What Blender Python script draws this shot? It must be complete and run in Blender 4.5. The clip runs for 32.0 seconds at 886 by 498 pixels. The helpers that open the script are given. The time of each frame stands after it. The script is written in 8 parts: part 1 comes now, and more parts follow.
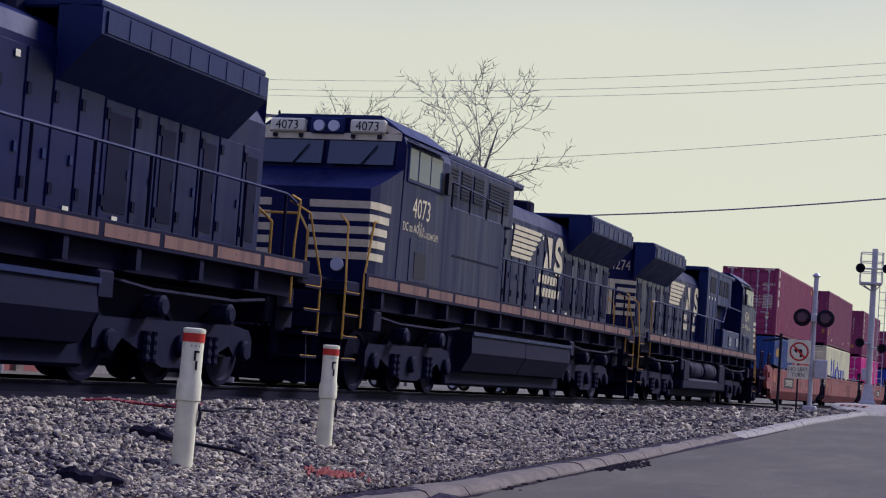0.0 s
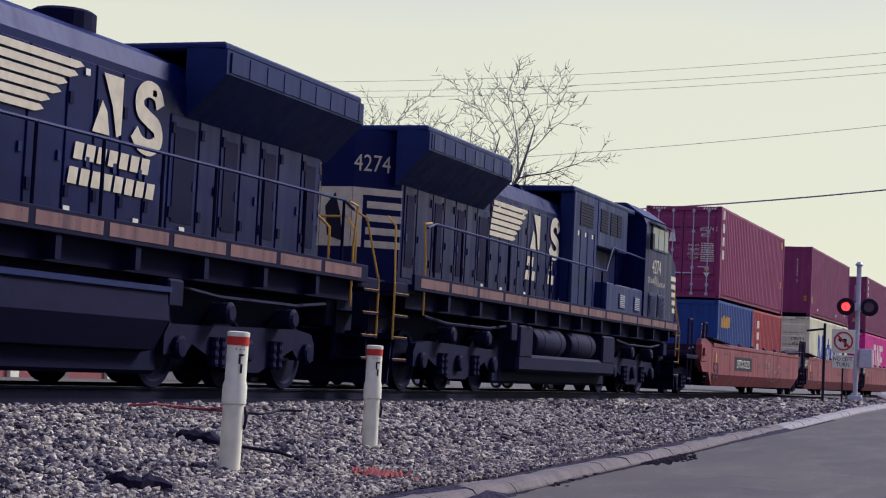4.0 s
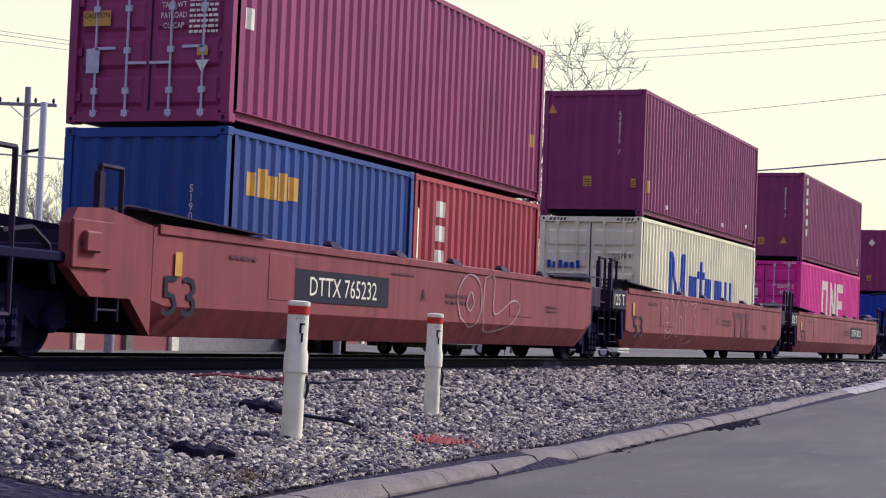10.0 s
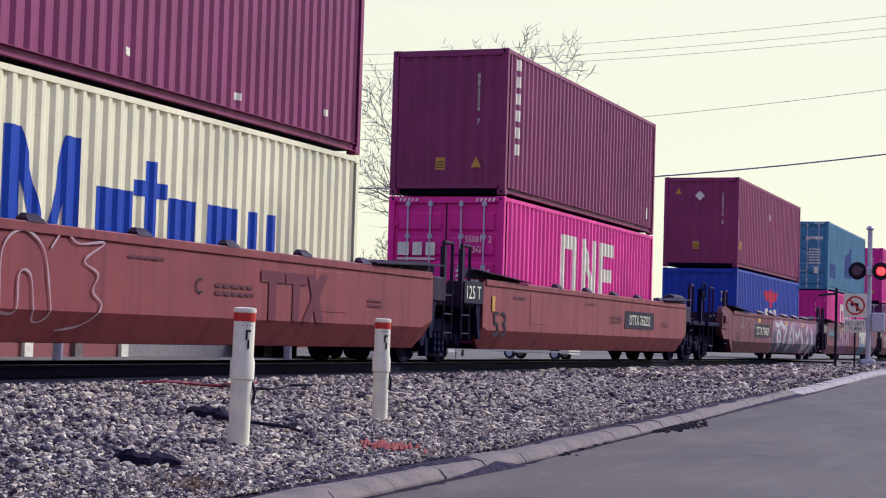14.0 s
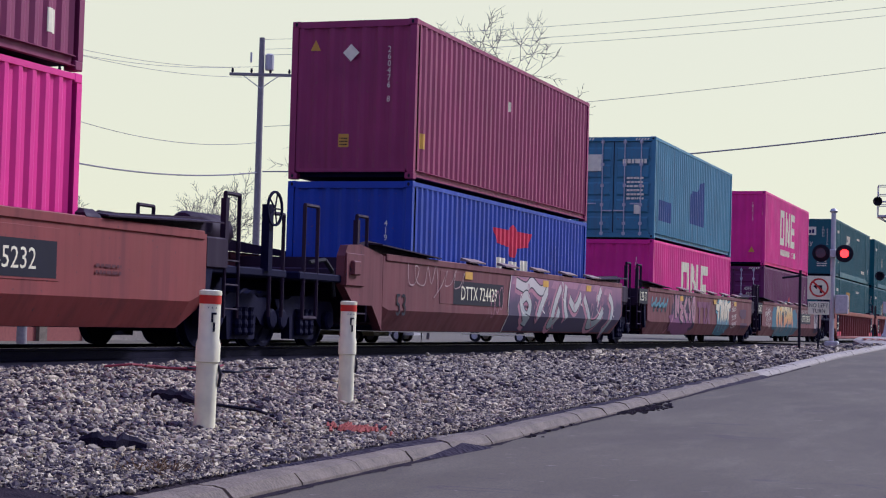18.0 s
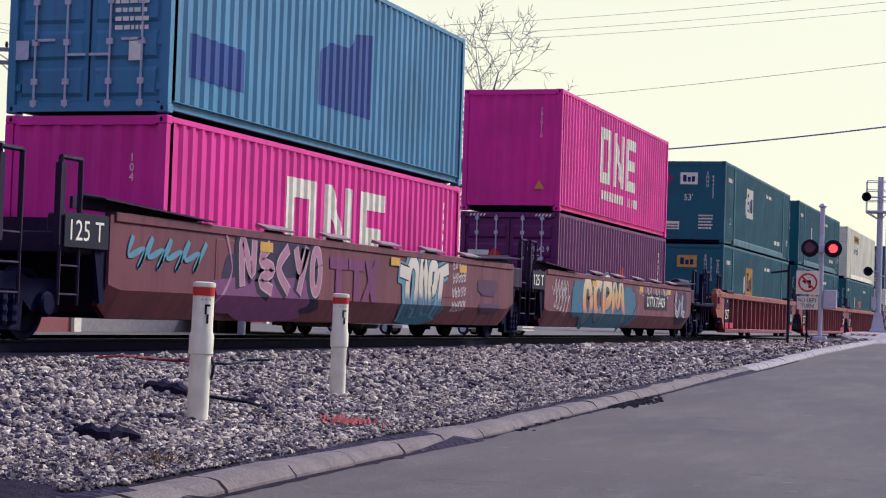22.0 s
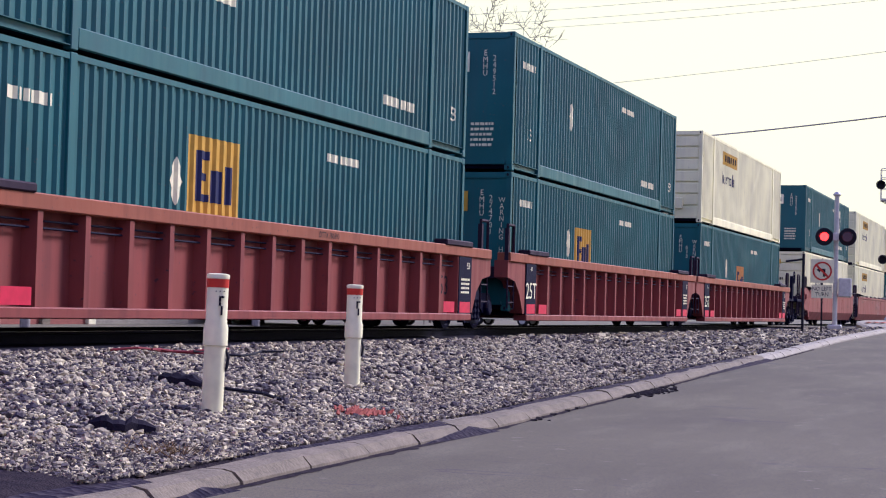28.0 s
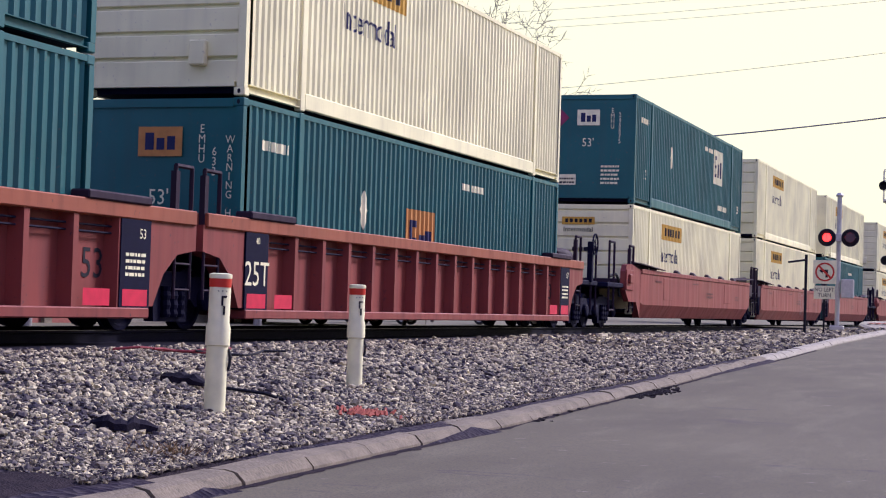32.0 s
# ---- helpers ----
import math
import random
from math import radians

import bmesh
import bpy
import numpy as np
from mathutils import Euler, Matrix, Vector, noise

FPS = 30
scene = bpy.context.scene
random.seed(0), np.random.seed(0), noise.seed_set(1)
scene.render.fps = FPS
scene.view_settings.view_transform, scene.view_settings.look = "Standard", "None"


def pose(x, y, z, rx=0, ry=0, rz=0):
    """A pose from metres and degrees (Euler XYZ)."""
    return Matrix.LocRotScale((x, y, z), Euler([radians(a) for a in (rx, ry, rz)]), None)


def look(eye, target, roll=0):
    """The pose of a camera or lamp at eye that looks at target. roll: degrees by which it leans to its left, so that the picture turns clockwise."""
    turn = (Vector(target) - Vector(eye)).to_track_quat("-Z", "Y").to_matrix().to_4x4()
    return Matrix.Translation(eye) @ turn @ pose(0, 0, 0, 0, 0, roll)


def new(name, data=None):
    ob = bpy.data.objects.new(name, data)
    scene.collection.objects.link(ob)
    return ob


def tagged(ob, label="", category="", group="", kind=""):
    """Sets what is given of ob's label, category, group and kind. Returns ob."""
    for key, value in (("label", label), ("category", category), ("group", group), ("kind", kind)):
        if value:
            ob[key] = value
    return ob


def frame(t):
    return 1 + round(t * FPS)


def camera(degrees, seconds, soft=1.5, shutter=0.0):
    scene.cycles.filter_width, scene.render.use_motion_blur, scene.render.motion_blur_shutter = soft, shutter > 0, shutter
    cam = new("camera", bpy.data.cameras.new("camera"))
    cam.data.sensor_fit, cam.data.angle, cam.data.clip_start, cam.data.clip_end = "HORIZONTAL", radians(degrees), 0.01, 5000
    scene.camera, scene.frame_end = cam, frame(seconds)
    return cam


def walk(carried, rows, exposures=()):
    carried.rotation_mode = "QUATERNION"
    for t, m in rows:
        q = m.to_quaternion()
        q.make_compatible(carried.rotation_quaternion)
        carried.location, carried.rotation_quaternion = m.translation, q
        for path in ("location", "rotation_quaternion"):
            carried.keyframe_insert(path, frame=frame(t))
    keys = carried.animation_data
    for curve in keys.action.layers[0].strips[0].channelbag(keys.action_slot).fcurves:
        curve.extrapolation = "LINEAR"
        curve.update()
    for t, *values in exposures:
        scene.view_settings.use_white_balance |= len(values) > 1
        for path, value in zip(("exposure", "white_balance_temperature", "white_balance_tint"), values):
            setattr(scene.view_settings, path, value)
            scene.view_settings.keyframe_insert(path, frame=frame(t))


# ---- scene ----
cam = camera(28.05, 32.0, soft=1.15)
CAM_ROWS = [
    (0, -0.020, 0.024, 0.445, 93.94, -4.08, 18.61), (0.5, -0.029, 0.018, 0.432, 94.03, -3.94, 18.66), (1, -0.022, 0.034, 0.440, 93.91, -3.58, 19.10),
    (1.5, -0.033, 0.045, 0.437, 93.69, -3.49, 19.08), (2, -0.037, 0.046, 0.430, 93.68, -3.44, 19.30), (2.5, -0.039, 0.041, 0.430, 93.74, -3.29, 19.34),
    (3, -0.041, 0.035, 0.435, 93.75, -3.14, 19.42), (3.5, -0.027, 0.021, 0.440, 93.81, -2.98, 19.62), (5.5, -0.024, -0.009, 0.444, 93.36, -2.87, 22.75),
    (6, -0.005, -0.014, 0.439, 93.44, -3.08, 23.93), (6.5, -0.002, 0.004, 0.440, 93.53, -2.79, 24.15), (7, 0.006, 0.001, 0.434, 93.57, -2.80, 23.90),
    (7.5, 0.025, 0.008, 0.423, 93.82, -2.66, 23.68), (8, 0.015, 0.005, 0.431, 94.02, -2.71, 23.07), (8.5, -0.003, 0.004, 0.425, 93.85, -2.49, 22.69),
    (9, -0.020, 0.023, 0.427, 93.65, -2.26, 22.31), (9.5, -0.017, 0.013, 0.426, 93.28, -2.25, 22.33), (10, -0.006, 0.014, 0.430, 92.72, -2.21, 22.01),
    (10.5, -0.004, 0.021, 0.432, 92.36, -2.07, 21.49), (11, 0.002, 0.002, 0.425, 92.46, -1.85, 21.33), (11.5, 0.019, 0.002, 0.434, 92.49, -1.71, 21.19),
    (12, 0.018, -0.005, 0.436, 92.60, -1.65, 21.09), (12.5, 0.020, -0.005, 0.438, 92.74, -1.66, 20.82), (13, -0.018, -0.032, 0.424, 93.13, -1.52, 21.06),
    (13.5, 0.012, 0.010, 0.442, 92.97, -1.60, 20.79), (15.5, 0.066, 0.001, 0.456, 92.83, -1.78, 19.92), (16, 0.050, -0.007, 0.454, 93.07, -1.62, 19.81),
    (16.5, 0.027, -0.026, 0.444, 93.01, -1.49, 19.64), (17, 0.031, -0.020, 0.440, 92.89, -1.42, 19.70), (17.5, 0.041, 0.001, 0.437, 92.49, -1.55, 19.43),
    (18, 0.036, 0.010, 0.438, 92.37, -1.57, 19.34), (18.5, 0.023, 0.007, 0.436, 92.24, -1.70, 19.27), (19, 0.013, 0.015, 0.440, 92.12, -1.82, 19.30),
    (19.5, 0.007, 0.009, 0.438, 92.06, -1.94, 19.14), (20, -0.006, -0.006, 0.435, 92.03, -2.06, 18.97), (20.5, -0.003, -0.017, 0.439, 92.05, -2.12, 18.89),
    (21, 0.006, -0.022, 0.439, 92.13, -2.02, 18.88), (21.5, 0.007, -0.022, 0.439, 92.20, -1.95, 18.85), (22, -0.003, -0.019, 0.439, 92.15, -1.88, 18.94),
    (22.5, 0.007, -0.026, 0.440, 92.16, -1.79, 19.06), (23, 0.014, -0.033, 0.436, 92.13, -1.77, 18.99), (23.5, 0.017, -0.034, 0.435, 92.17, -1.74, 18.91),
    (24, 0.019, -0.031, 0.429, 92.17, -1.67, 18.95), (24.5, 0.009, -0.027, 0.429, 92.21, -1.73, 18.89), (25, 0.007, -0.018, 0.431, 92.15, -1.68, 18.87),
    (25.5, 0.004, -0.009, 0.431, 92.01, -1.80, 18.99), (26, -0.001, -0.003, 0.437, 91.90, -1.85, 19.01), (26.5, -0.002, -0.008, 0.432, 91.85, -1.92, 19.06),
    (28.5, -0.011, -0.003, 0.440, 91.84, -1.47, 19.50), (29, -0.006, -0.002, 0.440, 91.86, -1.47, 19.56), (29.5, -0.002, -0.001, 0.437, 91.80, -1.57, 19.42),
    (30, -0.004, 0.001, 0.435, 91.68, -1.70, 19.36), (30.5, -0.012, 0.004, 0.439, 91.80, -1.56, 19.50), (31, -0.013, 0.012, 0.442, 91.79, -1.62, 19.39),
    (31.5, -0.011, 0.020, 0.444, 91.84, -1.63, 19.47), (32, -0.029, 0.023, 0.447, 91.81, -1.76, 19.45),
]
EXPOSURES = [(t, e, k - 60, 26) for t, e, k in ((0.0, -0.32, 5200), (3.0, -0.28, 5200), (6.0, 0.12, 5250), (7.0, 0.18, 5250), (9.0, -0.02, 5300), (11.0, 0.34, 5400), (13.0, 0.18, 5300), (16.0, -0.05, 5150), (18.0, -0.12, 5150), (20.5, 0.08, 5250), (26.0, 0.14, 5300), (29.0, 0.42, 5500), (30.0, 0.42, 5550), (32.0, 0.32, 5600))]
walk(cam, [(r[0], pose(*r[1:])) for r in CAM_ROWS], EXPOSURES)
# how far the train has come, in metres, second by second
RUN = [
    (0, -0.00), (0.5, 2.66), (1, 5.34), (1.5, 8.06), (2, 10.82), (2.5, 13.59), (3, 16.37), (3.5, 19.15),
    (5.5, 30.48), (6, 33.31), (6.5, 36.22), (7, 39.18), (7.5, 42.17), (8, 45.18), (8.5, 48.20), (9, 51.27),
    (9.5, 54.30), (10, 57.38), (10.5, 60.51), (11, 63.63), (11.5, 66.76), (12, 69.92), (12.5, 73.12), (13, 76.37),
    (13.5, 79.68), (15.5, 92.89), (16, 96.23), (16.5, 99.56), (17, 102.91), (17.5, 106.28), (18, 109.68), (18.5, 113.12),
    (19, 116.64), (19.5, 120.20), (20, 123.79), (20.5, 127.38), (21, 130.98), (21.5, 134.62), (22, 138.30), (22.5, 141.98),
    (23, 145.68), (23.5, 149.38), (24, 153.11), (24.5, 156.88), (25, 160.70), (25.5, 164.57), (26, 168.48), (26.5, 172.40),
    (28.5, 188.23), (29, 192.23), (29.5, 196.26), (30, 200.32), (30.5, 204.44), (31, 208.62), (31.5, 212.87), (32, 217.17),
]

# ---- world and sun ----
world = bpy.data.worlds.new("sky")
scene.world = world
world.use_nodes = True
wn, wl = world.node_tree.nodes, world.node_tree.links
wn.clear()
w_out = wn.new("ShaderNodeOutputWorld")
w_bg = wn.new("ShaderNodeBackground")
w_sky = wn.new("ShaderNodeTexSky")
w_sky.sky_type, w_sky.sun_disc = "NISHITA", False
w_sky.sun_elevation, w_sky.sun_rotation = radians(37.1), radians(36)
w_co = wn.new("ShaderNodeTexCoord")
w_sep = wn.new("ShaderNodeSeparateXYZ")
w_ramp = wn.new("ShaderNodeValToRGB")
w_noise = wn.new("ShaderNodeTexNoise")
w_add = wn.new("ShaderNodeMath")
w_mix = wn.new("ShaderNodeMixRGB")
w_scale = wn.new("ShaderNodeVectorMath")
w_scale.operation = "SCALE"
w_scale.inputs["Scale"].default_value = 0.10
w_noise.inputs["Scale"].default_value = 2.2
w_noise.inputs["Detail"].default_value = 4.0
w_add.operation = "MULTIPLY_ADD"
w_add.inputs[1].default_value = 0.10
w_ramp.color_ramp.elements[0].position = 0.0
w_ramp.color_ramp.elements[0].color = (1.03, 0.955, 0.48, 1)
w_ramp.color_ramp.elements[1].position = 0.85
w_ramp.color_ramp.elements[1].color = (0.29, 0.33, 0.76, 1)
for w_pos, w_col in ((0.24, (1.01, 0.935, 0.51, 1)), (0.42, (0.42, 0.44, 0.70, 1))):
    w_e = w_ramp.color_ramp.elements.new(w_pos)
    w_e.color = w_col
w_mix.inputs["Fac"].default_value = 0.9
# the haze is bright ahead, down the line, and gives way to deep blue sky behind
w_dot = wn.new("ShaderNodeVectorMath")
w_dot.operation = "DOT_PRODUCT"
w_dot.inputs[1].default_value = (-0.10, 0.995, 0.0)
w_side = wn.new("ShaderNodeMapRange")
w_side.interpolation_type = "SMOOTHSTEP"
w_side.inputs["From Min"].default_value, w_side.inputs["From Max"].default_value = -0.75, 0.50
w_back = wn.new("ShaderNodeMixRGB")
w_back.inputs["Color1"].default_value = (0.43, 0.43, 0.66, 1)
wl.new(w_co.outputs["Generated"], w_dot.inputs[0])
wl.new(w_dot.outputs["Value"], w_side.inputs["Value"])
wl.new(w_side.outputs[0], w_back.inputs["Fac"])
wl.new(w_co.outputs["Generated"], w_sep.inputs[0])
wl.new(w_co.outputs["Generated"], w_noise.inputs["Vector"])
wl.new(w_noise.outputs["Fac"], w_add.inputs[0])
wl.new(w_sep.outputs["Z"], w_add.inputs[2])
wl.new(w_add.outputs[0], w_ramp.inputs["Fac"])
wl.new(w_sky.outputs[0], w_scale.inputs[0])
wl.new(w_scale.outputs[0], w_mix.inputs["Color1"])
wl.new(w_ramp.outputs["Color"], w_mix.inputs["Color2"])
wl.new(w_mix.outputs[0], w_back.inputs["Color2"])
wl.new(w_back.outputs[0], w_bg.inputs["Color"])
w_bg.inputs["Strength"].default_value = 1.0
wl.new(w_bg.outputs[0], w_out.inputs[0])

sun = new("sun", bpy.data.lights.new("sun", "SUN"))
sun.data.energy, sun.data.angle, sun.data.color = 4.3, radians(16), (1.0, 0.90, 0.78)
sun.matrix_world = look((36, 49, 46), (0, 0, 0))

# ---- materials ----


def node_mat(name, rough=0.6, metal=0.0):
    m = bpy.data.materials.new(name)
    m.use_nodes = True
    b = m.node_tree.nodes["Principled BSDF"]
    b.inputs["Roughness"].default_value, b.inputs["Metallic"].default_value = rough, metal
    return m, m.node_tree.nodes, m.node_tree.links, b


def noise_node(nodes, links, scale, detail=4.0, stretch=None):
    co = nodes.new("ShaderNodeTexCoord")
    n = nodes.new("ShaderNodeTexNoise")
    n.inputs["Scale"].default_value, n.inputs["Detail"].default_value = scale, detail
    if stretch:
        mp = nodes.new("ShaderNodeMapping")
        mp.inputs["Scale"].default_value = stretch
        links.new(co.outputs["Object"], mp.inputs["Vector"])
        links.new(mp.outputs[0], n.inputs["Vector"])
    else:
        links.new(co.outputs["Object"], n.inputs["Vector"])
    return n


def ramp_node(nodes, links, source, stops):
    r = nodes.new("ShaderNodeValToRGB")
    r.color_ramp.elements[0].position, r.color_ramp.elements[0].color = stops[0][0], (*stops[0][1], 1)
    r.color_ramp.elements[1].position, r.color_ramp.elements[1].color = stops[-1][0], (*stops[-1][1], 1)
    for p, c in stops[1:-1]:
        r.color_ramp.elements.new(p).color = (*c, 1)
    links.new(source, r.inputs["Fac"])
    return r


def mixed(nodes, links, fac, a, b):
    m = nodes.new("ShaderNodeMixRGB")
    if isinstance(fac, float):
        m.inputs["Fac"].default_value = fac
    else:
        links.new(fac, m.inputs["Fac"])
    for sock, v in (("Color1", a), ("Color2", b)):
        if isinstance(v, tuple):
            m.inputs[sock].default_value = (*v, 1)
        else:
            links.new(v, m.inputs[sock])
    return m.outputs[0]


def bumped(nodes, links, b, source, strength=0.3, distance=0.01):
    n = nodes.new("ShaderNodeBump")
    n.inputs["Strength"].default_value, n.inputs["Distance"].default_value = strength, distance
    links.new(source, n.inputs["Height"])
    links.new(n.outputs[0], b.inputs["Normal"])


def shade(c, k):
    return tuple(min(1.0, v * k) for v in c)


def painted(name, colour, wear=(0.16, 0.07, 0.04), amount=0.3, rough=0.5, streak=True, spec=0.36):
    """Weathered steel paint: broad fading, run-down streaks, small rusty chips."""
    m, n, l, b = node_mat(name, rough)
    b.inputs["Specular IOR Level"].default_value = spec
    broad = noise_node(n, l, 0.7, 3.0)
    c = mixed(n, l, ramp_node(n, l, broad.outputs["Fac"], [(0.3, (0, 0, 0)), (0.7, (1, 1, 1))]).outputs[0], shade(colour, 0.82), shade(colour, 1.12))
    st = noise_node(n, l, 5.0, 5.0, (1.0, 1.0, 0.08) if streak else None)
    c = mixed(n, l, ramp_node(n, l, st.outputs["Fac"], [(0.5, (0, 0, 0)), (0.78, (amount, amount, amount))]).outputs[0], c, mixed(n, l, 0.5, shade(colour, 0.6), wear))
    chip = noise_node(n, l, 16.0, 6.0)
    c = mixed(n, l, ramp_node(n, l, chip.outputs["Fac"], [(0.66, (0, 0, 0)), (0.72, (amount * 1.6, amount * 1.6, amount * 1.6))]).outputs[0], c, wear)
    l.new(c, b.inputs["Base Color"])
    r = ramp_node(n, l, st.outputs["Fac"], [(0.3, (rough - 0.1,) * 3), (0.8, (min(1, rough + 0.2),) * 3)])
    l.new(r.outputs[0], b.inputs["Roughness"])
    bumped(n, l, b, chip.outputs["Fac"], 0.12, 0.004)
    return m


def grainy(name, dark, light, scale=20.0, rough=0.8, metal=0.0, bump=0.3, distance=0.01, fine=90.0, spec=0.5):
    m, n, l, b = node_mat(name, rough, metal)
    b.inputs["Specular IOR Level"].default_value = spec
    a = noise_node(n, l, scale, 5.0)
    f = noise_node(n, l, fine, 3.0)
    c = ramp_node(n, l, a.outputs["Fac"], [(0.3, dark), (0.7, light)])
    g = ramp_node(n, l, f.outputs["Fac"], [(0.3, shade(dark, 0.8)), (0.7, light)])
    l.new(mixed(n, l, 0.45, c.outputs[0], g.outputs[0]), b.inputs["Base Color"])
    bumped(n, l, b, f.outputs["Fac"], bump, distance)
    return m


def plain(name, colour, rough=0.5, metal=0.0):
    m, n, l, b = node_mat(name, rough, metal)
    b.inputs["Specular IOR Level"].default_value = 0.2
    a = noise_node(n, l, 6.0, 5.0)
    c = ramp_node(n, l, a.outputs["Fac"], [(0.3, shade(colour, 0.85)), (0.7, shade(colour, 1.08))])
    l.new(c.outputs[0], b.inputs["Base Color"])
    return m


def glowing(name, colour, strength):
    m, n, l, b = node_mat(name, 0.3)
    b.inputs["Base Color"].default_value = (*colour, 1)
    b.inputs["Emission Color"].default_value = (*colour, 1)
    b.inputs["Emission Strength"].default_value = strength
    return m


def glazed(name, colour):
    m, n, l, b = node_mat(name, 0.06)
    b.inputs["Base Color"].default_value = (*colour, 1)
    b.inputs["Specular IOR Level"].default_value = 0.5
    return m


M = {
    "maroon": painted("maroon_paint", (0.260, 0.026, 0.086), amount=0.3),
    "maroon_b": painted("plum_paint", (0.225, 0.025, 0.084), amount=0.3),
    "rust_red": painted("red_container_paint", (0.36, 0.034, 0.036), amount=0.25),
    "blue": painted("deep_blue_paint", (0.008, 0.044, 0.30), amount=0.2),
    "navy_box": painted("dull_blue_paint", (0.010, 0.050, 0.185), amount=0.3),
    "teal": painted("teal_paint", (0.066, 0.225, 0.29), amount=0.4),
    "pink": painted("magenta_paint", (0.72, 0.016, 0.225), amount=0.12),
    "cream": painted("cream_paint", (0.82, 0.78, 0.42), wear=(0.35, 0.30, 0.24), amount=0.18),
    "white_box": painted("white_container_paint", (0.83, 0.78, 0.46), wear=(0.38, 0.33, 0.27), amount=0.25),
    "green": painted("dark_green_paint", (0.006, 0.102, 0.106), amount=0.15),
    "plum_dark": painted("dark_plum_paint", (0.125, 0.010, 0.076), amount=0.3),
    "well": painted("well_car_paint", (0.215, 0.042, 0.034), wear=(0.065, 0.03, 0.036), amount=0.6, rough=0.6, spec=0.3),
    "well_sooty": painted("grimy_well_car_paint", (0.135, 0.036, 0.036), wear=(0.045, 0.026, 0.036), amount=0.55, rough=0.65, spec=0.3),
    # near-black version of the well car paint, for car ends and fittings
    "well_dark": painted("dark_well_car_paint", (0.022, 0.010, 0.024), wear=(0.014, 0.009, 0.022), amount=0.5, rough=0.7, spec=0.2),
    "well_orange": painted("rib_car_paint", (0.27, 0.072, 0.034), wear=(0.09, 0.04, 0.034), amount=0.5, rough=0.6, spec=0.3),
    "loco": painted("black_loco_paint", (0.0032, 0.0060, 0.048), wear=(0.011, 0.019, 0.056), amount=0.4, rough=0.40, spec=0.12),
    "loco_grey": painted("dusty_loco_paint", (0.0085, 0.0175, 0.074), wear=(0.028, 0.040, 0.084), amount=0.45, rough=0.45, spec=0.16),
    "sill": painted("sill_stripe_paint", (0.165, 0.080, 0.055), wear=(0.035, 0.024, 0.03), amount=1.0, rough=0.6),
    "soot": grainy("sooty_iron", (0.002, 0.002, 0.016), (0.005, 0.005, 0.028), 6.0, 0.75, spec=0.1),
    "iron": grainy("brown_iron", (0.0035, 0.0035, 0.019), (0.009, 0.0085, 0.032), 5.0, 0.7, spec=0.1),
    "tread": grainy("worn_steel", (0.20, 0.19, 0.19), (0.42, 0.40, 0.38), 10.0, 0.35, 0.9),
    # rail rust, darkened so that the shade on the web is in the colour
    "rail": grainy("rusty_shaded_rail", (0.004, 0.004, 0.016), (0.010, 0.008, 0.024), 8.0, 0.7, spec=0.1),
    "white": plain("white_paint", (0.80, 0.76, 0.50), 0.5),
    "letter": plain("cream_lettering", (0.62, 0.55, 0.33), 0.5),
    "yellow": plain("yellow_paint", (0.55, 0.31, 0.04), 0.45),
    "orange": plain("orange_paint", (0.50, 0.22, 0.06), 0.5),
    "red": plain("red_paint", (0.55, 0.045, 0.025), 0.45),
    "black": plain("black_paint", (0.010, 0.010, 0.018), 0.65),
    "blue_letter": plain("blue_lettering", (0.012, 0.055, 0.32), 0.45),
    "navy_letter": plain("navy_lettering", (0.012, 0.016, 0.075), 0.45),
    "galv": grainy("galvanised_steel", (0.40, 0.39, 0.37), (0.58, 0.57, 0.53), 12.0, 0.5, 0.15, 0.1),
    "pvc": plain("white_pvc", (0.85, 0.82, 0.52), 0.35),
    "glass": glazed("cab_glass", (0.05, 0.07, 0.09)),
    "rubber": plain("black_rubber", (0.015, 0.015, 0.016), 0.7),
    "lamp_red": glowing("lit_red_lens", (1.0, 0.03, 0.02), 4.0),
    "lens": glazed("dark_red_shutter", (0.06, 0.008, 0.008)),
    "headlight": glazed("headlight_glass", (0.55, 0.56, 0.55)),
    "wood": grainy("weathered_pole_wood", (0.17, 0.155, 0.15), (0.30, 0.28, 0.265), 9.0, 0.85),
    "bark": grainy("grey_bark", (0.075, 0.064, 0.060), (0.17, 0.148, 0.132), 7.0, 0.9),
    "wire": plain("grey_wire", (0.26, 0.25, 0.25), 0.6),
    # tarred wood, deepened to carry some of the shade under the train
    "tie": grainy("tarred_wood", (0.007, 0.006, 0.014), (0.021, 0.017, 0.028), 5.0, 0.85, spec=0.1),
    "brick": grainy("red_brick", (0.20, 0.055, 0.042), (0.30, 0.09, 0.065), 9.0, 0.85),
    "conc": grainy("old_concrete", (0.090, 0.074, 0.050), (0.235, 0.192, 0.132), 4.0, 0.9, 0, 0.8, 0.012, 40.0),
}

# ---- building helpers ----


def part(name, bm, material, parent=None, label=""):
    me = bpy.data.meshes.new(name)
    bm.to_mesh(me)
    bm.free()
    me.materials.append(M[material] if isinstance(material, str) else material)
    ob = new(name, me)
    if parent:
        ob.parent = parent
    if label:
        tagged(ob, label)
    return ob


def box(bm, x0, x1, y0, y1, z0, z1):
    v = [bm.verts.new((x, y, z)) for x in (x0, x1) for y in (y0, y1) for z in (z0, z1)]
    for f in ((0, 1, 3, 2), (4, 6, 7, 5), (0, 4, 5, 1), (2, 3, 7, 6), (0, 2, 6, 4), (1, 5, 7, 3)):
        bm.faces.new([v[i] for i in f])
    return bm


def boxes(*rows):
    bm = bmesh.new()
    for r in rows:
        box(bm, *r)
    return bm


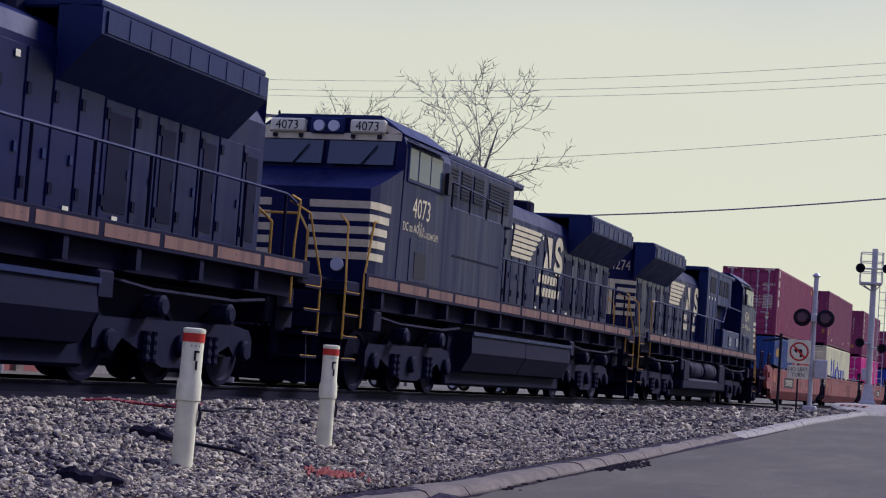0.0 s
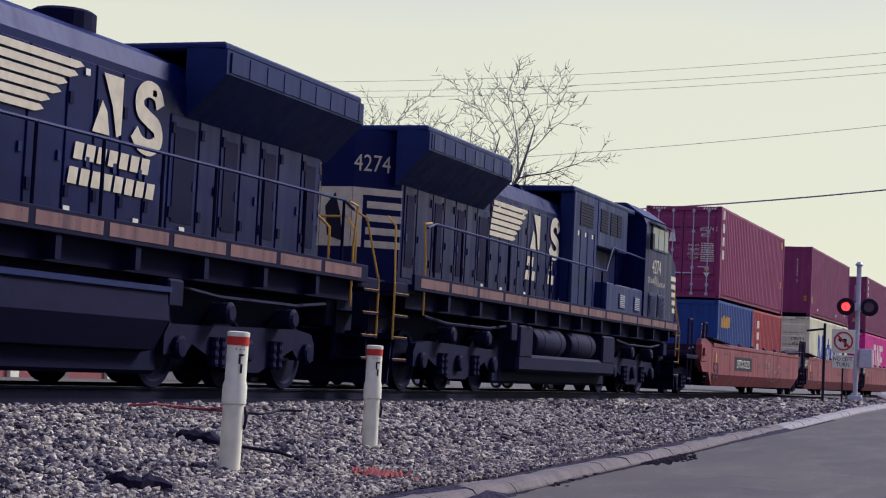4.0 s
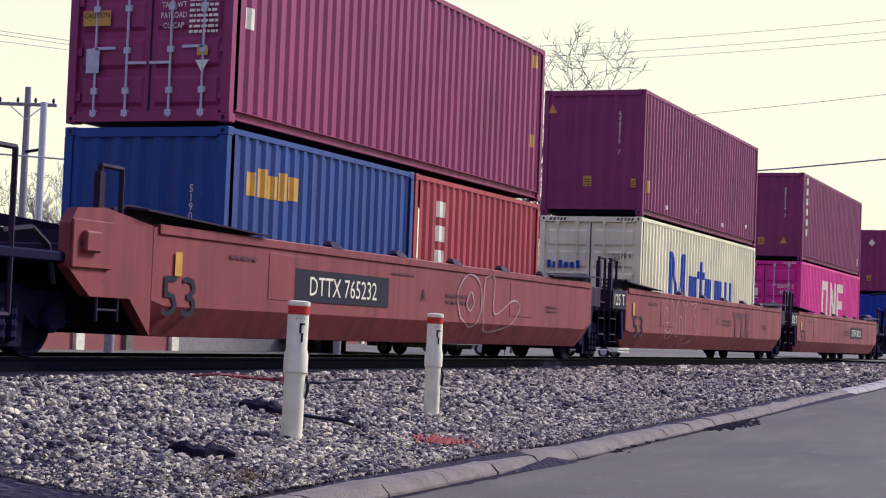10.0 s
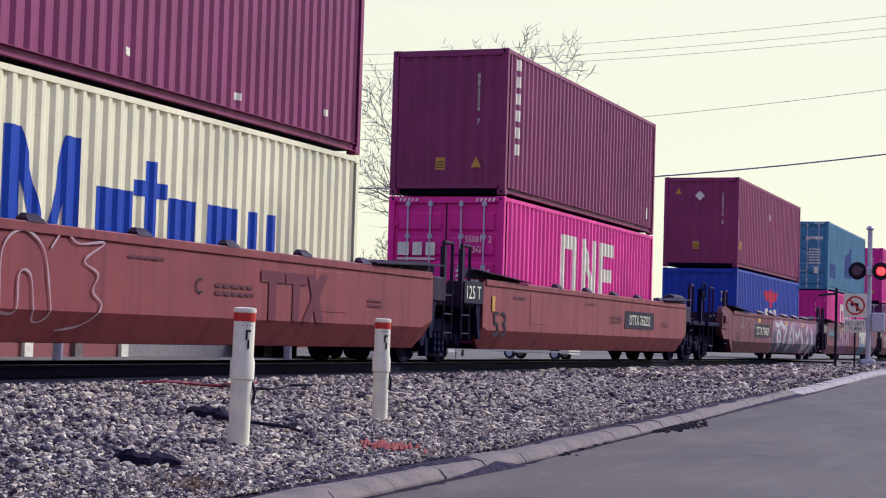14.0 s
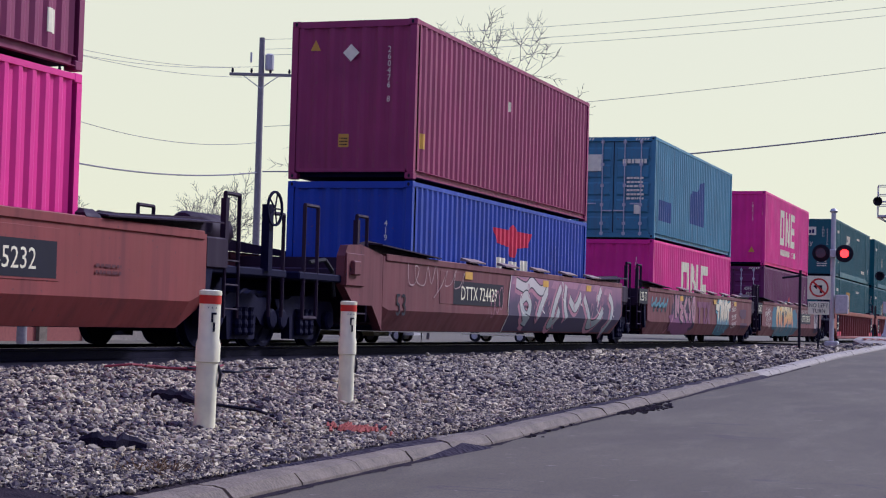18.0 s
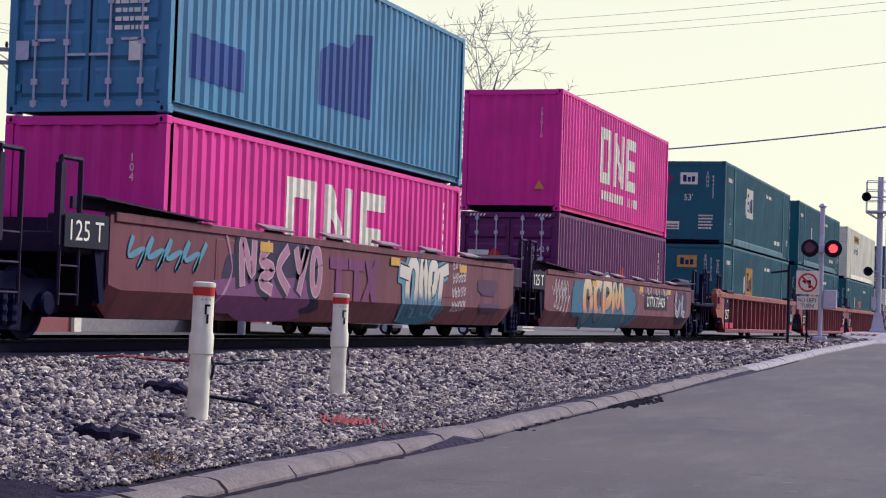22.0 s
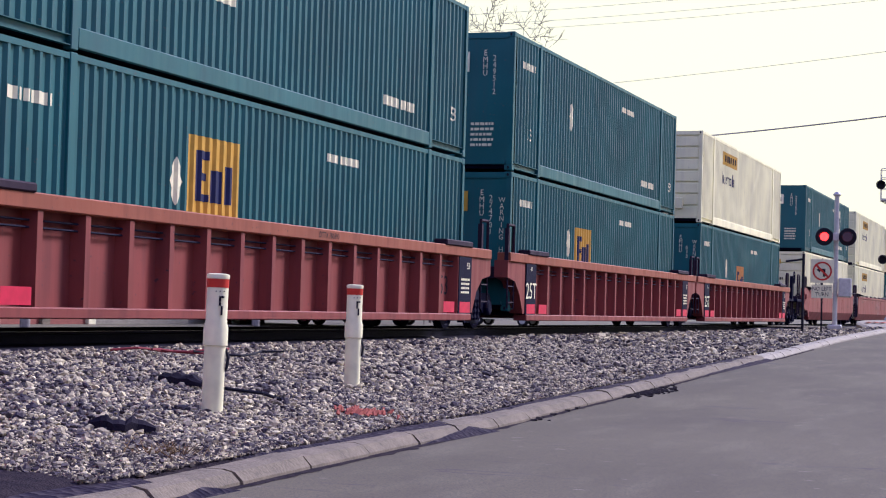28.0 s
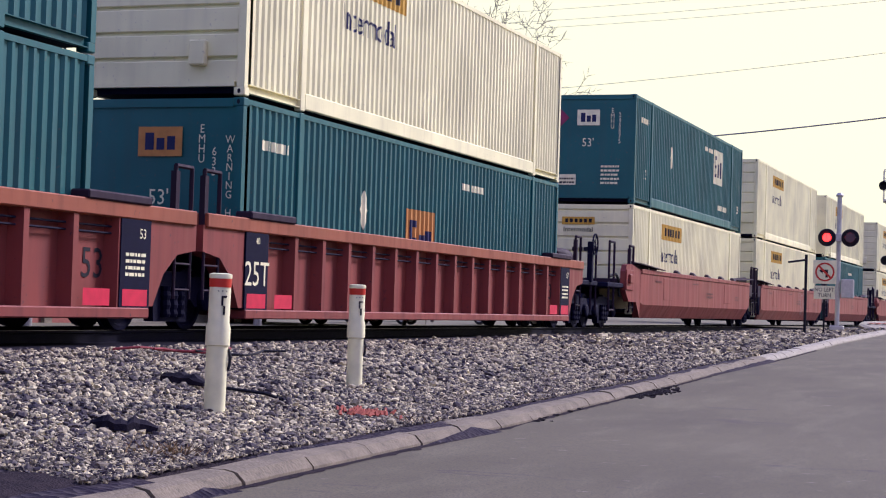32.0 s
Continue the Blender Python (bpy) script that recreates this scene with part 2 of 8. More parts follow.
def bevelled(bm, width=0.02, segments=1):
    bmesh.ops.bevel(bm, geom=list(bm.edges), offset=width, segments=segments, affect="EDGES")
    return bm


def soft_box(x0, x1, y0, y1, z0, z1, width=0.02):
    return bevelled(boxes((x0, x1, y0, y1, z0, z1)), width)


def rod(bm, a, b, r, sides=6, r2=None):
    """A capped round bar from a to b."""
    a, b = Vector(a), Vector(b)
    d = (b - a).normalized()
    u = d.orthogonal().normalized()
    w = d.cross(u)
    r2 = r if r2 is None else r2
    rings = []
    for p, q in ((a, r), (b, r2)):
        rings.append([bm.verts.new(p + (u * math.cos(k * math.tau / sides) + w * math.sin(k * math.tau / sides)) * q) for k in range(sides)])
    for k in range(sides):
        bm.faces.new((rings[0][k], rings[0][(k + 1) % sides], rings[1][(k + 1) % sides], rings[1][k]))
    bm.faces.new(rings[0][::-1])
    bm.faces.new(rings[1])
    return bm


def pipe(points, r, sides=6, bm=None):
    bm = bm or bmesh.new()
    for a, b in zip(points, points[1:]):
        rod(bm, a, b, r, sides)
    return bm


def loft(sections, closed=True):
    """Skin a row of sections, each a list of points."""
    bm = bmesh.new()
    rings = [[bm.verts.new(p) for p in s] for s in sections]
    n = len(rings[0])
    for a, b in zip(rings, rings[1:]):
        for k in range(n if closed else n - 1):
            bm.faces.new((a[k], a[(k + 1) % n], b[(k + 1) % n], b[k]))
    if closed:
        bm.faces.new(rings[0][::-1])
        bm.faces.new(rings[-1])
    bmesh.ops.recalc_face_normals(bm, faces=list(bm.faces))
    return bm


def prism(outline, y0, y1):
    """An outline of (x, z) drawn out from y0 to y1."""
    return loft([[(x, y, z) for x, z in outline] for y in (y0, y1)])


def slab(outline, x0, x1):
    """An outline of (y, z) drawn out from x0 to x1."""
    return loft([[(x, y, z) for y, z in outline] for x in (x0, x1)])


def turned(profile, axis="z", sides=20, at=(0, 0, 0)):
    """A solid of revolution from (radius, height) rows, round an axis through at."""
    bm = bmesh.new()
    rings = []
    for r, h in profile:
        ring = []
        for k in range(sides):
            c, s = r * math.cos(k * math.tau / sides), r * math.sin(k * math.tau / sides)
            p = {"z": (c, s, h), "x": (h, c, s), "y": (c, h, s)}[axis]
            ring.append(bm.verts.new(Vector(p) + Vector(at)))
        rings.append(ring)
    for a, b in zip(rings, rings[1:]):
        for k in range(sides):
            bm.faces.new((a[k], a[(k + 1) % sides], b[(k + 1) % sides], b[k]))
    bm.faces.new(rings[0][::-1])
    bm.faces.new(rings[-1])
    bmesh.ops.recalc_face_normals(bm, faces=list(bm.faces))
    return bm


def smooth(ob, angle=40):
    for p in ob.data.polygons:
        p.use_smooth = True
    ob.data.set_sharp_from_angle(angle=radians(angle))
    return ob


_letters = {}


def letters(text, height, vertical=False, squeeze=1.0):
    """A bmesh of flat letters in the (u, v) plane, centred, with capitals of the given height."""
    key = (text, vertical)
    if key not in _letters:
        cu = bpy.data.curves.new("letters", "FONT")
        cu.body = "\n".join(text) if vertical else text
        cu.align_x = "CENTER"
        cu.fill_mode = "FRONT"
        cu.resolution_u = 2
        if vertical:
            cu.space_line = 0.82
        ob = bpy.data.objects.new("letters", cu)
        scene.collection.objects.link(ob)
        bpy.context.view_layer.update()
        me = bpy.data.meshes.new_from_object(ob.evaluated_get(bpy.context.evaluated_depsgraph_get()))
        bpy.data.objects.remove(ob)
        _letters[key] = me
    bm = bmesh.new()
    bm.from_mesh(_letters[key])
    ys = [v.co.y for v in bm.verts]
    xs = [v.co.x for v in bm.verts]
    my, mx = (max(ys) + min(ys)) / 2, (max(xs) + min(xs)) / 2
    k = height / 0.70
    for v in bm.verts:
        v.co = Vector(((v.co.x - mx) * k * squeeze, (v.co.y - my) * k, 0))
    return bm


def shapes(*polys):
    """Flat shapes in the (u, v) plane, each an outline of (u, v)."""
    bm = bmesh.new()
    for p in polys:
        bm.faces.new([bm.verts.new((u, v, 0)) for u, v in p])
    return bm


def rect(u0, u1, v0, v1):
    return [(u0, v0), (u1, v0), (u1, v1), (u0, v1)]


def bars(width, height, rows, fill=0.55, seed=1):
    """Unreadable writing: rows of short bars."""
    rng = random.Random(seed)
    out, step = [], height / rows
    for r in range(rows):
        u = -width / 2
        v = height / 2 - (r + 1) * step
        while u < width / 2 - 0.02:
            w = min(rng.uniform(0.25, 0.7) * width / 3, width / 2 - u)
            out.append(rect(u, u + w, v, v + step * fill))
            u += w + 0.04 * width
    return shapes(*out)


def strokes(curves, width, wobble=0.0):
    """Sprayed strokes: a flat ribbon along each curve of (u, v) points."""
    bm = bmesh.new()
    for pts in curves:
        fine = []
        n = len(pts)
        for i in range(n - 1):
            p0, p1, p2, p3 = (Vector(pts[max(0, min(n - 1, j))]) for j in (i - 1, i, i + 1, i + 2))
            for k in range(6):
                t = k / 6
                fine.append(0.5 * (2 * p1 + (p2 - p0) * t + (2 * p0 - 5 * p1 + 4 * p2 - p3) * t * t + (3 * p1 - p0 - 3 * p2 + p3) * t ** 3))
        fine.append(Vector(pts[-1]))
        left = []
        for i, p in enumerate(fine):
            d = fine[min(i + 1, len(fine) - 1)] - fine[max(i - 1, 0)]
            nrm = Vector((-d.y, d.x)).normalized() if d.length > 1e-6 else Vector((0, 1))
            w = width * (0.75 + 0.25 * math.sin(i * 0.9)) if width < 0.1 else width
            left.append((bm.verts.new((*(p + nrm * w / 2), 0)), bm.verts.new((*(p - nrm * w / 2), 0))))
        for a, b in zip(left, left[1:]):
            bm.faces.new((a[0], a[1], b[1], b[0]))
    return bm


def on_side(bm, y, z, x, side=1, depth=None, lift=0.006):
    """Lay a flat (u, v) bmesh on a wall that faces +x (side 1) or -x. depth(y): how far the wall lies back there."""
    if depth:
        us = sorted(v.co.x for v in bm.verts)
        for b in depth.breaks:
            u = (b - y) * side
            if us[0] < u < us[-1]:
                bmesh.ops.bisect_plane(bm, geom=bm.verts[:] + bm.edges[:] + bm.faces[:], plane_co=(u, 0, 0), plane_no=(1, 0, 0))
    for v in bm.verts:
        yy = y + v.co.x * side
        d = depth(yy) if depth else 0.0
        v.co = Vector((side * (x + lift - d), yy, z + v.co.y))
    if x == 1.51:
        # the side of a well car folds inwards at z = 0.62
        low = [v.co.z for v in bm.verts]
        if low and min(low) < 0.6:
            bmesh.ops.bisect_plane(bm, geom=bm.verts[:] + bm.edges[:] + bm.faces[:], plane_co=(0, 0, 0.62), plane_no=(0, 0, 1))
            for v in bm.verts:
                v.co.x -= side * max(0.0, 0.62 - v.co.z) * 0.55
    return bm


def on_end(bm, x, z, y, lift=0.006):
    """Lay a flat (u, v) bmesh on an end wall that faces -y."""
    for v in bm.verts:
        v.co = Vector((x + v.co.x, y - lift, z + v.co.y))
    return bm


class Corrugation:
    """The trapezoid waves of a container wall between y0 and y1."""

    def __init__(self, y0, y1, pitch=0.278, deep=0.036):
        self.y0, self.y1, self.deep = y0, y1, deep
        n = max(1, round((y1 - y0) / pitch))
        self.pitch = (y1 - y0) / n
        self.breaks, self.levels = [], []
        for k in range(n):
            for f, d in ((0.0, 0.0), (0.26, 0.0), (0.50, 1.0), (0.76, 1.0)):
                self.breaks.append(y0 + (k + f) * self.pitch)
                self.levels.append(d * deep)
        self.breaks.append(y1)
        self.levels.append(0.0)

    def __call__(self, y):
        if y <= self.y0 or y >= self.y1:
            return 0.0
        return float(np.interp(y, self.breaks, self.levels))


def wave_wall(cor, x, z0, z1, side=1):
    """A corrugated wall that faces +x or -x, with its thickness."""
    bm = bmesh.new()
    cols = [[bm.verts.new((side * (x - d), y, z)) for z in (z0, z1)] for y, d in zip(cor.breaks, cor.levels)]
    back = [[bm.verts.new((side * (x - d - 0.004), y, z)) for z in (z0, z1)] for y, d in zip(cor.breaks, cor.levels)]
    for a, b in zip(cols, cols[1:]):
        bm.faces.new((a[0], b[0], b[1], a[1]) if side > 0 else (b[0], a[0], a[1], b[1]))
    for a, b in zip(back, back[1:]):
        bm.faces.new((b[0], a[0], a[1], b[1]) if side > 0 else (a[0], b[0], b[1], a[1]))
    return bm


def thing(name, label, category, group="", kind=""):
    return tagged(new(name), label, category, group, kind)

# ---- ground, track, road ----
TX = -12.22  # the track's middle; rail tops lie at z = 0


def road_z(y):
    return float(np.interp(y, [-60, 17, 23, 28.6, 35.6, 45, 59, 90, 400], [-0.73, -0.71, -0.61, -0.50, -0.40, -0.20, -0.02, 0.0, 0.0]))


def kerb_x(y):
    return float(np.interp(y, [-60, 0, 9, 12, 18, 30, 60], [-4.55, -4.6, -4.86, -5.02, -5.27, -5.38, -5.55]))


def ground_z(x, y):
    """Height of the stone bank and the land round it."""
    if x > kerb_x(y):
        return road_z(y) - 0.03
    if y > 64 and x > -10.6:
        return road_z(y) - 0.03
    if x > -10.45:
        k = (x + 10.45) / (kerb_x(y) + 10.45)
        top, low = -0.17, road_z(y) + 0.10
        return top + (low - top) * (k ** 1.25)
    if x > -14.0:
        return -0.17
    if x > -18:
        return -0.17 + (x + 14.0) / 4.0 * 0.45
    return -0.62


def sheet(name, xs, ys, zf, material, label, kind="structure", lift=0.0):
    bm = bmesh.new()
    grid = [[bm.verts.new((x, y, zf(x, y) + lift)) for y in ys] for x in xs]
    for a, b in zip(grid, grid[1:]):
        for k in range(len(ys) - 1):
            bm.faces.new((a[k], b[k], b[k + 1], a[k + 1]))
    ob = part(name, bm, material)
    for p in ob.data.polygons:
        p.use_smooth = True
    return tagged(ob, label, name, kind=kind)


def stone_ground():
    m, n, l, b = node_mat("stone_ground", 0.9)
    b.inputs["Specular IOR Level"].default_value = 0.1
    v = n.new("ShaderNodeTexVoronoi")
    co = n.new("ShaderNodeTexCoord")
    v.inputs["Scale"].default_value = 17.0
    l.new(co.outputs["Object"], v.inputs["Vector"])
    big = noise_node(n, l, 0.6, 4.0)
    # kept near black: the shade in the gaps between loose stones is painted here
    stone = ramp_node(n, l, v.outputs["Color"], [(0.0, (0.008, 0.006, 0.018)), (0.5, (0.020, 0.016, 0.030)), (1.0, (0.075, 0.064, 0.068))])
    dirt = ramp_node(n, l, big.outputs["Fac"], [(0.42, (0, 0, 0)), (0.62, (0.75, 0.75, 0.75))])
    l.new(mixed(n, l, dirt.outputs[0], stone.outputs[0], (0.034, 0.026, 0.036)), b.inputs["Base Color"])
    bumped(n, l, b, v.outputs["Distance"], 0.9, 0.03)
    return m


def asphalt():
    m, n, l, b = node_mat("worn_asphalt", 0.85)
    b.inputs["Specular IOR Level"].default_value = 0.2
    big, mid, fine = noise_node(n, l, 0.25, 5.0), noise_node(n, l, 2.5, 6.0, (1.0, 0.25, 1.0)), noise_node(n, l, 75.0, 3.0)
    c = ramp_node(n, l, big.outputs["Fac"], [(0.3, (0.106, 0.093, 0.060)), (0.7, (0.150, 0.132, 0.084))])
    c2 = mixed(n, l, ramp_node(n, l, mid.outputs["Fac"], [(0.5, (0, 0, 0)), (0.72, (0.65, 0.65, 0.65))]).outputs[0], c.outputs[0], (0.180, 0.161, 0.108))
    patch = noise_node(n, l, 0.8, 4.0, (1.0, 0.35, 1.0))
    c2 = mixed(n, l, ramp_node(n, l, patch.outputs["Fac"], [(0.50, (0, 0, 0)), (0.60, (0.42, 0.42, 0.42))]).outputs[0], c2, (0.085, 0.073, 0.050))
    crack = noise_node(n, l, 1.1, 8.0, (0.25, 1.0, 1.0))
    line = ramp_node(n, l, crack.outputs["Fac"], [(0.488, (0, 0, 0)), (0.5, (0.9, 0.9, 0.9)), (0.512, (0, 0, 0))])
    where = ramp_node(n, l, noise_node(n, l, 0.9, 3.0).outputs["Fac"], [(0.56, (0, 0, 0)), (0.62, (1, 1, 1))])
    short = n.new("ShaderNodeMath")
    short.operation = "MULTIPLY"
    l.new(line.outputs[0], short.inputs[0])
    l.new(where.outputs[0], short.inputs[1])
    c2 = mixed(n, l, short.outputs[0], c2, (0.075, 0.062, 0.065))
    chips = noise_node(n, l, 9.0, 2.0, (0.5, 1.0, 1.0))
    c2 = mixed(n, l, ramp_node(n, l, chips.outputs["Fac"], [(0.71, (0, 0, 0)), (0.74, (0.55, 0.55, 0.55))]).outputs[0], c2, (0.34, 0.30, 0.26))
    c3 = mixed(n, l, ramp_node(n, l, fine.outputs["Fac"], [(0.36, (0.8, 0.8, 0.8)), (0.55, (0, 0, 0))]).outputs[0], c2, (0.066, 0.056, 0.050))
    l.new(c3, b.inputs["Base Color"])
    bumped(n, l, b, fine.outputs["Fac"], 0.35, 0.006)
    return m


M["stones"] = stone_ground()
M["asphalt"] = asphalt()
M["far_grass"] = grainy("dull_winter_grass", (0.085, 0.075, 0.045), (0.16, 0.14, 0.085), 1.2, 0.95)

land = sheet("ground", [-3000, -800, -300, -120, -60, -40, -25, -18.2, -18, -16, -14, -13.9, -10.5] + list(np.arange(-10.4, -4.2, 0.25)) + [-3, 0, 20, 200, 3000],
             [-3000, -500, -60, -20] + list(np.arange(0, 66, 1.0)) + [66, 70, 80, 120, 400, 3000], ground_z, "stones", "crushed-stone bank and dull land beside the track, darkened for shade between the stones")
back_land = sheet("grass_field", [-3000, -500, -100, -18.5], [-3000, -100, 0, 50, 100, 500, 3000], lambda x, y: -0.6, "far_grass", "dull winter grass behind the track")
street = sheet("road", [-4.6, -3.0, 0, 4, 9, 14], [-120, -40, -10] + list(np.arange(0, 66, 2.0)) + [66, 72], lambda x, y: road_z(y), "asphalt", "worn grey asphalt street with a faint crown")
# the street widens towards the level crossing
for v in street.data.vertices:
    if v.co.x < -4.5:
        v.co.x = kerb_x(v.co.y) + 0.12
cross_street = sheet("road_crossing", [-60, -30, -18, -14.2, -10.4, -7, -3, 4, 14, 60], [66.5, 70, 74, 77.5],
                     lambda x, y: 0.012 if -14.3 < x < -10.3 else 0.004, "asphalt", "asphalt side street over the level crossing", lift=0.0)


M["conc_pale"] = grainy("pale_new_concrete", (0.22, 0.195, 0.150), (0.38, 0.345, 0.265), 5.0, 0.85, 0, 0.4, 0.01, 60.0)


def kerbstones():
    root = tagged(new("kerb"), "weathered concrete kerb along the street, chipped and stained", "kerb", kind="structure")
    rng = random.Random(4)
    y = -12.0
    while y < 58:
        length = 1.22
        bm = bmesh.new()
        secs = []
        for f in (0.014, 0.5, 0.986):
            yy = y + length * f
            x, z = kerb_x(yy) + rng.uniform(-0.007, 0.007), road_z(yy)
            d = rng.uniform(-0.006, 0.006)
            secs.append([(x - 0.15, yy, z - 0.15), (x + 0.13, yy, z - 0.15), (x + 0.11, yy, z + 0.03), (x + 0.05, yy, z + 0.09 + d), (x - 0.02, yy, z + 0.105 + d), (x - 0.15, yy, z + 0.105 + d)])
        ob = part("kerbstone", loft(secs), "conc" if y < 32.5 else "conc_pale", root)
        y += length
    # the rounded corner at the crossing
    for k in range(7):
        a0, a1 = radians(180 - k * 13), radians(180 - (k + 0.96) * 13)
        secs = []
        for a in (a0, (a0 + a1) / 2, a1):
            cx, cy, r = -5.55 + 6.0, 58.2, 6.0
            ring = []
            for dr, dz in ((0.20, -0.2), (-0.13, -0.2), (-0.10, 0.03), (-0.05, 0.10), (0.02, 0.12), (0.19, 0.12)):
                ring.append((cx + (r + dr) * math.cos(a), cy + (r + dr) * math.sin(a), road_z(60) + dz))
            secs.append(ring)
        part("kerbstone", loft(secs), "conc_pale", root)
    return root


kerbstones()


def rails():
    prof = [(-0.07, -0.178), (0.07, -0.178), (0.07, -0.165), (0.012, -0.145), (0.010, -0.04), (0.036, -0.032), (0.036, -0.006), (0.028, 0.0), (-0.028, 0.0), (-0.036, -0.006), (-0.036, -0.032), (-0.010, -0.04), (-0.012, -0.145), (-0.07, -0.165)]
    for x in (TX - 0.755, TX + 0.755):
        bm = prism([(x + px, pz) for px, pz in prof], -150, 600)
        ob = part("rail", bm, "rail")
        tagged(ob, "rusty steel rail with the shade on its web darkened into its colour", "rail", "rails of the track", "structure")
    top = boxes(*[(x - 0.026, x + 0.026, -150, 600, 0.0, 0.003) for x in (TX - 0.755, TX + 0.755)])
    tagged(part("rail_head", top, "tread"), "bright worn running surface of the rails", "rail", kind="structure")
    ties = tagged(new("railway_sleepers"), "tarred wooden sleepers half buried in stone", "sleepers", kind="structure")
    src = None
    for k in range(150):
        y = 4 + k * 0.54
        if src is None:
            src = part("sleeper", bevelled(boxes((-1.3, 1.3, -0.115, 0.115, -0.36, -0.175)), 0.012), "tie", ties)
            ob = src
        else:
            ob = new("sleeper", src.data)
            ob.parent = ties
        ob.location = (TX, y, 0)


rails()


def soil_width(y):
    """Bare dark earth behind the kerb where the street begins."""
    return max(0.0, 0.62 * min(1.0, (12.4 - y) / 2.2)) + 0.12 * math.sin(y * 4.1) + 0.07 * math.sin(y * 9.7) if y < 12.4 else 0.0


def fines_width(y):
    """Pale trodden fines behind the kerb."""
    return (0.85 * math.sin((y - 12.0) / 8.0 * math.pi) + 0.12 * math.sin(y * 3.3) + 0.06 * math.sin(y * 8.0)) if 12.0 < y < 20.0 else 0.0


def strip(name, y0, y1, width, material, label, lift):
    bm = bmesh.new()
    rows = []
    for y in np.arange(y0, y1, 0.12):
        w = max(0.02, width(y))
        rows.append([bm.verts.new((kerb_x(y) - 0.165 - w * f, y, ground_z(kerb_x(y) - 0.165 - w * f, y) + lift * h)) for f, h in ((0, -0.5), (0.2, 0.5), (0.5, 0.6), (0.8, 0.2), (1.15, -1.0))])
    for a, b in zip(rows, rows[1:]):
        for k in range(4):
            bm.faces.new((a[k + 1], a[k], b[k], b[k + 1]))
    return tagged(part(name, bm, material), label, name, kind="structure")


M["soil"] = grainy("damp_dark_soil", (0.010, 0.008, 0.016), (0.050, 0.039, 0.042), 9.0, 0.95, 0, 0.9, 0.02, 55.0, 0.06)
M["fines"] = grainy("pale_stone_fines", (0.10, 0.086, 0.078), (0.30, 0.255, 0.205), 4.0, 0.95, 0, 0.9, 0.015, 45.0)
strip("soil", 3.0, 12.4, soil_width, "soil", "bare dark damp soil behind the kerb", 0.035)
strip("fine_gravel", 12.05, 19.95, fines_width, "fines", "pale trodden gravel fines behind the kerb", 0.035)


def gutter():
    """The thin line of dirt where the kerb meets the street."""
    rng = random.Random(14)
    bm = bmesh.new()
    rows = []
    y = 2.0
    while y < 40:
        w = 0.035 + 0.03 * abs(math.sin(y * 1.3)) * rng.random() + (0.03 if rng.random() < 0.2 else 0)
        x = kerb_x(y) + 0.10
        rows.append((bm.verts.new((x, y, road_z(y) + 0.012)), bm.verts.new((x + w * 0.6, y, road_z(y) + 0.010)), bm.verts.new((x + w + 0.015, y, road_z(y) + 0.003))))
        y += rng.uniform(0.07, 0.2)
    for a, b in zip(rows, rows[1:]):
        for k in range(2):
            bm.faces.new((a[k], a[k + 1], b[k + 1], b[k]))
    tagged(part("gutter_dirt", bm, "soil"), "thin dark dirt line along the foot of the kerb", "dirt", kind="stuff")


gutter()


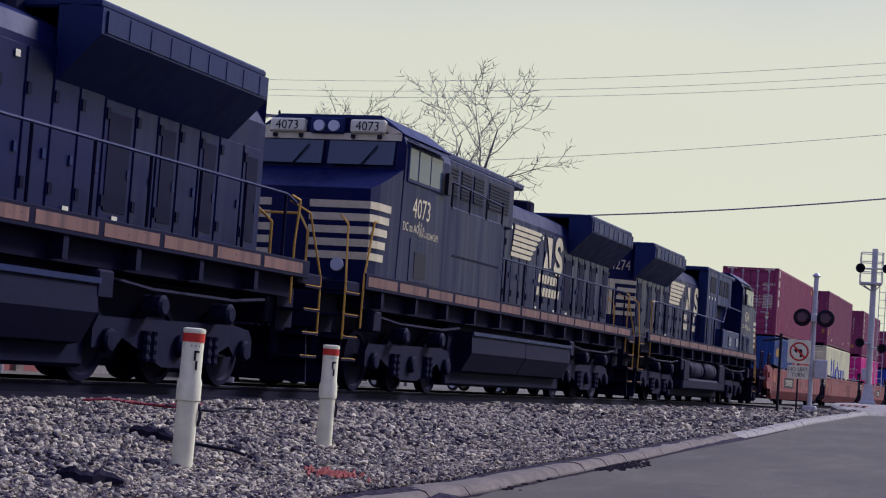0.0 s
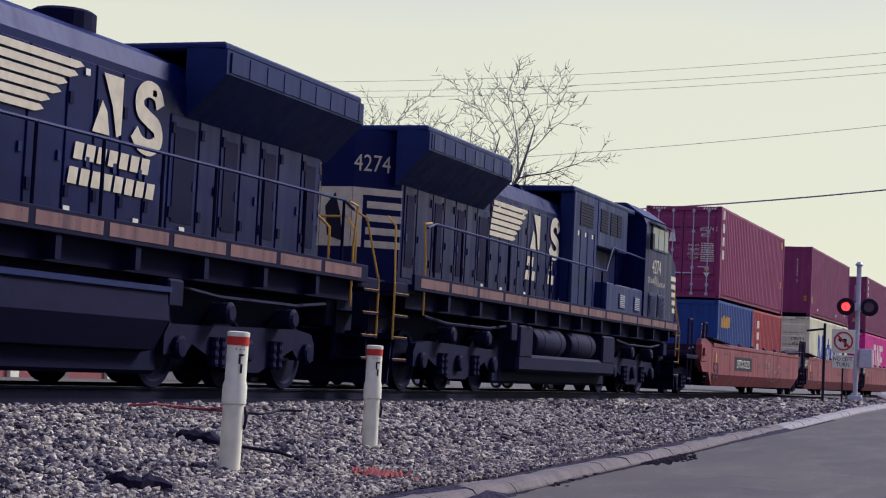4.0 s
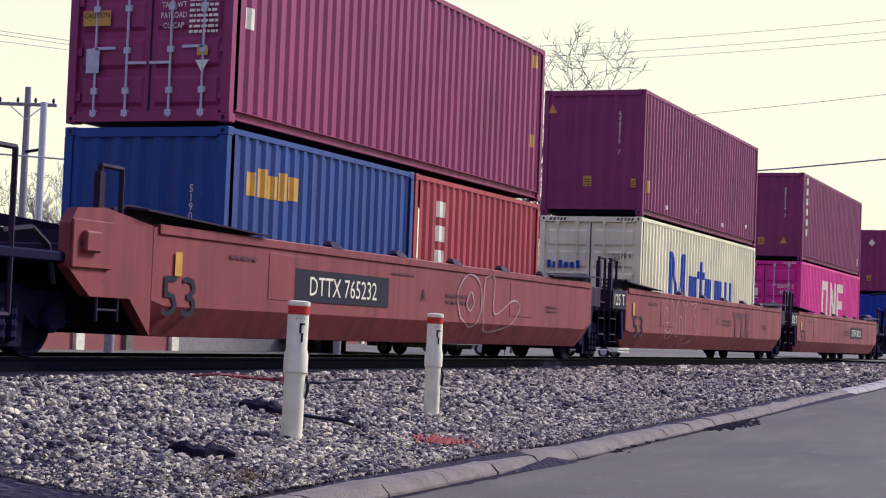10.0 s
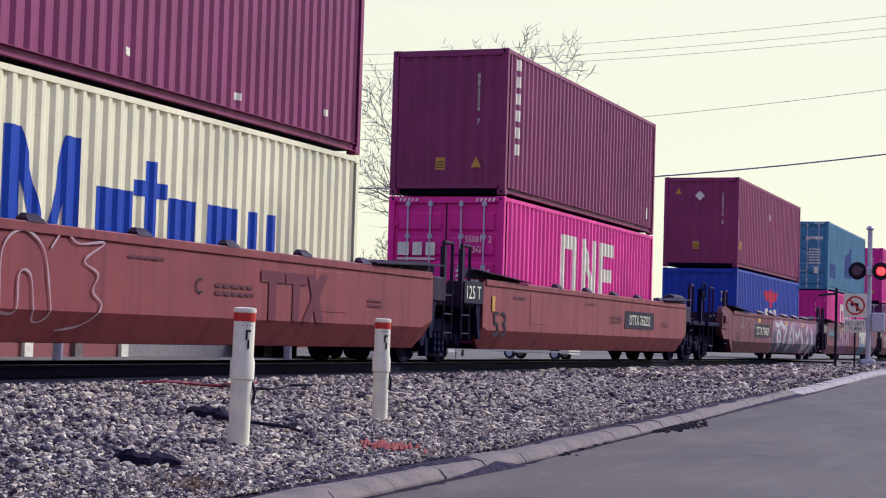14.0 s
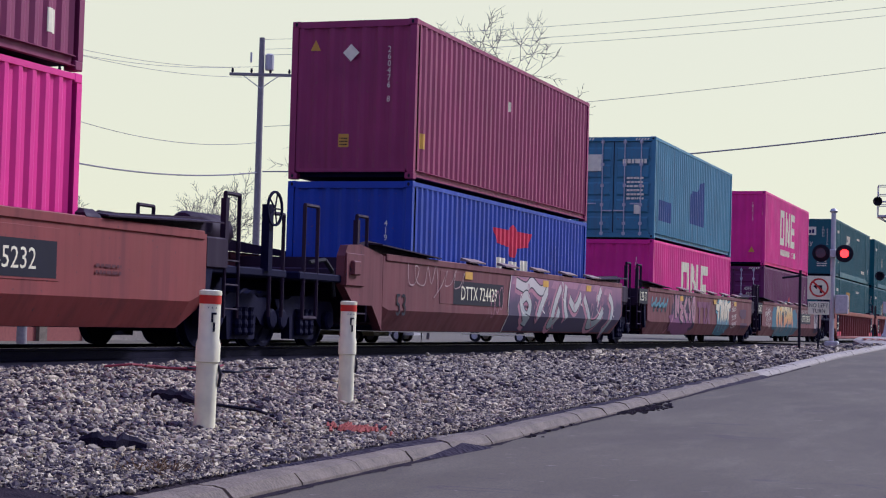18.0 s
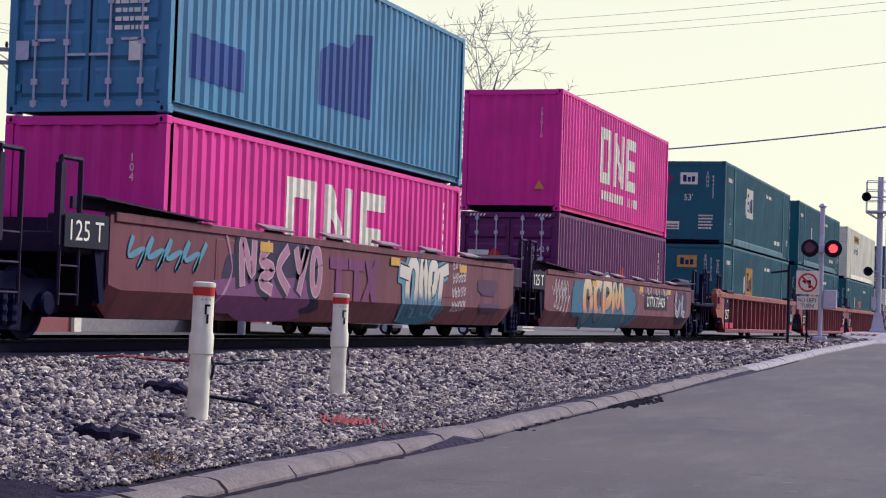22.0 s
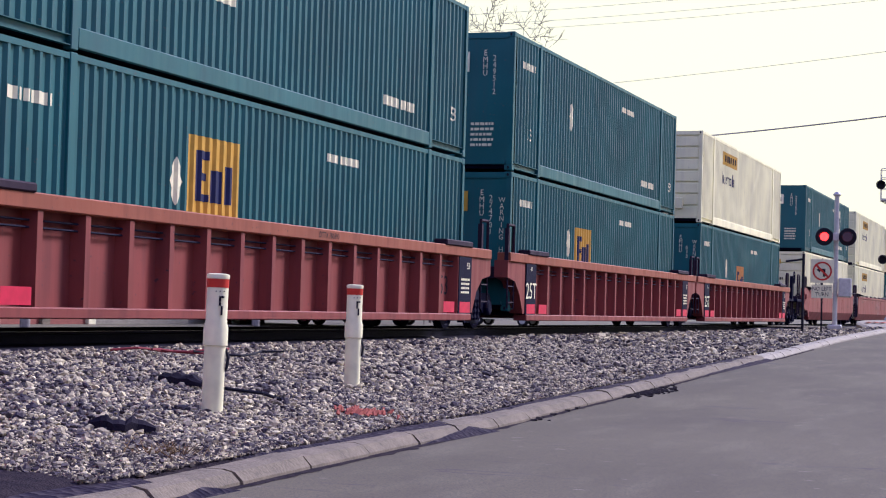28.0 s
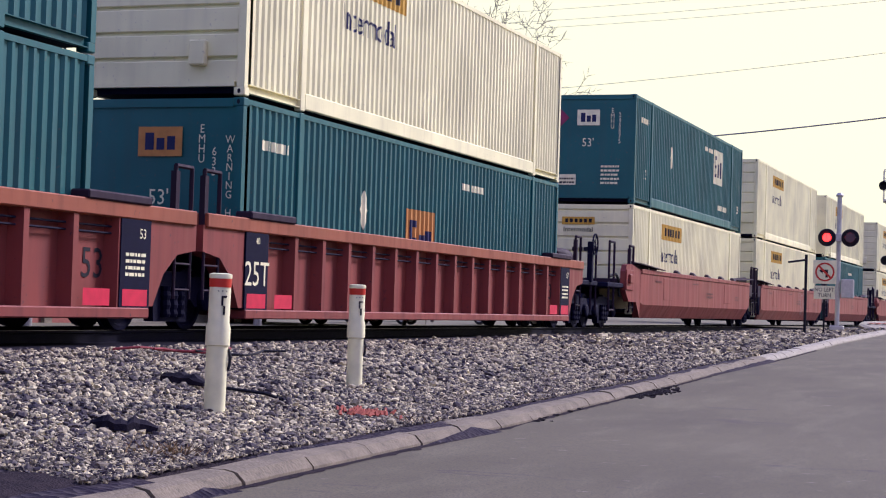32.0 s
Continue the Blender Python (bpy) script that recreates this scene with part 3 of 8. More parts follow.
def stones():
    """Loose ballast: uneven little blocks, with small gravel thrown between them along the kerb."""
    rng = np.random.default_rng(7)
    cube = np.array([(x, y, z) for x in (-1, 1) for y in (-1, 1) for z in (-1, 1)], float) * 0.85
    quads = np.array(((0, 1, 3, 2), (4, 6, 7, 5), (0, 4, 5, 1), (2, 3, 7, 6), (0, 2, 6, 4), (1, 5, 7, 3)))
    ball = bmesh.new()
    bmesh.ops.create_icosphere(ball, subdivisions=1, radius=1.12)
    knob, tris = np.array([tuple(v.co) for v in ball.verts]), np.array([[v.index for v in f.verts] for f in ball.faces])
    ball.free()
    along = np.arange(-20, 80, 0.1)
    edge = np.array([kerb_x(y) for y in along])
    low = np.array([road_z(y) for y in along]) + 0.10
    soil = np.array([soil_width(y) for y in along])
    fine = np.array([fines_width(y) for y in along])
    for name, y0, y1, count, size, near in (("ballast", 8.5, 19, 44000, 0.0215, 0), ("ballast", 19, 32, 38000, 0.0245, 0), ("ballast", 32, 62, 42000, 0.033, 0), ("gravel", 8.5, 24, 30000, 0.0105, 1)):
        ys = rng.uniform(y0, y1, count)
        kx = np.interp(ys, along, edge)
        us = rng.uniform(0, 1, count)
        back = us ** 1.2 * 1.15 if near else us * (kx - 0.20 + 10.36)
        xs = kx - 0.18 - back
        zs = -0.17 + (np.interp(ys, along, low) + 0.17) * ((xs + 10.45) / (kx + 10.45)) ** 1.25
        keep = np.ones(count, bool)
        if not near:
            chance = rng.random(count)
            bare = np.clip((np.interp(ys, along, soil) + 0.05 - back) / 0.35, 0, 1) * 0.80
            trodden = np.clip((np.interp(ys, along, fine) + 0.05 - back) / 0.4, 0, 1) * 0.72
            keep = chance > np.maximum(bare, trodden)
            # low places with fewer stones, where the darkened ground shows between them
            hollow = np.array([noise.noise((x * 0.8, y * 0.5, 3.0)) for x, y in zip(xs, ys)])
            keep &= ~((hollow > 0.22) & (rng.random(count) < 0.6))
            small = np.array([noise.noise((x * 2.6, y * 1.5, 9.0)) for x, y in zip(xs, ys)])
            keep &= ~((small > 0.26) & (rng.random(count) < 0.6))
        p = np.stack((xs, ys, zs), 1)[keep]
        n = len(p)
        r = size * rng.lognormal(0.0, 0.28, n)
        form, faces = (cube, quads) if near or y0 > 30 else (knob, tris)
        shape = form[None] * (1 - rng.beta(1.2, 1.8, (n, len(form), 1)) * 0.50) * rng.uniform(0.84, 1.16, (n, len(form), 3))
        shape *= (r[:, None] * rng.uniform((0.80, 0.80, 0.55), (1.30, 1.30, 0.95), (n, 3)))[:, None, :]
        ang = rng.uniform(0, math.tau, (n, 3))
        ang[:, 1] = rng.normal(0, 0.50, n)
        c, s = np.cos(ang), np.sin(ang)
        rz = np.zeros((n, 3, 3))
        rz[:, 0, 0], rz[:, 0, 1], rz[:, 1, 0], rz[:, 1, 1], rz[:, 2, 2] = c[:, 0], -s[:, 0], s[:, 0], c[:, 0], 1
        rx = np.zeros((n, 3, 3))
        rx[:, 1, 1], rx[:, 1, 2], rx[:, 2, 1], rx[:, 2, 2], rx[:, 0, 0] = c[:, 1], -s[:, 1], s[:, 1], c[:, 1], 1
        shape = np.einsum("nij,njk,nlk->nli", rz, rx, shape)
        pts = shape + p[:, None, :]
        pts[:, :, 2] += (r * rng.uniform(-0.1, 0.9, n))[:, None] + 0.012 * near
        fc = faces[None] + (np.arange(n) * len(form))[:, None, None]
        me = bpy.data.meshes.new(name)
        me.from_pydata(pts.reshape(-1, 3).tolist(), [], fc.reshape(-1, faces.shape[1]).tolist())
        me.materials.append(M["ballast"])
        tagged(new(name, me), "small pale gravel trodden in along the kerb" if near else "loose grey and tan crushed stones of the track bank", name, kind="stuff")


def ballast_stone():
    m, n, l, b = node_mat("crushed_stone", 0.85)
    b.inputs["Specular IOR Level"].default_value = 0.25
    geo = n.new("ShaderNodeNewGeometry")
    c = ramp_node(n, l, geo.outputs["Random Per Island"], [(0.0, (0.028, 0.022, 0.038)), (0.30, (0.105, 0.088, 0.086)), (0.54, (0.31, 0.265, 0.185)), (0.80, (0.55, 0.475, 0.295)), (1.0, (0.80, 0.71, 0.44))])
    f = noise_node(n, l, 60.0, 4.0)
    l.new(mixed(n, l, ramp_node(n, l, f.outputs["Fac"], [(0.45, (0, 0, 0)), (0.7, (0.5, 0.5, 0.5))]).outputs[0], c.outputs[0], (0.10, 0.09, 0.085)), b.inputs["Base Color"])
    bumped(n, l, b, f.outputs["Fac"], 0.4, 0.006)
    return m


M["ballast"] = ballast_stone()

# unseen wall behind the camera's right shoulder, added to keep low sky off the train sides
side_wall = boxes((15.0, 15.4, -60, 45, -1.0, 5.0))
tagged(part("unseen_reflection_wall", side_wall, "brick"), "unseen plain brick wall added to block low sky reflections", "wall", kind="structure")

# near-black sheet: the shade beneath the train painted onto the bed
M["shaded_bed"] = grainy("shade_dark_stone", (0.003, 0.0025, 0.010), (0.011, 0.009, 0.020), 14.0, 0.9, spec=0.1)
track_bed = sheet("track_bed", [-14.2, -13.0, TX, -11.4, -10.7, -10.28], list(np.arange(-20, 64, 2.0)) + [66], lambda x, y: -0.155, "shaded_bed", "dark stone bed, the shade under the train put into its colour")

# ---- containers ----
CAST = 0.162


def container(label, mat, length=12.19, height=2.896, width=2.438, doors=True, posts=0.0, pitch=0.278, panelled=False, group="stacked containers"):
    """A freight container; y runs from its near end (0) to its far end, z from its floor, x across."""
    root = thing("shipping_container", label, "container", group)
    hx, h, le = width / 2, height, length
    cast = None
    for x in (-hx, hx - CAST):
        for y in (0.0, le - CAST):
            for z in (0.0, h - 0.118):
                part("corner_casting", bevelled(boxes((x - 0.003, x + CAST + 0.003, y - 0.003, y + CAST + 0.003, z, z + 0.118)), 0.012), mat, root)
                hole = turned([(0.035, -0.006), (0.035, 0.002)], "y", 10, (x + CAST / 2, y, z + 0.06))
                for v in hole.verts:
                    v.co.x = x + CAST / 2 + (v.co.x - x - CAST / 2) * 0.7
                if y == 0.0:
                    part("casting_hole", hole, "black", root)
                else:
                    hole.free()
    bounds = [CAST] + ([posts, le - posts] if posts else []) + [le - CAST]
    cors = []
    for side in (1, -1):
        web, lip = sorted((side * (hx - 0.055), side * (hx - 0.08))), sorted((side * hx, side * (hx - 0.08)))
        part("bottom_rail", boxes((*web, CAST, le - CAST, 0.055, 0.16), (*lip, CAST, le - CAST, 0.16, 0.17), (*lip, CAST, le - CAST, 0.045, 0.055)), mat, root)
        part("top_rail", boxes((side * hx - (0.06 if side > 0 else 0), side * hx + (0.06 if side < 0 else 0), CAST, le - CAST, h - 0.085, h - 0.012)), mat, root)
        for a, b in zip(bounds, bounds[1:]):
            cor = Corrugation(a + 0.05, b - 0.05, pitch, 0.036 if not panelled else 0.028)
            part("side_panel", wave_wall(cor, hx - 0.006, 0.17, h - 0.085, side), mat, root)
            if side > 0:
                cors.append(cor)
        for y in (0.0, le - 0.11):
            part("corner_post", boxes((min(side * hx, side * (hx - 0.12)), max(side * hx, side * (hx - 0.12)), y, y + 0.11, 0.118, h - 0.118)), mat, root)
        if posts:
            for y in (posts, le - posts):
                part("lifting_post", soft_box(min(side * (hx + 0.012), side * (hx - 0.1)), max(side * (hx + 0.012), side * (hx - 0.1)), y - 0.08, y + 0.08, 0.0, h, 0.01), mat, root)
    if posts:
        part("belly_rail", soft_box(hx - 0.05, hx + 0.01, posts + 0.08, le - posts - 0.08, 0.03, 0.28, 0.015), mat, root)
    roof = Corrugation(CAST, le - CAST, 0.30, 0.02)
    bm = bmesh.new()
    cols = [[bm.verts.new((x, y, h - 0.016 - d)) for x in (-hx + 0.05, hx - 0.05)] for y, d in zip(roof.breaks, roof.levels)]
    for a, b in zip(cols, cols[1:]):
        bm.faces.new((a[1], b[1], b[0], a[0]))
    part("roof", bm, mat, root)
    part("floor", boxes((-hx + 0.06, hx - 0.06, 0.16, le - 0.16, 0.05, 0.16)), "soot", root)
    part("end_panel", boxes((-hx + 0.1, hx - 0.1, le - 0.06, le - 0.04, 0.1, h - 0.1)), mat, root)
    for z0, z1 in (((0.02, 0.15) if doors else (0.13, 0.20)), (h - 0.13, h - 0.01)):
        part("end_sill", boxes((-hx + CAST, hx - CAST, 0.005, 0.10, z0, z1)), mat, root)
    if doors:
        for side in (-1, 1):
            x0, x1 = sorted((side * 0.012, side * (hx - 0.12)))
            bm = boxes((x0, x1, 0.06, 0.10, 0.16, h - 0.14))
            leaf = part("door", bm, mat, root)
            w = x1 - x0
            for k in range(5):
                z0 = 0.22 + k * (h - 0.42) / 5
                z1 = z0 + (h - 0.42) / 5 - 0.10
                pan = bmesh.new()
                a = [pan.verts.new(p) for p in ((x0 + 0.07, 0.058, z0), (x1 - 0.07, 0.058, z0), (x1 - 0.07, 0.058, z1), (x0 + 0.07, 0.058, z1))]
                c = [pan.verts.new(p) for p in ((x0 + 0.10, 0.030, z0 + 0.05), (x1 - 0.10, 0.030, z0 + 0.05), (x1 - 0.10, 0.030, z1 - 0.05), (x0 + 0.10, 0.030, z1 - 0.05))]
                pan.faces.new(c)
                for i in range(4):
                    pan.faces.new((a[i], a[(i + 1) % 4], c[(i + 1) % 4], c[i]))
                bmesh.ops.recalc_face_normals(pan, faces=list(pan.faces))
                part("door_panel", pan, mat, leaf)
            for f in (0.30, 0.74):
                x = side * (w * f)
                bar = rod(bmesh.new(), (x, 0.005, 0.07), (x, 0.005, h - 0.07), 0.017, 8)
                for z in (0.13, 0.42, 0.95, 1.5, 2.1, h - 0.15):
                    box(bar, x - 0.045, x + 0.045, -0.012, 0.055, z - 0.04, z + 0.04)
                lock = part("lock_rod", bar, "galv" if mat != "cream" else mat, leaf, "galvanised locking bar")
            for f, z in ((0.30, 0.78), (0.74, 0.98)):
                x = side * w * f
                part("lock_handle", boxes((min(x, x - side * 0.30), max(x, x - side * 0.30), -0.012, 0.004, z - 0.018, z + 0.018)), "galv", leaf)
            for z in (0.35, 0.95, 1.6, 2.35):
                x = side * (hx - 0.14)
                part("hinge", boxes((x - 0.05, x + 0.05, 0.02, 0.07, z - 0.05, z + 0.05)), mat, leaf)
        seal = boxes((-0.012, 0.012, 0.05, 0.09, 0.16, h - 0.14))
        part("door_seal", seal, "rubber", root)
        stripes = []
        for s0 in (-1.0, 0.62):
            for k in range(5):
                u = s0 + k * 0.085
                stripes.append([(u, -0.03), (u + 0.045, -0.03), (u + 0.075, 0.03), (u + 0.03, 0.03)])
        part("hazard_stripe", on_end(shapes(*stripes), 0, h - 0.07, 0.005), "white" if mat in ("maroon", "pink", "plum_dark", "teal") else "black", root)
    elif panelled:
        n = 7
        for k in range(n):
            z0 = 0.16 + k * (h - 0.3) / n
            part("end_slat", soft_box(-hx + 0.12, hx - 0.12, 0.02, 0.08, z0 + 0.02, z0 + (h - 0.3) / n - 0.03, 0.015), mat, root)
        part("end_wall", boxes((-hx + 0.1, hx - 0.1, 0.07, 0.09, 0.14, h - 0.12)), mat, root)
    elif length > 13:
        part("end_wall", boxes((-hx + 0.12, hx - 0.12, 0.035, 0.06, 0.14, h - 0.12)), mat, root)
    else:
        cor = Corrugation(-hx + 0.13, hx - 0.13, 0.30, 0.040)
        bm = bmesh.new()
        cols = [[bm.verts.new((x, 0.02 + d, z)) for z in (0.15, h - 0.13)] for x, d in zip(cor.breaks, cor.levels)]
        for a, b in zip(cols, cols[1:]):
            bm.faces.new((a[0], b[0], b[1], a[1]))
        part("end_wall", bm, mat, root)
    def depth(y):
        for c in cors:
            if c.y0 < y < c.y1:
                return c(y)
        return 0.0
    class Depth:
        breaks = [b for c in cors for b in c.breaks]
        def __call__(self, y):
            return depth(y)
    return root, Depth(), hx


def pieces(bm):
    """Split a flat bmesh into one bmesh for each separate piece."""
    bm.faces.index_update()
    bm.faces.ensure_lookup_table()
    seen, out = set(), []
    for f in bm.faces:
        if f.index in seen:
            continue
        group, todo = [], [f]
        seen.add(f.index)
        while todo:
            g = todo.pop()
            group.append(g)
            for v in g.verts:
                for h in v.link_faces:
                    if h.index not in seen:
                        seen.add(h.index)
                        todo.append(h)
        one = bmesh.new()
        table = {}
        for g in group:
            for v in g.verts:
                if v not in table:
                    table[v] = one.verts.new(v.co)
            one.faces.new([table[v] for v in g.verts])
        out.append(one)
    bm.free()
    return out


def decal(root, name, bm, material, y, z, depth, hx, label=""):
    if name == "emblem":
        for one in pieces(bm):
            part("emblem_block", on_side(one, y, z, hx - 0.006, 1, depth, 0.005), material, root, label)
        return None
    ob = part(name, on_side(bm, y, z, hx - 0.006, 1, depth, 0.005), material, root, label)
    if name == "code_text":
        tagged(ob, kind="stuff")
    return ob


def end_decal(root, name, bm, material, x, z, lift=0.0, label=""):
    if name in ("emblem", "emblem_mark"):
        for one in pieces(bm):
            part("emblem_block", on_end(one, x, z, 0.02, 0.008 + lift), material, root, label)
        return None
    ob = part(name, on_end(bm, x, z, 0.02, 0.008 + lift), material, root, label)
    if name in ("weight_text", "label_text", "hazard_stripe"):
        tagged(ob, kind="stuff")
    return ob


TRAIN = []  # (thing, place along the train at the start, turned round)


def couple(root, y0, z=0.0, turned_round=False, x=0.0):
    TRAIN.append((root, y0, z, turned_round, x))
    return root

# ---- running gear ----
WHEELS = []  # (wheel, its place on its thing, its radius)


def wheel_mesh(r):
    return turned([(0.06, -0.02), (0.10, 0.03), (0.12, 0.06), (r * 0.55, 0.035), (r * 0.80, 0.03), (r * 0.86, 0.068), (r, 0.062), (r, -0.05), (r + 0.028, -0.056), (r + 0.026, -0.082), (r * 0.84, -0.084), (r * 0.5, -0.04)], "x", 28)


def truck(root, y, axles, r, mat="iron", pitch=1.8, hx=1.0):
    """A bogie under root: side frames, springs, bearings and wheelsets, as parts of root."""
    n = len(axles)
    half = pitch * (n - 1) / 2
    for side in (1, -1):
        x = side * hx
        out = []
        a, b = -half - 0.34, half + 0.34
        out = [(a, r + 0.15), (a + 0.12, r + 0.30), (-half + 0.35, r + 0.30)]
        if n == 3:
            out += [(half - 0.35, r + 0.36)]
        else:
            out += [(-0.40, r + 0.36), (0.40, r + 0.36), (half - 0.35, r + 0.30)]
        out += [(b - 0.12, r + 0.30), (b, r + 0.15), (b, r - 0.10), (half - 0.22, r - 0.10), (half - 0.42, r + 0.05), (0.45, r - 0.30), (-0.45, r - 0.30), (-half + 0.42, r + 0.05), (-half + 0.22, r - 0.10), (a, r - 0.10)]
        bm = slab([(y + u, v) for u, v in out], x - 0.07, x + 0.07)
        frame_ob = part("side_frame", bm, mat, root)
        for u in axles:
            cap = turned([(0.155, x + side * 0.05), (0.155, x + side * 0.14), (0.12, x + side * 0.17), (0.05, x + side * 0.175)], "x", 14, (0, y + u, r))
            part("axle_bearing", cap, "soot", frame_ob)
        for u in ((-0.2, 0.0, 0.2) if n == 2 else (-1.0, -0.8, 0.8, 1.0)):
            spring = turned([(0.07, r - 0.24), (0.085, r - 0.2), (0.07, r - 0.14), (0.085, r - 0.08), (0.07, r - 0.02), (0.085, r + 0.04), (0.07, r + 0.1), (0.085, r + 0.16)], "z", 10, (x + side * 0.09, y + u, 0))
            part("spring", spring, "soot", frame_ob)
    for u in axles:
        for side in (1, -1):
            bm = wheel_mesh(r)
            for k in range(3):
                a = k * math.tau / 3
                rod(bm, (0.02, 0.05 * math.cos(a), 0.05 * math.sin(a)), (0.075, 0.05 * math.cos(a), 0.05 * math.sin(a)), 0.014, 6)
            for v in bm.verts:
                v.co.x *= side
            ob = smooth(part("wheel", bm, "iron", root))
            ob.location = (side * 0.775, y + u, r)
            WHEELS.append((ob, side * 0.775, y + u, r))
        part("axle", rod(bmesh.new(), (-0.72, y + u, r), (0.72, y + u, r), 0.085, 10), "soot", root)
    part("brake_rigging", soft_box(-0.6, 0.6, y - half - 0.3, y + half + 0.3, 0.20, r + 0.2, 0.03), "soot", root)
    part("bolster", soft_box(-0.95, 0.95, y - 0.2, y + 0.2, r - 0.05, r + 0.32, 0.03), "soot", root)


def coupler(root, y, sign):
    bm = boxes((-0.11, 0.11, min(y, y + sign * 0.7), max(y, y + sign * 0.7), 0.74, 0.96), (-0.16, 0.16, min(y + sign * 0.55, y + sign * 0.85), max(y + sign * 0.55, y + sign * 0.85), 0.68, 1.0))
    part("coupler", bevelled(bm, 0.02), "iron", root, "rusty knuckle coupler")
    hose = pipe([(0.35, y, 0.85), (0.40, y + sign * 0.3, 0.6), (0.36, y + sign * 0.5, 0.42), (0.25, y + sign * 0.7, 0.5)], 0.028, 6)
    part("brake_hose", hose, "rubber", root)


def ladder(root, x, y, z0, z1, w=0.42, axis="x", mat="well_dark"):
    """A grab ladder; its rungs run along y."""
    bm = bmesh.new()
    for u in (0, w):
        rod(bm, (x, y + u, z0), (x, y + u, z1), 0.022, 6)
    k = z0 + 0.12
    while k < z1 - 0.05:
        rod(bm, (x, y, k), (x, y + w, k), 0.016, 6)
        k += 0.33
    return part("ladder", bm, mat, root)


M["lid"] = painted("dusty_lid_paint", (0.27, 0.20, 0.17), wear=(0.12, 0.06, 0.05), amount=0.5, rough=0.7)

# ---- well cars ----
HALF = 8.45


def well_car(label, ribbed=False, first=False, last=False, brake=False, mat="well"):
    """One unit of an articulated double-stack well car; y = 0 in its middle, the near end at -HALF."""
    root = thing("well_car", label, "well car", "well cars of the train")
    body = mat
    for side in (1, -1):
        if not ribbed:
            secs = []
            for y, top, kink, low in ((-HALF, 1.52, 0.68, 0.42), (-HALF + 0.3, 1.53, 0.62, 0.27), (HALF - 0.45, 1.53, 0.62, 0.27), (HALF, 1.52, 0.74, 0.52)):
                secs.append([(side * x, y, z) for x, z in ((1.50, top), (1.50, kink), (1.50 - (kink - low) * 0.55, low), (1.42 - (kink - low) * 0.55, low), (1.42, kink), (1.42, top))])
            part("side_wall", loft(secs), body, root)
            x0, x1 = sorted((side * 1.36, side * 1.525))
            part("top_chord", bevelled(boxes((x0, x1, -HALF + 0.1, HALF - 0.1, 1.44, 1.56)), 0.012), body, root)
            for yy in (-5.0, 4.2):
                x0, x1 = sorted((side * 1.485, side * 1.508))
                part("side_plate", soft_box(x0, x1, yy - 0.6, yy + 0.6, 0.78, 1.38, 0.004), body, root)
        else:
            x0, x1 = sorted((side * 1.28, side * 1.32))
            part("side_wall", boxes((x0, x1, -HALF + 0.6, HALF - 0.6, 0.25, 1.45)), body, root)
            x0, x1 = sorted((side * 1.24, side * 1.53))
            part("top_chord", bevelled(boxes((x0, x1, -HALF - 1.1, HALF + 1.1, 1.37, 1.56)), 0.015), "well_orange", root)
            part("bottom_chord", bevelled(boxes((x0, x1, -HALF + 0.1, HALF - 0.1, 0.17, 0.30)), 0.015), body, root)
            for k in range(16):
                y = -7.66 + k * 1.0213
                rib = loft([[(side * 1.30, y - 0.10, z), (side * (1.30 + d), y - 0.055, z), (side * (1.30 + d), y + 0.055, z), (side * 1.30, y + 0.10, z)] for z, d in ((0.30, 0.20), (1.37, 0.20))])
                part("rib", rib, body, root)
            for y in (-8.0, 8.0):
                x0, x1 = sorted((side * 1.30, side * 1.515))
                part("end_plate", boxes((x0, x1, y - 0.36, y + 0.36, 0.30, 1.37)), "soot", root)
            rodbm = bmesh.new()
            for z in (1.18, 1.26):
                rod(rodbm, (side * 1.40, -HALF + 0.5, z), (side * 1.40, HALF - 0.5, z), 0.014, 6)
            part("brake_pipe", rodbm, "iron", root)
            for sgn in (-1, 1):
                out = [(-HALF - 1.15, 1.40), (-HALF + 0.08, 1.40), (-HALF + 0.08, 0.32), (-HALF - 0.05, 0.32), (-HALF - 0.30, 0.72), (-HALF - 0.65, 0.98), (-HALF - 1.15, 1.05)]
                part("end_arch", slab([(-sgn * u, v) for u, v in out], min(side * 1.2, side * 1.49), max(side * 1.2, side * 1.49)), body, root)
        for sgn in (-1, 1):
            # container guides at the corners
            out = [(-HALF - 0.55, 1.56), (-HALF + 2.8, 1.56), (-HALF + 2.8, 1.64), (-HALF - 0.2, 1.76), (-HALF - 0.55, 1.70)]
            if not ribbed:
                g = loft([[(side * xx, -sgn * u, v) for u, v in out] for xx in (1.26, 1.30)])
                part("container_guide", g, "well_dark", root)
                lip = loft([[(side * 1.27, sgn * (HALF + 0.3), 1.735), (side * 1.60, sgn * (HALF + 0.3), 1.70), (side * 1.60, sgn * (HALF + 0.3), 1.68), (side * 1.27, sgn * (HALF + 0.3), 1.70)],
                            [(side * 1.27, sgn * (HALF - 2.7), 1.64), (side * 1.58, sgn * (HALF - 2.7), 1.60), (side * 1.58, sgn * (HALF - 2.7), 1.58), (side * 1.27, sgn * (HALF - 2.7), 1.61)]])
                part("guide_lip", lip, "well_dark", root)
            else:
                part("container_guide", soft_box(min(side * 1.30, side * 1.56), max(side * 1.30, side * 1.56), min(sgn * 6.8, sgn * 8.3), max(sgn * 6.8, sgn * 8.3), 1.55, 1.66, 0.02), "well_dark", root)
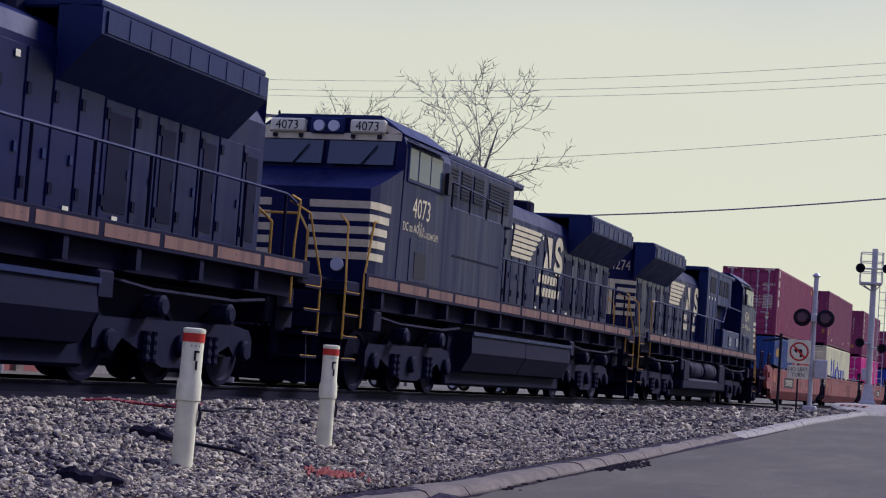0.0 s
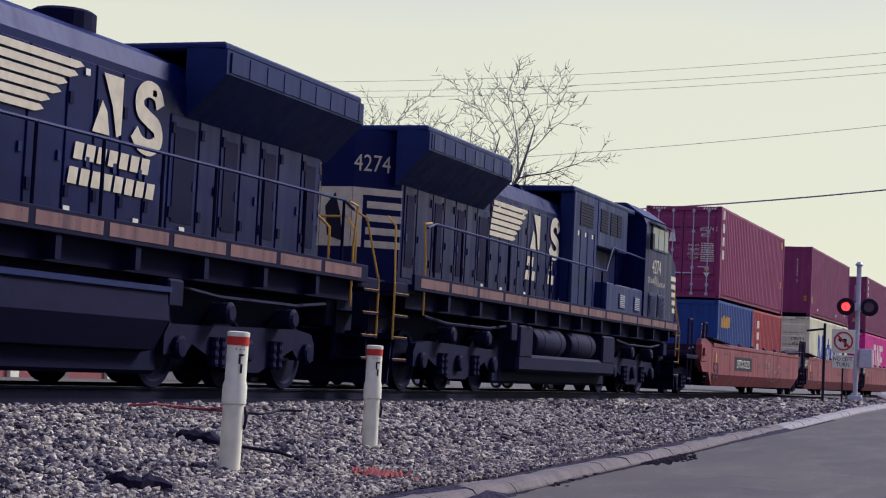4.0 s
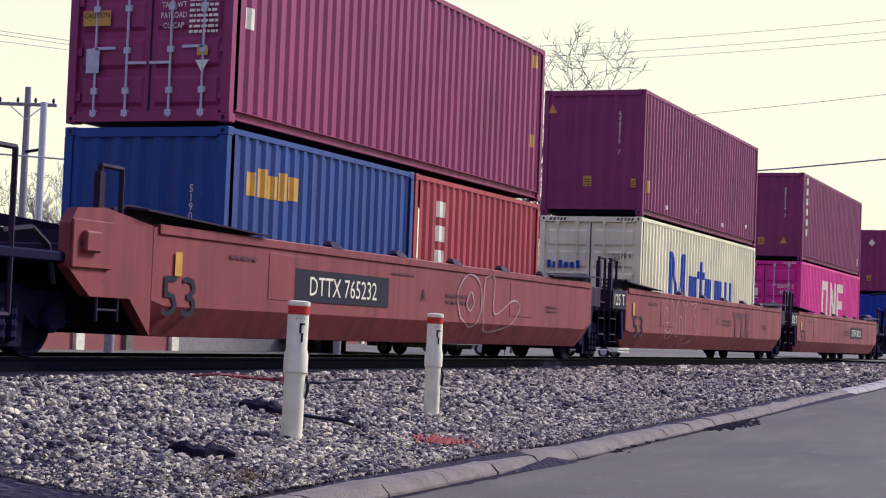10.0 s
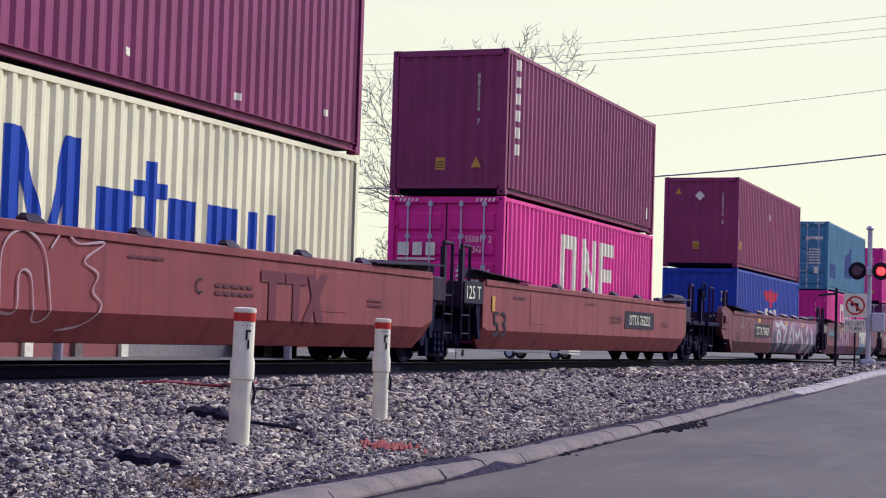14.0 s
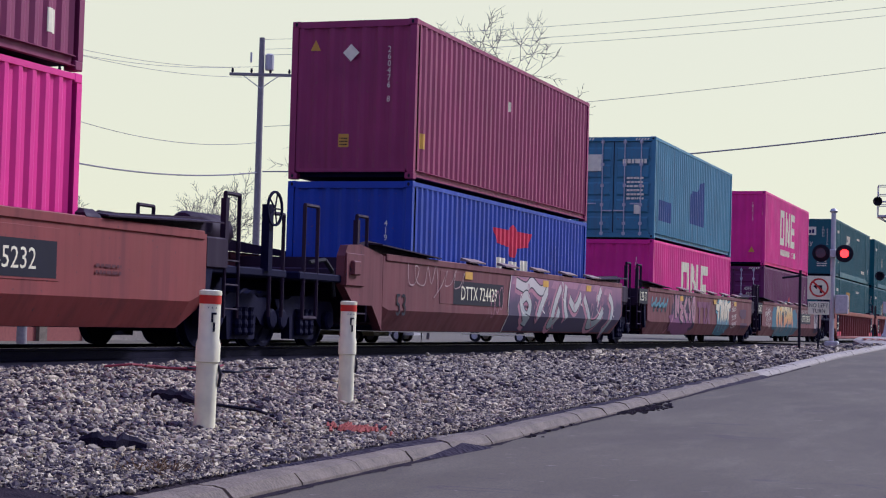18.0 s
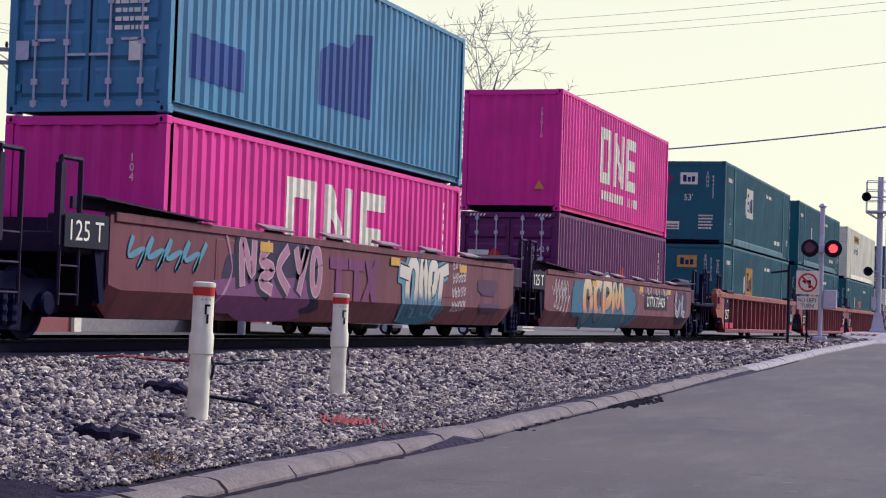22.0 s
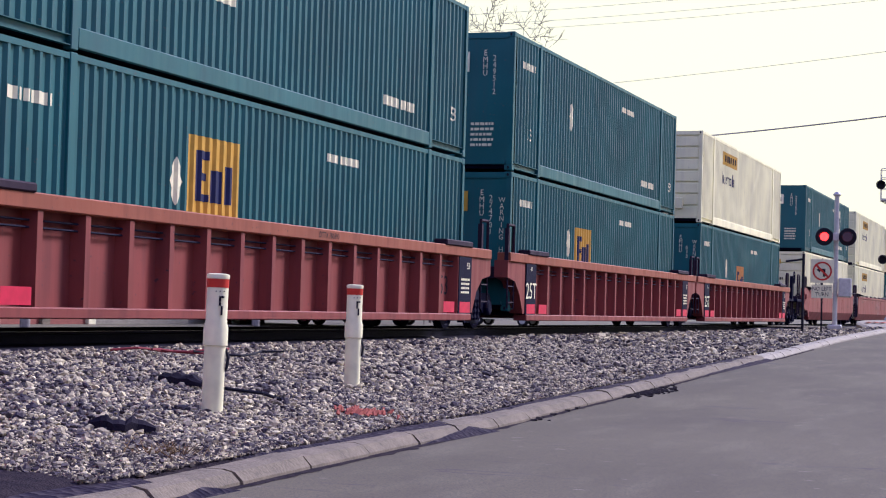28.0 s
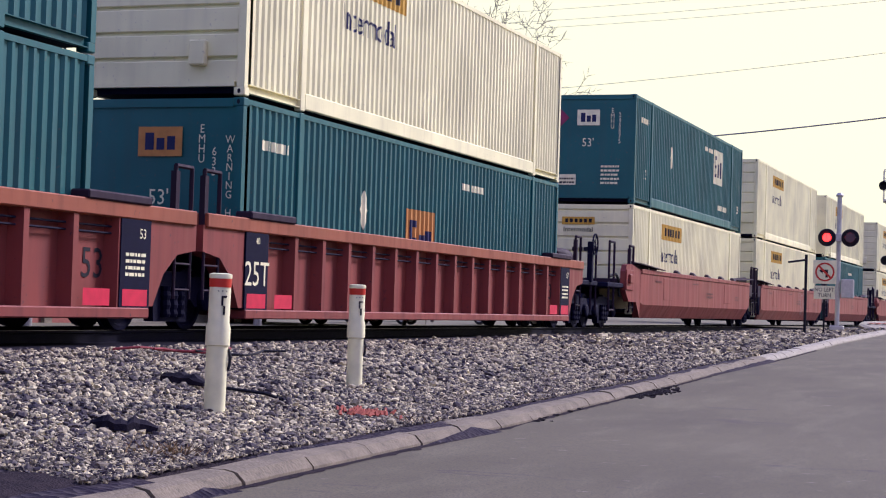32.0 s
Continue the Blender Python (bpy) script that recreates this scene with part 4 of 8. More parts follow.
    if not ribbed:
        for u in (-3.6, -1.3, 1.0, 3.3, 5.5):
            lug = loft([[(1.37, yy, 1.555), (1.53, yy, 1.555), (1.50, yy, 1.60), (1.43, yy, h), (1.37, yy, h)] for yy, h in ((u - 0.17, 1.60), (u - 0.08, 1.655), (u + 0.14, 1.655), (u + 0.17, 1.62))])
            part("lid_lug", lug, "well_dark", root)
            if mat == "well_sooty":
                lid = loft([[(1.36, yy, 1.62), (1.56, yy, 1.585), (1.57, yy, 1.61), (1.37, yy, 1.68)] for yy in (u - 0.48, u + 0.48)])
                part("guide_lid", lid, "lid", root, "pale dusty hinged guide lid")
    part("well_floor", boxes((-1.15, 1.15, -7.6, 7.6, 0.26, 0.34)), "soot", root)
    for sgn in (-1, 1):
        y0, y1 = sorted((sgn * (HALF - 0.35), sgn * (HALF + 0.75)))
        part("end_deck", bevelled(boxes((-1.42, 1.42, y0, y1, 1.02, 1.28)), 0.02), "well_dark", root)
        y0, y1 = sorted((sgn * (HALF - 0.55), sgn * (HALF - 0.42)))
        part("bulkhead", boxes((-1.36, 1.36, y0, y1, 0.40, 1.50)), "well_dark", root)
        y0, y1 = sorted((sgn * (HALF + 0.1), sgn * (HALF + 1.25)))
        part("draft_sill", bevelled(boxes((-0.35, 0.35, y0, y1, 0.72, 1.18)), 0.03), "soot", root)
        y0 = sgn * (HALF + 0.85) - 0.22
        for side in (1, -1):
            grab = pipe([(side * 1.44, y0, 1.1), (side * 1.44, y0, 2.12), (side * 1.44, y0 + 0.44, 2.12), (side * 1.44, y0 + 0.44, 1.1)], 0.032)
            part("handrail", grab, "well_dark", root)
            ladder(root, side * 1.46, y0, 0.42, 1.35)
            plate = boxes((min(side * 1.40, side * 1.48), max(side * 1.40, side * 1.48), y0 - 0.05, y0 + 0.05, 1.1, 2.05))
            part("end_stanchion", plate, "well_dark", root)
        if not ribbed and not (first and sgn < 0):
            for side in (1, -1):
                y0, y1 = sorted((sgn * (HALF + 0.02), sgn * (HALF + 0.62)))
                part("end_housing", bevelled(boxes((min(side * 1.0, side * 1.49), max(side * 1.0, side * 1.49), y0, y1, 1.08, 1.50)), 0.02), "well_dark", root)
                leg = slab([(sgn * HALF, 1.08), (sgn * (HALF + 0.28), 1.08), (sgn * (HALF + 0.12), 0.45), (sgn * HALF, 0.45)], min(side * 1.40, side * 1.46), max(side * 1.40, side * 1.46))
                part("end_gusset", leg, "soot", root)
    if first:
        truck(root, -HALF - 2.3, (-0.89, 0.89), 0.42)
        coupler(root, -HALF - 3.2, -1)
        part("end_platform", bevelled(boxes((-1.45, 1.45, -HALF - 3.3, -HALF + 0.1, 1.02, 1.14), (-0.4, 0.4, -HALF - 3.3, -HALF, 0.7, 1.02)), 0.02), "soot", root)
        for side in (1, -1):
            part("handrail", pipe([(side * 1.42, -HALF - 3.1, 0.45), (side * 1.42, -HALF - 3.1, 2.15), (side * 1.42, -HALF - 2.6, 2.15), (side * 1.42, -HALF - 2.6, 0.45), (side * 1.42, -HALF - 3.1, 0.45)], 0.032), "well_dark", root)
            out = [(-HALF, 1.53), (-HALF - 1.0, 1.66), (-HALF - 1.55, 1.62), (-HALF - 1.68, 1.45), (-HALF - 1.68, 0.98), (-HALF - 1.25, 0.68), (-HALF - 0.45, 0.68), (-HALF, 0.27)]
            part("corner_box", slab(out, min(side * 1.36, side * 1.495), max(side * 1.36, side * 1.495)), body if not ribbed else "well_orange", root)
            part("corner_frame", bevelled(boxes((min(side * 1.49, side * 1.53), max(side * 1.49, side * 1.53), -HALF - 1.66, -HALF - 0.9, 0.98, 1.50)), 0.01), body, root)
            part("brake_box", bevelled(boxes((min(side * 1.50, side * 1.60), max(side * 1.50, side * 1.60), -HALF - 1.5, -HALF - 1.2, 1.15, 1.38)), 0.02), body, root)
            part("brake_hose", pipe([(side * 1.3, -HALF - 2.6, 1.3), (side * 1.38, -HALF - 2.2, 1.36), (side * 1.38, -HALF - 1.9, 1.2), (side * 1.36, -HALF - 1.75, 0.8)], 0.035), "rubber", root)
    if not last:
        truck(root, HALF + 1.3, (-0.89, 0.89), 0.42)
    else:
        truck(root, HALF + 2.0, (-0.89, 0.89), 0.42)
        coupler(root, HALF + 2.6, 1)
        part("end_platform", bevelled(boxes((-1.45, 1.45, HALF - 0.1, HALF + 2.7, 1.02, 1.14), (-0.4, 0.4, HALF, HALF + 2.7, 0.7, 1.02)), 0.02), "soot", root)
        for side in (1, -1):
            part("handrail", pipe([(side * 1.42, HALF + 2.6, 0.45), (side * 1.42, HALF + 2.6, 1.95), (side * 1.42, HALF + 2.15, 1.95), (side * 1.42, HALF + 2.15, 0.45)], 0.03), "well_dark", root)
        tank = turned([(0.10, -0.62), (0.21, -0.58), (0.24, -0.5), (0.24, 0.5), (0.21, 0.58), (0.10, 0.62)], "y", 18, (0.95, HALF + 0.9, 1.62))
        smooth(part("air_reservoir", tank, "well_dark", root, "rusty air reservoir cylinder"))
        part("reservoir_bracket", boxes((0.80, 1.1, HALF + 0.5, HALF + 0.6, 1.1, 1.45), (0.80, 1.1, HALF + 1.2, HALF + 1.3, 1.1, 1.45)), "soot", root)
        ring = loft([[(1.55 + dx, HALF + 2.0 + r * math.cos(a), 2.0 + r * math.sin(a)) for dx, r in ((-0.016, 0.225), (0.016, 0.225), (0.016, 0.257), (-0.016, 0.257))] for a in [k * math.tau / 18 for k in range(19)]])
        wheel = part("brake_wheel", ring, "soot", root, "black handbrake wheel")
        for k in range(5):
            a = k * math.tau / 5
            part("spoke", rod(bmesh.new(), (1.55, HALF + 2.0, 2.0), (1.55, HALF + 2.0 + 0.23 * math.cos(a), 2.0 + 0.23 * math.sin(a)), 0.012), "soot", wheel)
        part("brake_post", boxes((1.38, 1.50, HALF + 1.93, HALF + 2.07, 1.1, 2.06)), "soot", root)
    return root


def car_text(root, text, y, z, h, material="white", x=1.508, squeeze=1.02, name="marking", plate=None):
    if plate:
        part("plate", on_side(shapes(rect(-plate[0] / 2, plate[0] / 2, -plate[1] / 2, plate[1] / 2)), y, z, x, 1, None, 0.003), "black", root, "black number panel")
    part(name, on_side(letters(text, h, False, squeeze), y, z, x, 1, None, 0.007), material, root)


# ---- locomotives ----


def locomotive(number, label, split_tank=False, show_end=True, emblem=True, wing_y=(15.2, 19.85)):
    """A six-axle diesel road locomotive; y = 0 at the nose, the radiators at the far end (about 20.6)."""
    root = thing("locomotive", label, "locomotive", "locomotives at the head of the train")
    P = lambda name, bm, mat="loco", lab="": part(name, bm, mat, root, lab)
    L = 20.4
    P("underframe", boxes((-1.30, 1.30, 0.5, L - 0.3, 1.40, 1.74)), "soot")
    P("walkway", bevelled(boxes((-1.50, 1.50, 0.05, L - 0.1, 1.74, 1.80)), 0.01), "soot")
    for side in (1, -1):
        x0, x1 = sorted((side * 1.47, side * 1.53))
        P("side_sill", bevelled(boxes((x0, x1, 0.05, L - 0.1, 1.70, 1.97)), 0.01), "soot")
        for k in range(13):
            y0 = 0.15 + k * (L - 0.4) / 13
            x0, x1 = sorted((side * 1.525, side * 1.537))
            P("sill_stripe", boxes((x0, x1, y0, y0 + (L - 0.4) / 13 - 0.14, 1.76, 1.92)), "sill")
        for k in range(11):
            y0 = 0.9 + k * 1.75
            x0, x1 = sorted((side * 1.30, side * 1.50))
            P("sill_bracket", boxes((x0, x1, y0, y0 + 0.12, 1.42, 1.70)), "soot")
    # nose and cab
    nose = loft([[(-1.44, 0.20, 1.80), (-1.44, 0.20, 3.40), (1.44, 0.20, 3.40), (1.44, 0.20, 1.80)],
                 [(-1.50, 0.50, 1.80), (-1.50, 0.50, 3.52), (1.50, 0.50, 3.52), (1.50, 0.50, 1.80)],
                 [(-1.51, 1.50, 1.80), (-1.51, 1.50, 3.88), (1.51, 1.50, 3.88), (1.51, 1.50, 1.80)]])
    P("nose", nose)
    P("nose_door", bevelled(boxes((-0.35, 0.35, 0.17, 0.22, 1.95, 3.2)), 0.015), "loco")
    section = [(-1.52, 1.80), (-1.52, 4.30), (-1.40, 4.56), (-0.95, 4.80), (0.95, 4.80), (1.40, 4.56), (1.52, 4.30), (1.52, 1.80)]
    front = [[(x, 1.45 + max(0, (z - 3.6)) * 0.18, z) for x, z in section], [(x, 4.05, z) for x, z in section]]
    P("cab", loft(front))
    roof = loft([[(x, y, z) for x, z in ((-1.46, 4.52), (-0.98, 4.85), (0.98, 4.85), (1.46, 4.52), (1.40, 4.50), (0.95, 4.79), (-0.95, 4.79), (-1.40, 4.50))] for y in (1.62, 4.15)])
    P("cab_roof", roof, "loco_grey")
    # windscreen panes, number boards and lamps
    face = lambda z: 1.45 + 0.18 * (z - 3.6)
    for x0, x1 in ((-1.30, -0.06), (0.06, 1.30)):
        pane = loft([[(x0, face(z) - 0.02, z), (x1, face(z) - 0.02, z), (x1, face(z) + 0.01, z), (x0, face(z) + 0.01, z)] for z in (3.96, 4.38)])
        P("windscreen", pane, "glass", "dark windscreen pane")
    for side in (1, -1):
        x0, x1 = sorted((side * 0.44, side * 1.10))
        board = P("number_board", bevelled(boxes((x0, x1, 1.50, 1.75, 4.52, 4.76)), 0.03), "white", "white lit number board")
        part("number", on_end(letters(number, 0.16), side * 0.77, 4.64, 1.50, 0.008), "black", board)
        P("headlight", turned([(0.10, 1.46), (0.105, 1.54), (0.09, 1.60)], "y", 16, (side * 0.14, 0, 4.63)), "headlight", "round headlight lens")
    P("lamp_housing", soft_box(-0.32, 0.32, 1.52, 1.85, 4.50, 4.78, 0.02), "loco_grey")
    for x in (-0.6, 0.7):
        P("wiper", rod(bmesh.new(), (x, 1.47, 3.94), (x + 0.28, 1.52, 4.30), 0.014), "black")
    for k in range(5):
        z0 = 2.20 + k * 0.215
        e = 0.78 + 0.06 * k
        P("nose_stripe", loft([[(-1.455, 0.19, z), (1.455, 0.19, z), (1.513, 0.50, z), (1.515, e, z), (1.503, e, z), (1.49, 0.50, z), (1.43, 0.21, z), (-1.43, 0.21, z), (-1.49, 0.50, z), (-1.503, e, z), (-1.515, e, z), (-1.513, 0.50, z)] for z in (z0, z0 + 0.125)]), "letter")
    P("brow", loft([[(-1.40, face(z) - 0.03, z), (1.40, face(z) - 0.03, z), (1.40, face(z) + 0.02, z), (-1.40, face(z) + 0.02, z)] for z in (4.40, 4.52)]), "letter", "pale brow over the windscreen")
    for side in (1, -1):
        P("brow_corner", loft([[(side * 0.98, face(4.7) - 0.01, 4.77), (side * 1.40, face(4.5) - 0.01, 4.54), (side * 1.15, face(4.5) - 0.01, 4.52)], [(side * 0.98, face(4.7) + 0.02, 4.77), (side * 1.40, face(4.5) + 0.02, 4.54), (side * 1.15, face(4.5) + 0.02, 4.52)]]), "letter")
    for x in (-1.0, -0.5, 0.5, 1.0):
        P("brow_hook", boxes((x - 0.03, x + 0.03, 1.50, 1.62, 4.42, 4.49)), "black")
    ditch = turned([(0.11, 0.10), (0.12, 0.14), (0.08, 0.20)], "y", 14, (0.95, 0, 2.1))
    P("ditch_light", ditch, "headlight", "round ditch light")
    P("ditch_light", turned([(0.11, 0.10), (0.12, 0.14), (0.08, 0.20)], "y", 14, (-0.95, 0, 2.1)), "headlight", "round ditch light")
    for side in (1, -1):
        win = P("window_frame", bevelled(boxes((min(side * 1.50, side * 1.545), max(side * 1.50, side * 1.545), 1.66, 3.52, 3.70, 4.36)), 0.015), "loco_grey")
        for y0, y1 in ((1.70, 2.12), (2.20, 2.78), (2.84, 3.44)):
            part("pane", boxes((min(side * 1.53, side * 1.552), max(side * 1.53, side * 1.552), y0, y1, 3.76, 4.30)), "glass", win)
        P("sun_visor", loft([[(side * 1.48, 1.7, 4.46), (side * 1.68, 1.7, 4.38), (side * 1.68, 3.6, 4.38), (side * 1.48, 3.6, 4.46)], [(side * 1.48, 1.7, 4.44), (side * 1.68, 1.7, 4.36), (side * 1.68, 3.6, 4.36), (side * 1.48, 3.6, 4.44)]]), "loco_grey")
        P("mirror", boxes((min(side * 1.56, side * 1.64), max(side * 1.56, side * 1.64), 3.60, 3.80, 3.70, 4.1)), "black")
        part("road_number", on_side(letters(number, 0.36, False, 0.95), 2.67 - side * 0.13, 3.30, 1.52, side, None, 0.006), "letter", root)
        part("marking", on_side(letters("DC to AC", 0.15, False, 0.9), 2.67 - side * 0.63, 2.93, 1.52, side, None, 0.006), "letter", root)
        part("marking", on_side(letters("AC44C6M", 0.12, False, 0.9), 2.67 + side * 0.52, 2.86, 1.52, side, None, 0.006), "letter", root)
        coil = strokes([[(-0.2, -0.1), (-0.15, 0.16), (-0.08, -0.12), (-0.02, 0.14), (0.04, -0.12), (0.10, 0.08), (0.15, -0.1), (0.2, -0.02)]], 0.02)
        part("marking", on_side(coil, 2.67 - side * 0.05, 2.92, 1.52, side, None, 0.006), "letter", root)
        if side > 0:
            P("side_door", bevelled(boxes((1.515, 1.532, 2.05, 3.55, 1.98, 2.75)), 0.006))
            P("door_window", boxes((1.53, 1.54, 2.30, 2.92, 2.05, 2.52)), "black")
        for y0 in (1.75, 2.75) if side < 0 else ():
            lou = P("louvre_door", bevelled(boxes((min(side * 1.50, side * 1.54), max(side * 1.50, side * 1.54), y0, y0 + 0.85, 1.98, 2.60)), 0.012), "loco_grey")
            bm = bmesh.new()
            for k in range(15):
                z = 2.05 + k * 0.034
                a = [(side * 1.542, y0 + 0.06, z), (side * 1.542, y0 + 0.79, z), (side * 1.566, y0 + 0.79, z - 0.012), (side * 1.566, y0 + 0.06, z - 0.012)]
                vs = [bm.verts.new(p) for p in a] + [bm.verts.new((p[0], p[1], p[2] + 0.012)) for p in a]
                for f in ((0, 1, 2, 3), (7, 6, 5, 4), (2, 6, 7, 3), (0, 4, 5, 1)):
                    bm.faces.new([vs[i] for i in f])
            part("louvre", bm, "loco_grey", lou)
    # equipment cabinets behind the cab: a flush box on one side, a recess over a low box on the other
    P("cabinet_core", boxes((-0.93, 0.93, 4.05, 8.0, 1.80, 4.40)))
    P("cabinet_box", bevelled(boxes((0.9, 1.50, 4.06, 7.75, 1.80, 3.56)), 0.03), "loco", "smooth full-width equipment box")
    P("box_seam", boxes((1.495, 1.51, 4.5, 7.5, 2.62, 2.66)), "soot")
    P("cabinet_upper", bevelled(boxes((0.9, 1.30, 4.10, 9.0, 3.56, 4.50)), 0.03), "loco")
    P("cabinet_low", bevelled(boxes((-1.48, -0.9, 4.06, 7.6, 1.80, 2.62)), 0.03), "loco_grey", "low equipment box with louvres")
    P("cabinet_tall", bevelled(boxes((-1.24, -0.9, 7.76, 9.80, 1.80, 4.58)), 0.03), "loco_grey", "tall equipment cabinet")
    P("cabinet_high", bevelled(boxes((-1.24, -0.9, 4.9, 7.74, 3.45, 4.58)), 0.03), "loco_grey")
    P("cabinet_roof", bevelled(boxes((-1.24, 1.24, 4.2, 9.9, 4.50, 4.64)), 0.03), "loco_grey")
    for y0 in (4.4, 5.9):
        lou = P("louvre", bevelled(boxes((-1.50, -1.47, y0, y0 + 0.55, 2.05, 2.42)), 0.01), "loco_grey")
        bm = bmesh.new()
        for k in range(7):
            box(bm, -1.515, -1.495, y0 + 0.05, y0 + 0.50, 2.09 + k * 0.045, 2.11 + k * 0.045)
        part("louvre_slat", bm, "galv", lou)
    for side, hw, spans in ((1, 1.30, ((4.4, 5.1), (5.35, 6.0), (6.15, 6.8), (7.2, 8.6))), (-1, 1.24, ((5.55, 5.95), (6.05, 6.6), (6.85, 7.5), (8.2, 9.3)))):
        for y0, y1 in spans:
            grille = P("air_intake", boxes((min(side * (hw - 0.01), side * (hw + 0.012)), max(side * (hw - 0.01), side * (hw + 0.012)), y0, y1, 3.80, 4.36)), "black")
            bm = bmesh.new()
            for k in range(8):
                box(bm, min(side * (hw + 0.01), side * (hw + 0.022)), max(side * (hw + 0.01), side * (hw + 0.022)), y0, y1, 3.83 + k * 0.067, 3.85 + k * 0.067)
            part("grille_slat", bm, "soot", grille)
    for y in (8.0, 8.6, 9.2):
        P("cabinet_seam", boxes((-1.25, -1.235, y, y + 0.02, 1.9, 3.7)), "soot")
        part("placard", on_side(shapes(rect(-0.05, 0.05, -0.05, 0.05)), y + 0.2, 3.62, 1.24, -1, None, 0.006), "white", root)
    P("bracket_rail", pipe([(1.49, 4.2, 4.02), (1.49, 7.7, 3.92)], 0.02), "loco_grey")
    for y in (4.3, 5.4, 6.5, 7.6):
        P("rail_post", rod(bmesh.new(), (1.49, y, 3.50), (1.49, y, 4.0), 0.022), "black")
    # long hood
    hood = [(-0.93, 1.80), (-0.93, 3.95), (-0.80, 4.22), (-0.45, 4.38), (0.45, 4.38), (0.80, 4.22), (0.93, 3.95), (0.93, 1.80)]
    P("hood", prism(hood, 8.0, 19.60))
    for side in (1, -1):
        y, k = 8.25, 0
        while y < 19.2:
            w = 0.62 if k % 5 else 0.80
            door = P("hood_door", bevelled(boxes((min(side * 0.92, side * 0.95), max(side * 0.92, side * 0.95), y, y + w - 0.05, 1.95, 3.55 if y > 14.6 else 3.85)), 0.01))
            for z in (2.2, 3.3):
                part("hinge", boxes((min(side * 0.95, side * 0.97), max(side * 0.95, side * 0.97), y + 0.02, y + 0.10, z, z + 0.14)), "soot", door)
            part("latch", boxes((min(side * 0.95, side * 0.975), max(side * 0.95, side * 0.975), y + w - 0.18, y + w - 0.11, 2.6, 2.72)), "loco_grey", door)
            if y > 13.6 and k % 2 == 0:
                part("screen", boxes((min(side * 0.948, side * 0.962), max(side * 0.948, side * 0.962), y + 0.10, y + w - 0.14, 2.15, 3.40)), "soot", door)
            y += w
            k += 1
        # radiator wing: deep overhang with a sloping underside
        wing = loft([[(side * 0.90, yy, 3.52), (side * 1.50, yy, 4.13), (side * 1.50, yy, 4.45), (side * 0.90, yy, 4.50)] for yy in wing_y])
        P("radiator_wing", wing, "loco_grey")
        P("radiator_face", boxes((min(side * 1.50, side * 1.515), max(side * 1.50, side * 1.515), wing_y[0] + 0.1, wing_y[1] - 0.1, 4.16, 4.42)), "loco_grey")
        for k in range(9):
            P("radiator_rib", boxes((min(side * 1.512, side * 1.525), max(side * 1.512, side * 1.525), wing_y[0] + 0.1 + k * 0.54, wing_y[0] + 0.14 + k * 0.54, 4.16, 4.42)), "loco_grey")
        # painted emblem: a fan of bars with a ragged end, a block with a bite out of it, a bent ribbon, rows of slanted bars
        emb = []
        for k in range(6):
            v = 0.30 - k * 0.125
            e = 0.06 - 0.17 * k + (0.05 if k % 2 else 0.0)
            emb.append([(-2.17 - 0.04 * k, v), (e - 0.13, v), (e + 0.05, v + 0.05), (e - 0.04, v + 0.092), (-2.155 - 0.04 * k, v + 0.092)])
        emb.append([(0.56, 0.36), (1.03, 0.36), (1.03, -0.34), (0.92, -0.38), (0.80, -0.02)])
        emb.append([(0.36, -0.38), (0.76, -0.38), (0.68, -0.10), (0.56, 0.02)])
        shift = 0.0 if split_tank else -0.48
        for p in emb if emblem else ():
            part("emblem_block", on_side(shapes(p), 12.5, 3.42, 0.95, side, None, 0.022), "letter", root, "cream painted emblem block")
        if emblem:
            bend = [(2.44, 0.16), (2.34, 0.32), (2.10, 0.35), (1.93, 0.24), (1.95, 0.07), (2.15, -0.02), (2.38, -0.11), (2.42, -0.28), (2.22, -0.38), (1.98, -0.35), (1.82, -0.22)]
            part("emblem_ribbon", on_side(strokes([[(u + shift, v) for u, v in bend]], 0.21), 12.5, 3.40, 0.95, side, None, 0.022), "letter", root, "cream bent ribbon of the emblem")
            for row, slots in enumerate(((0, 1, 7) if split_tank else range(7), (0, 1, 2, 7, 8) if split_tank else range(8))):
                for k in slots:
                    u, v = 0.18 + k * (0.235 if split_tank else 0.26) - 0.10 * row + (0.0 if split_tank else -0.2), 0.17 - 0.30 * row
                    part("emblem_bar", on_side(shapes([(u, v - 0.10), (u + 0.195, v - 0.10), (u + 0.235, v + 0.10), (u + 0.04, v + 0.10)]), 12.5, 2.60, 0.95, side, None, 0.022), "letter", root)
        for y in (9.0, 9.8, 12.4, 14.0, 15.2):
            part("placard", on_side(shapes(rect(-0.07, 0.07, -0.05, 0.05)), y, 2.05, 0.95, side, None, 0.022), "white", root)
            part("placard", on_side(shapes(rect(-0.05, 0.05, -0.04, 0.04)), y + 0.3, 3.72, 0.95, side, None, 0.022), "white", root)
    P("radiator_deck", bevelled(boxes((-1.46, 1.46, *wing_y, 4.45, 4.56)), 0.03), "loco_grey")
    P("hood_end", loft([[(-0.93, 19.58, 1.80), (0.93, 19.58, 1.80), (0.93, 19.58, 4.46), (-0.93, 19.58, 4.46)], [(-0.30, 20.25, 1.80), (0.30, 20.25, 1.80), (0.30, 20.25, 4.44), (-0.30, 20.25, 4.44)]]))
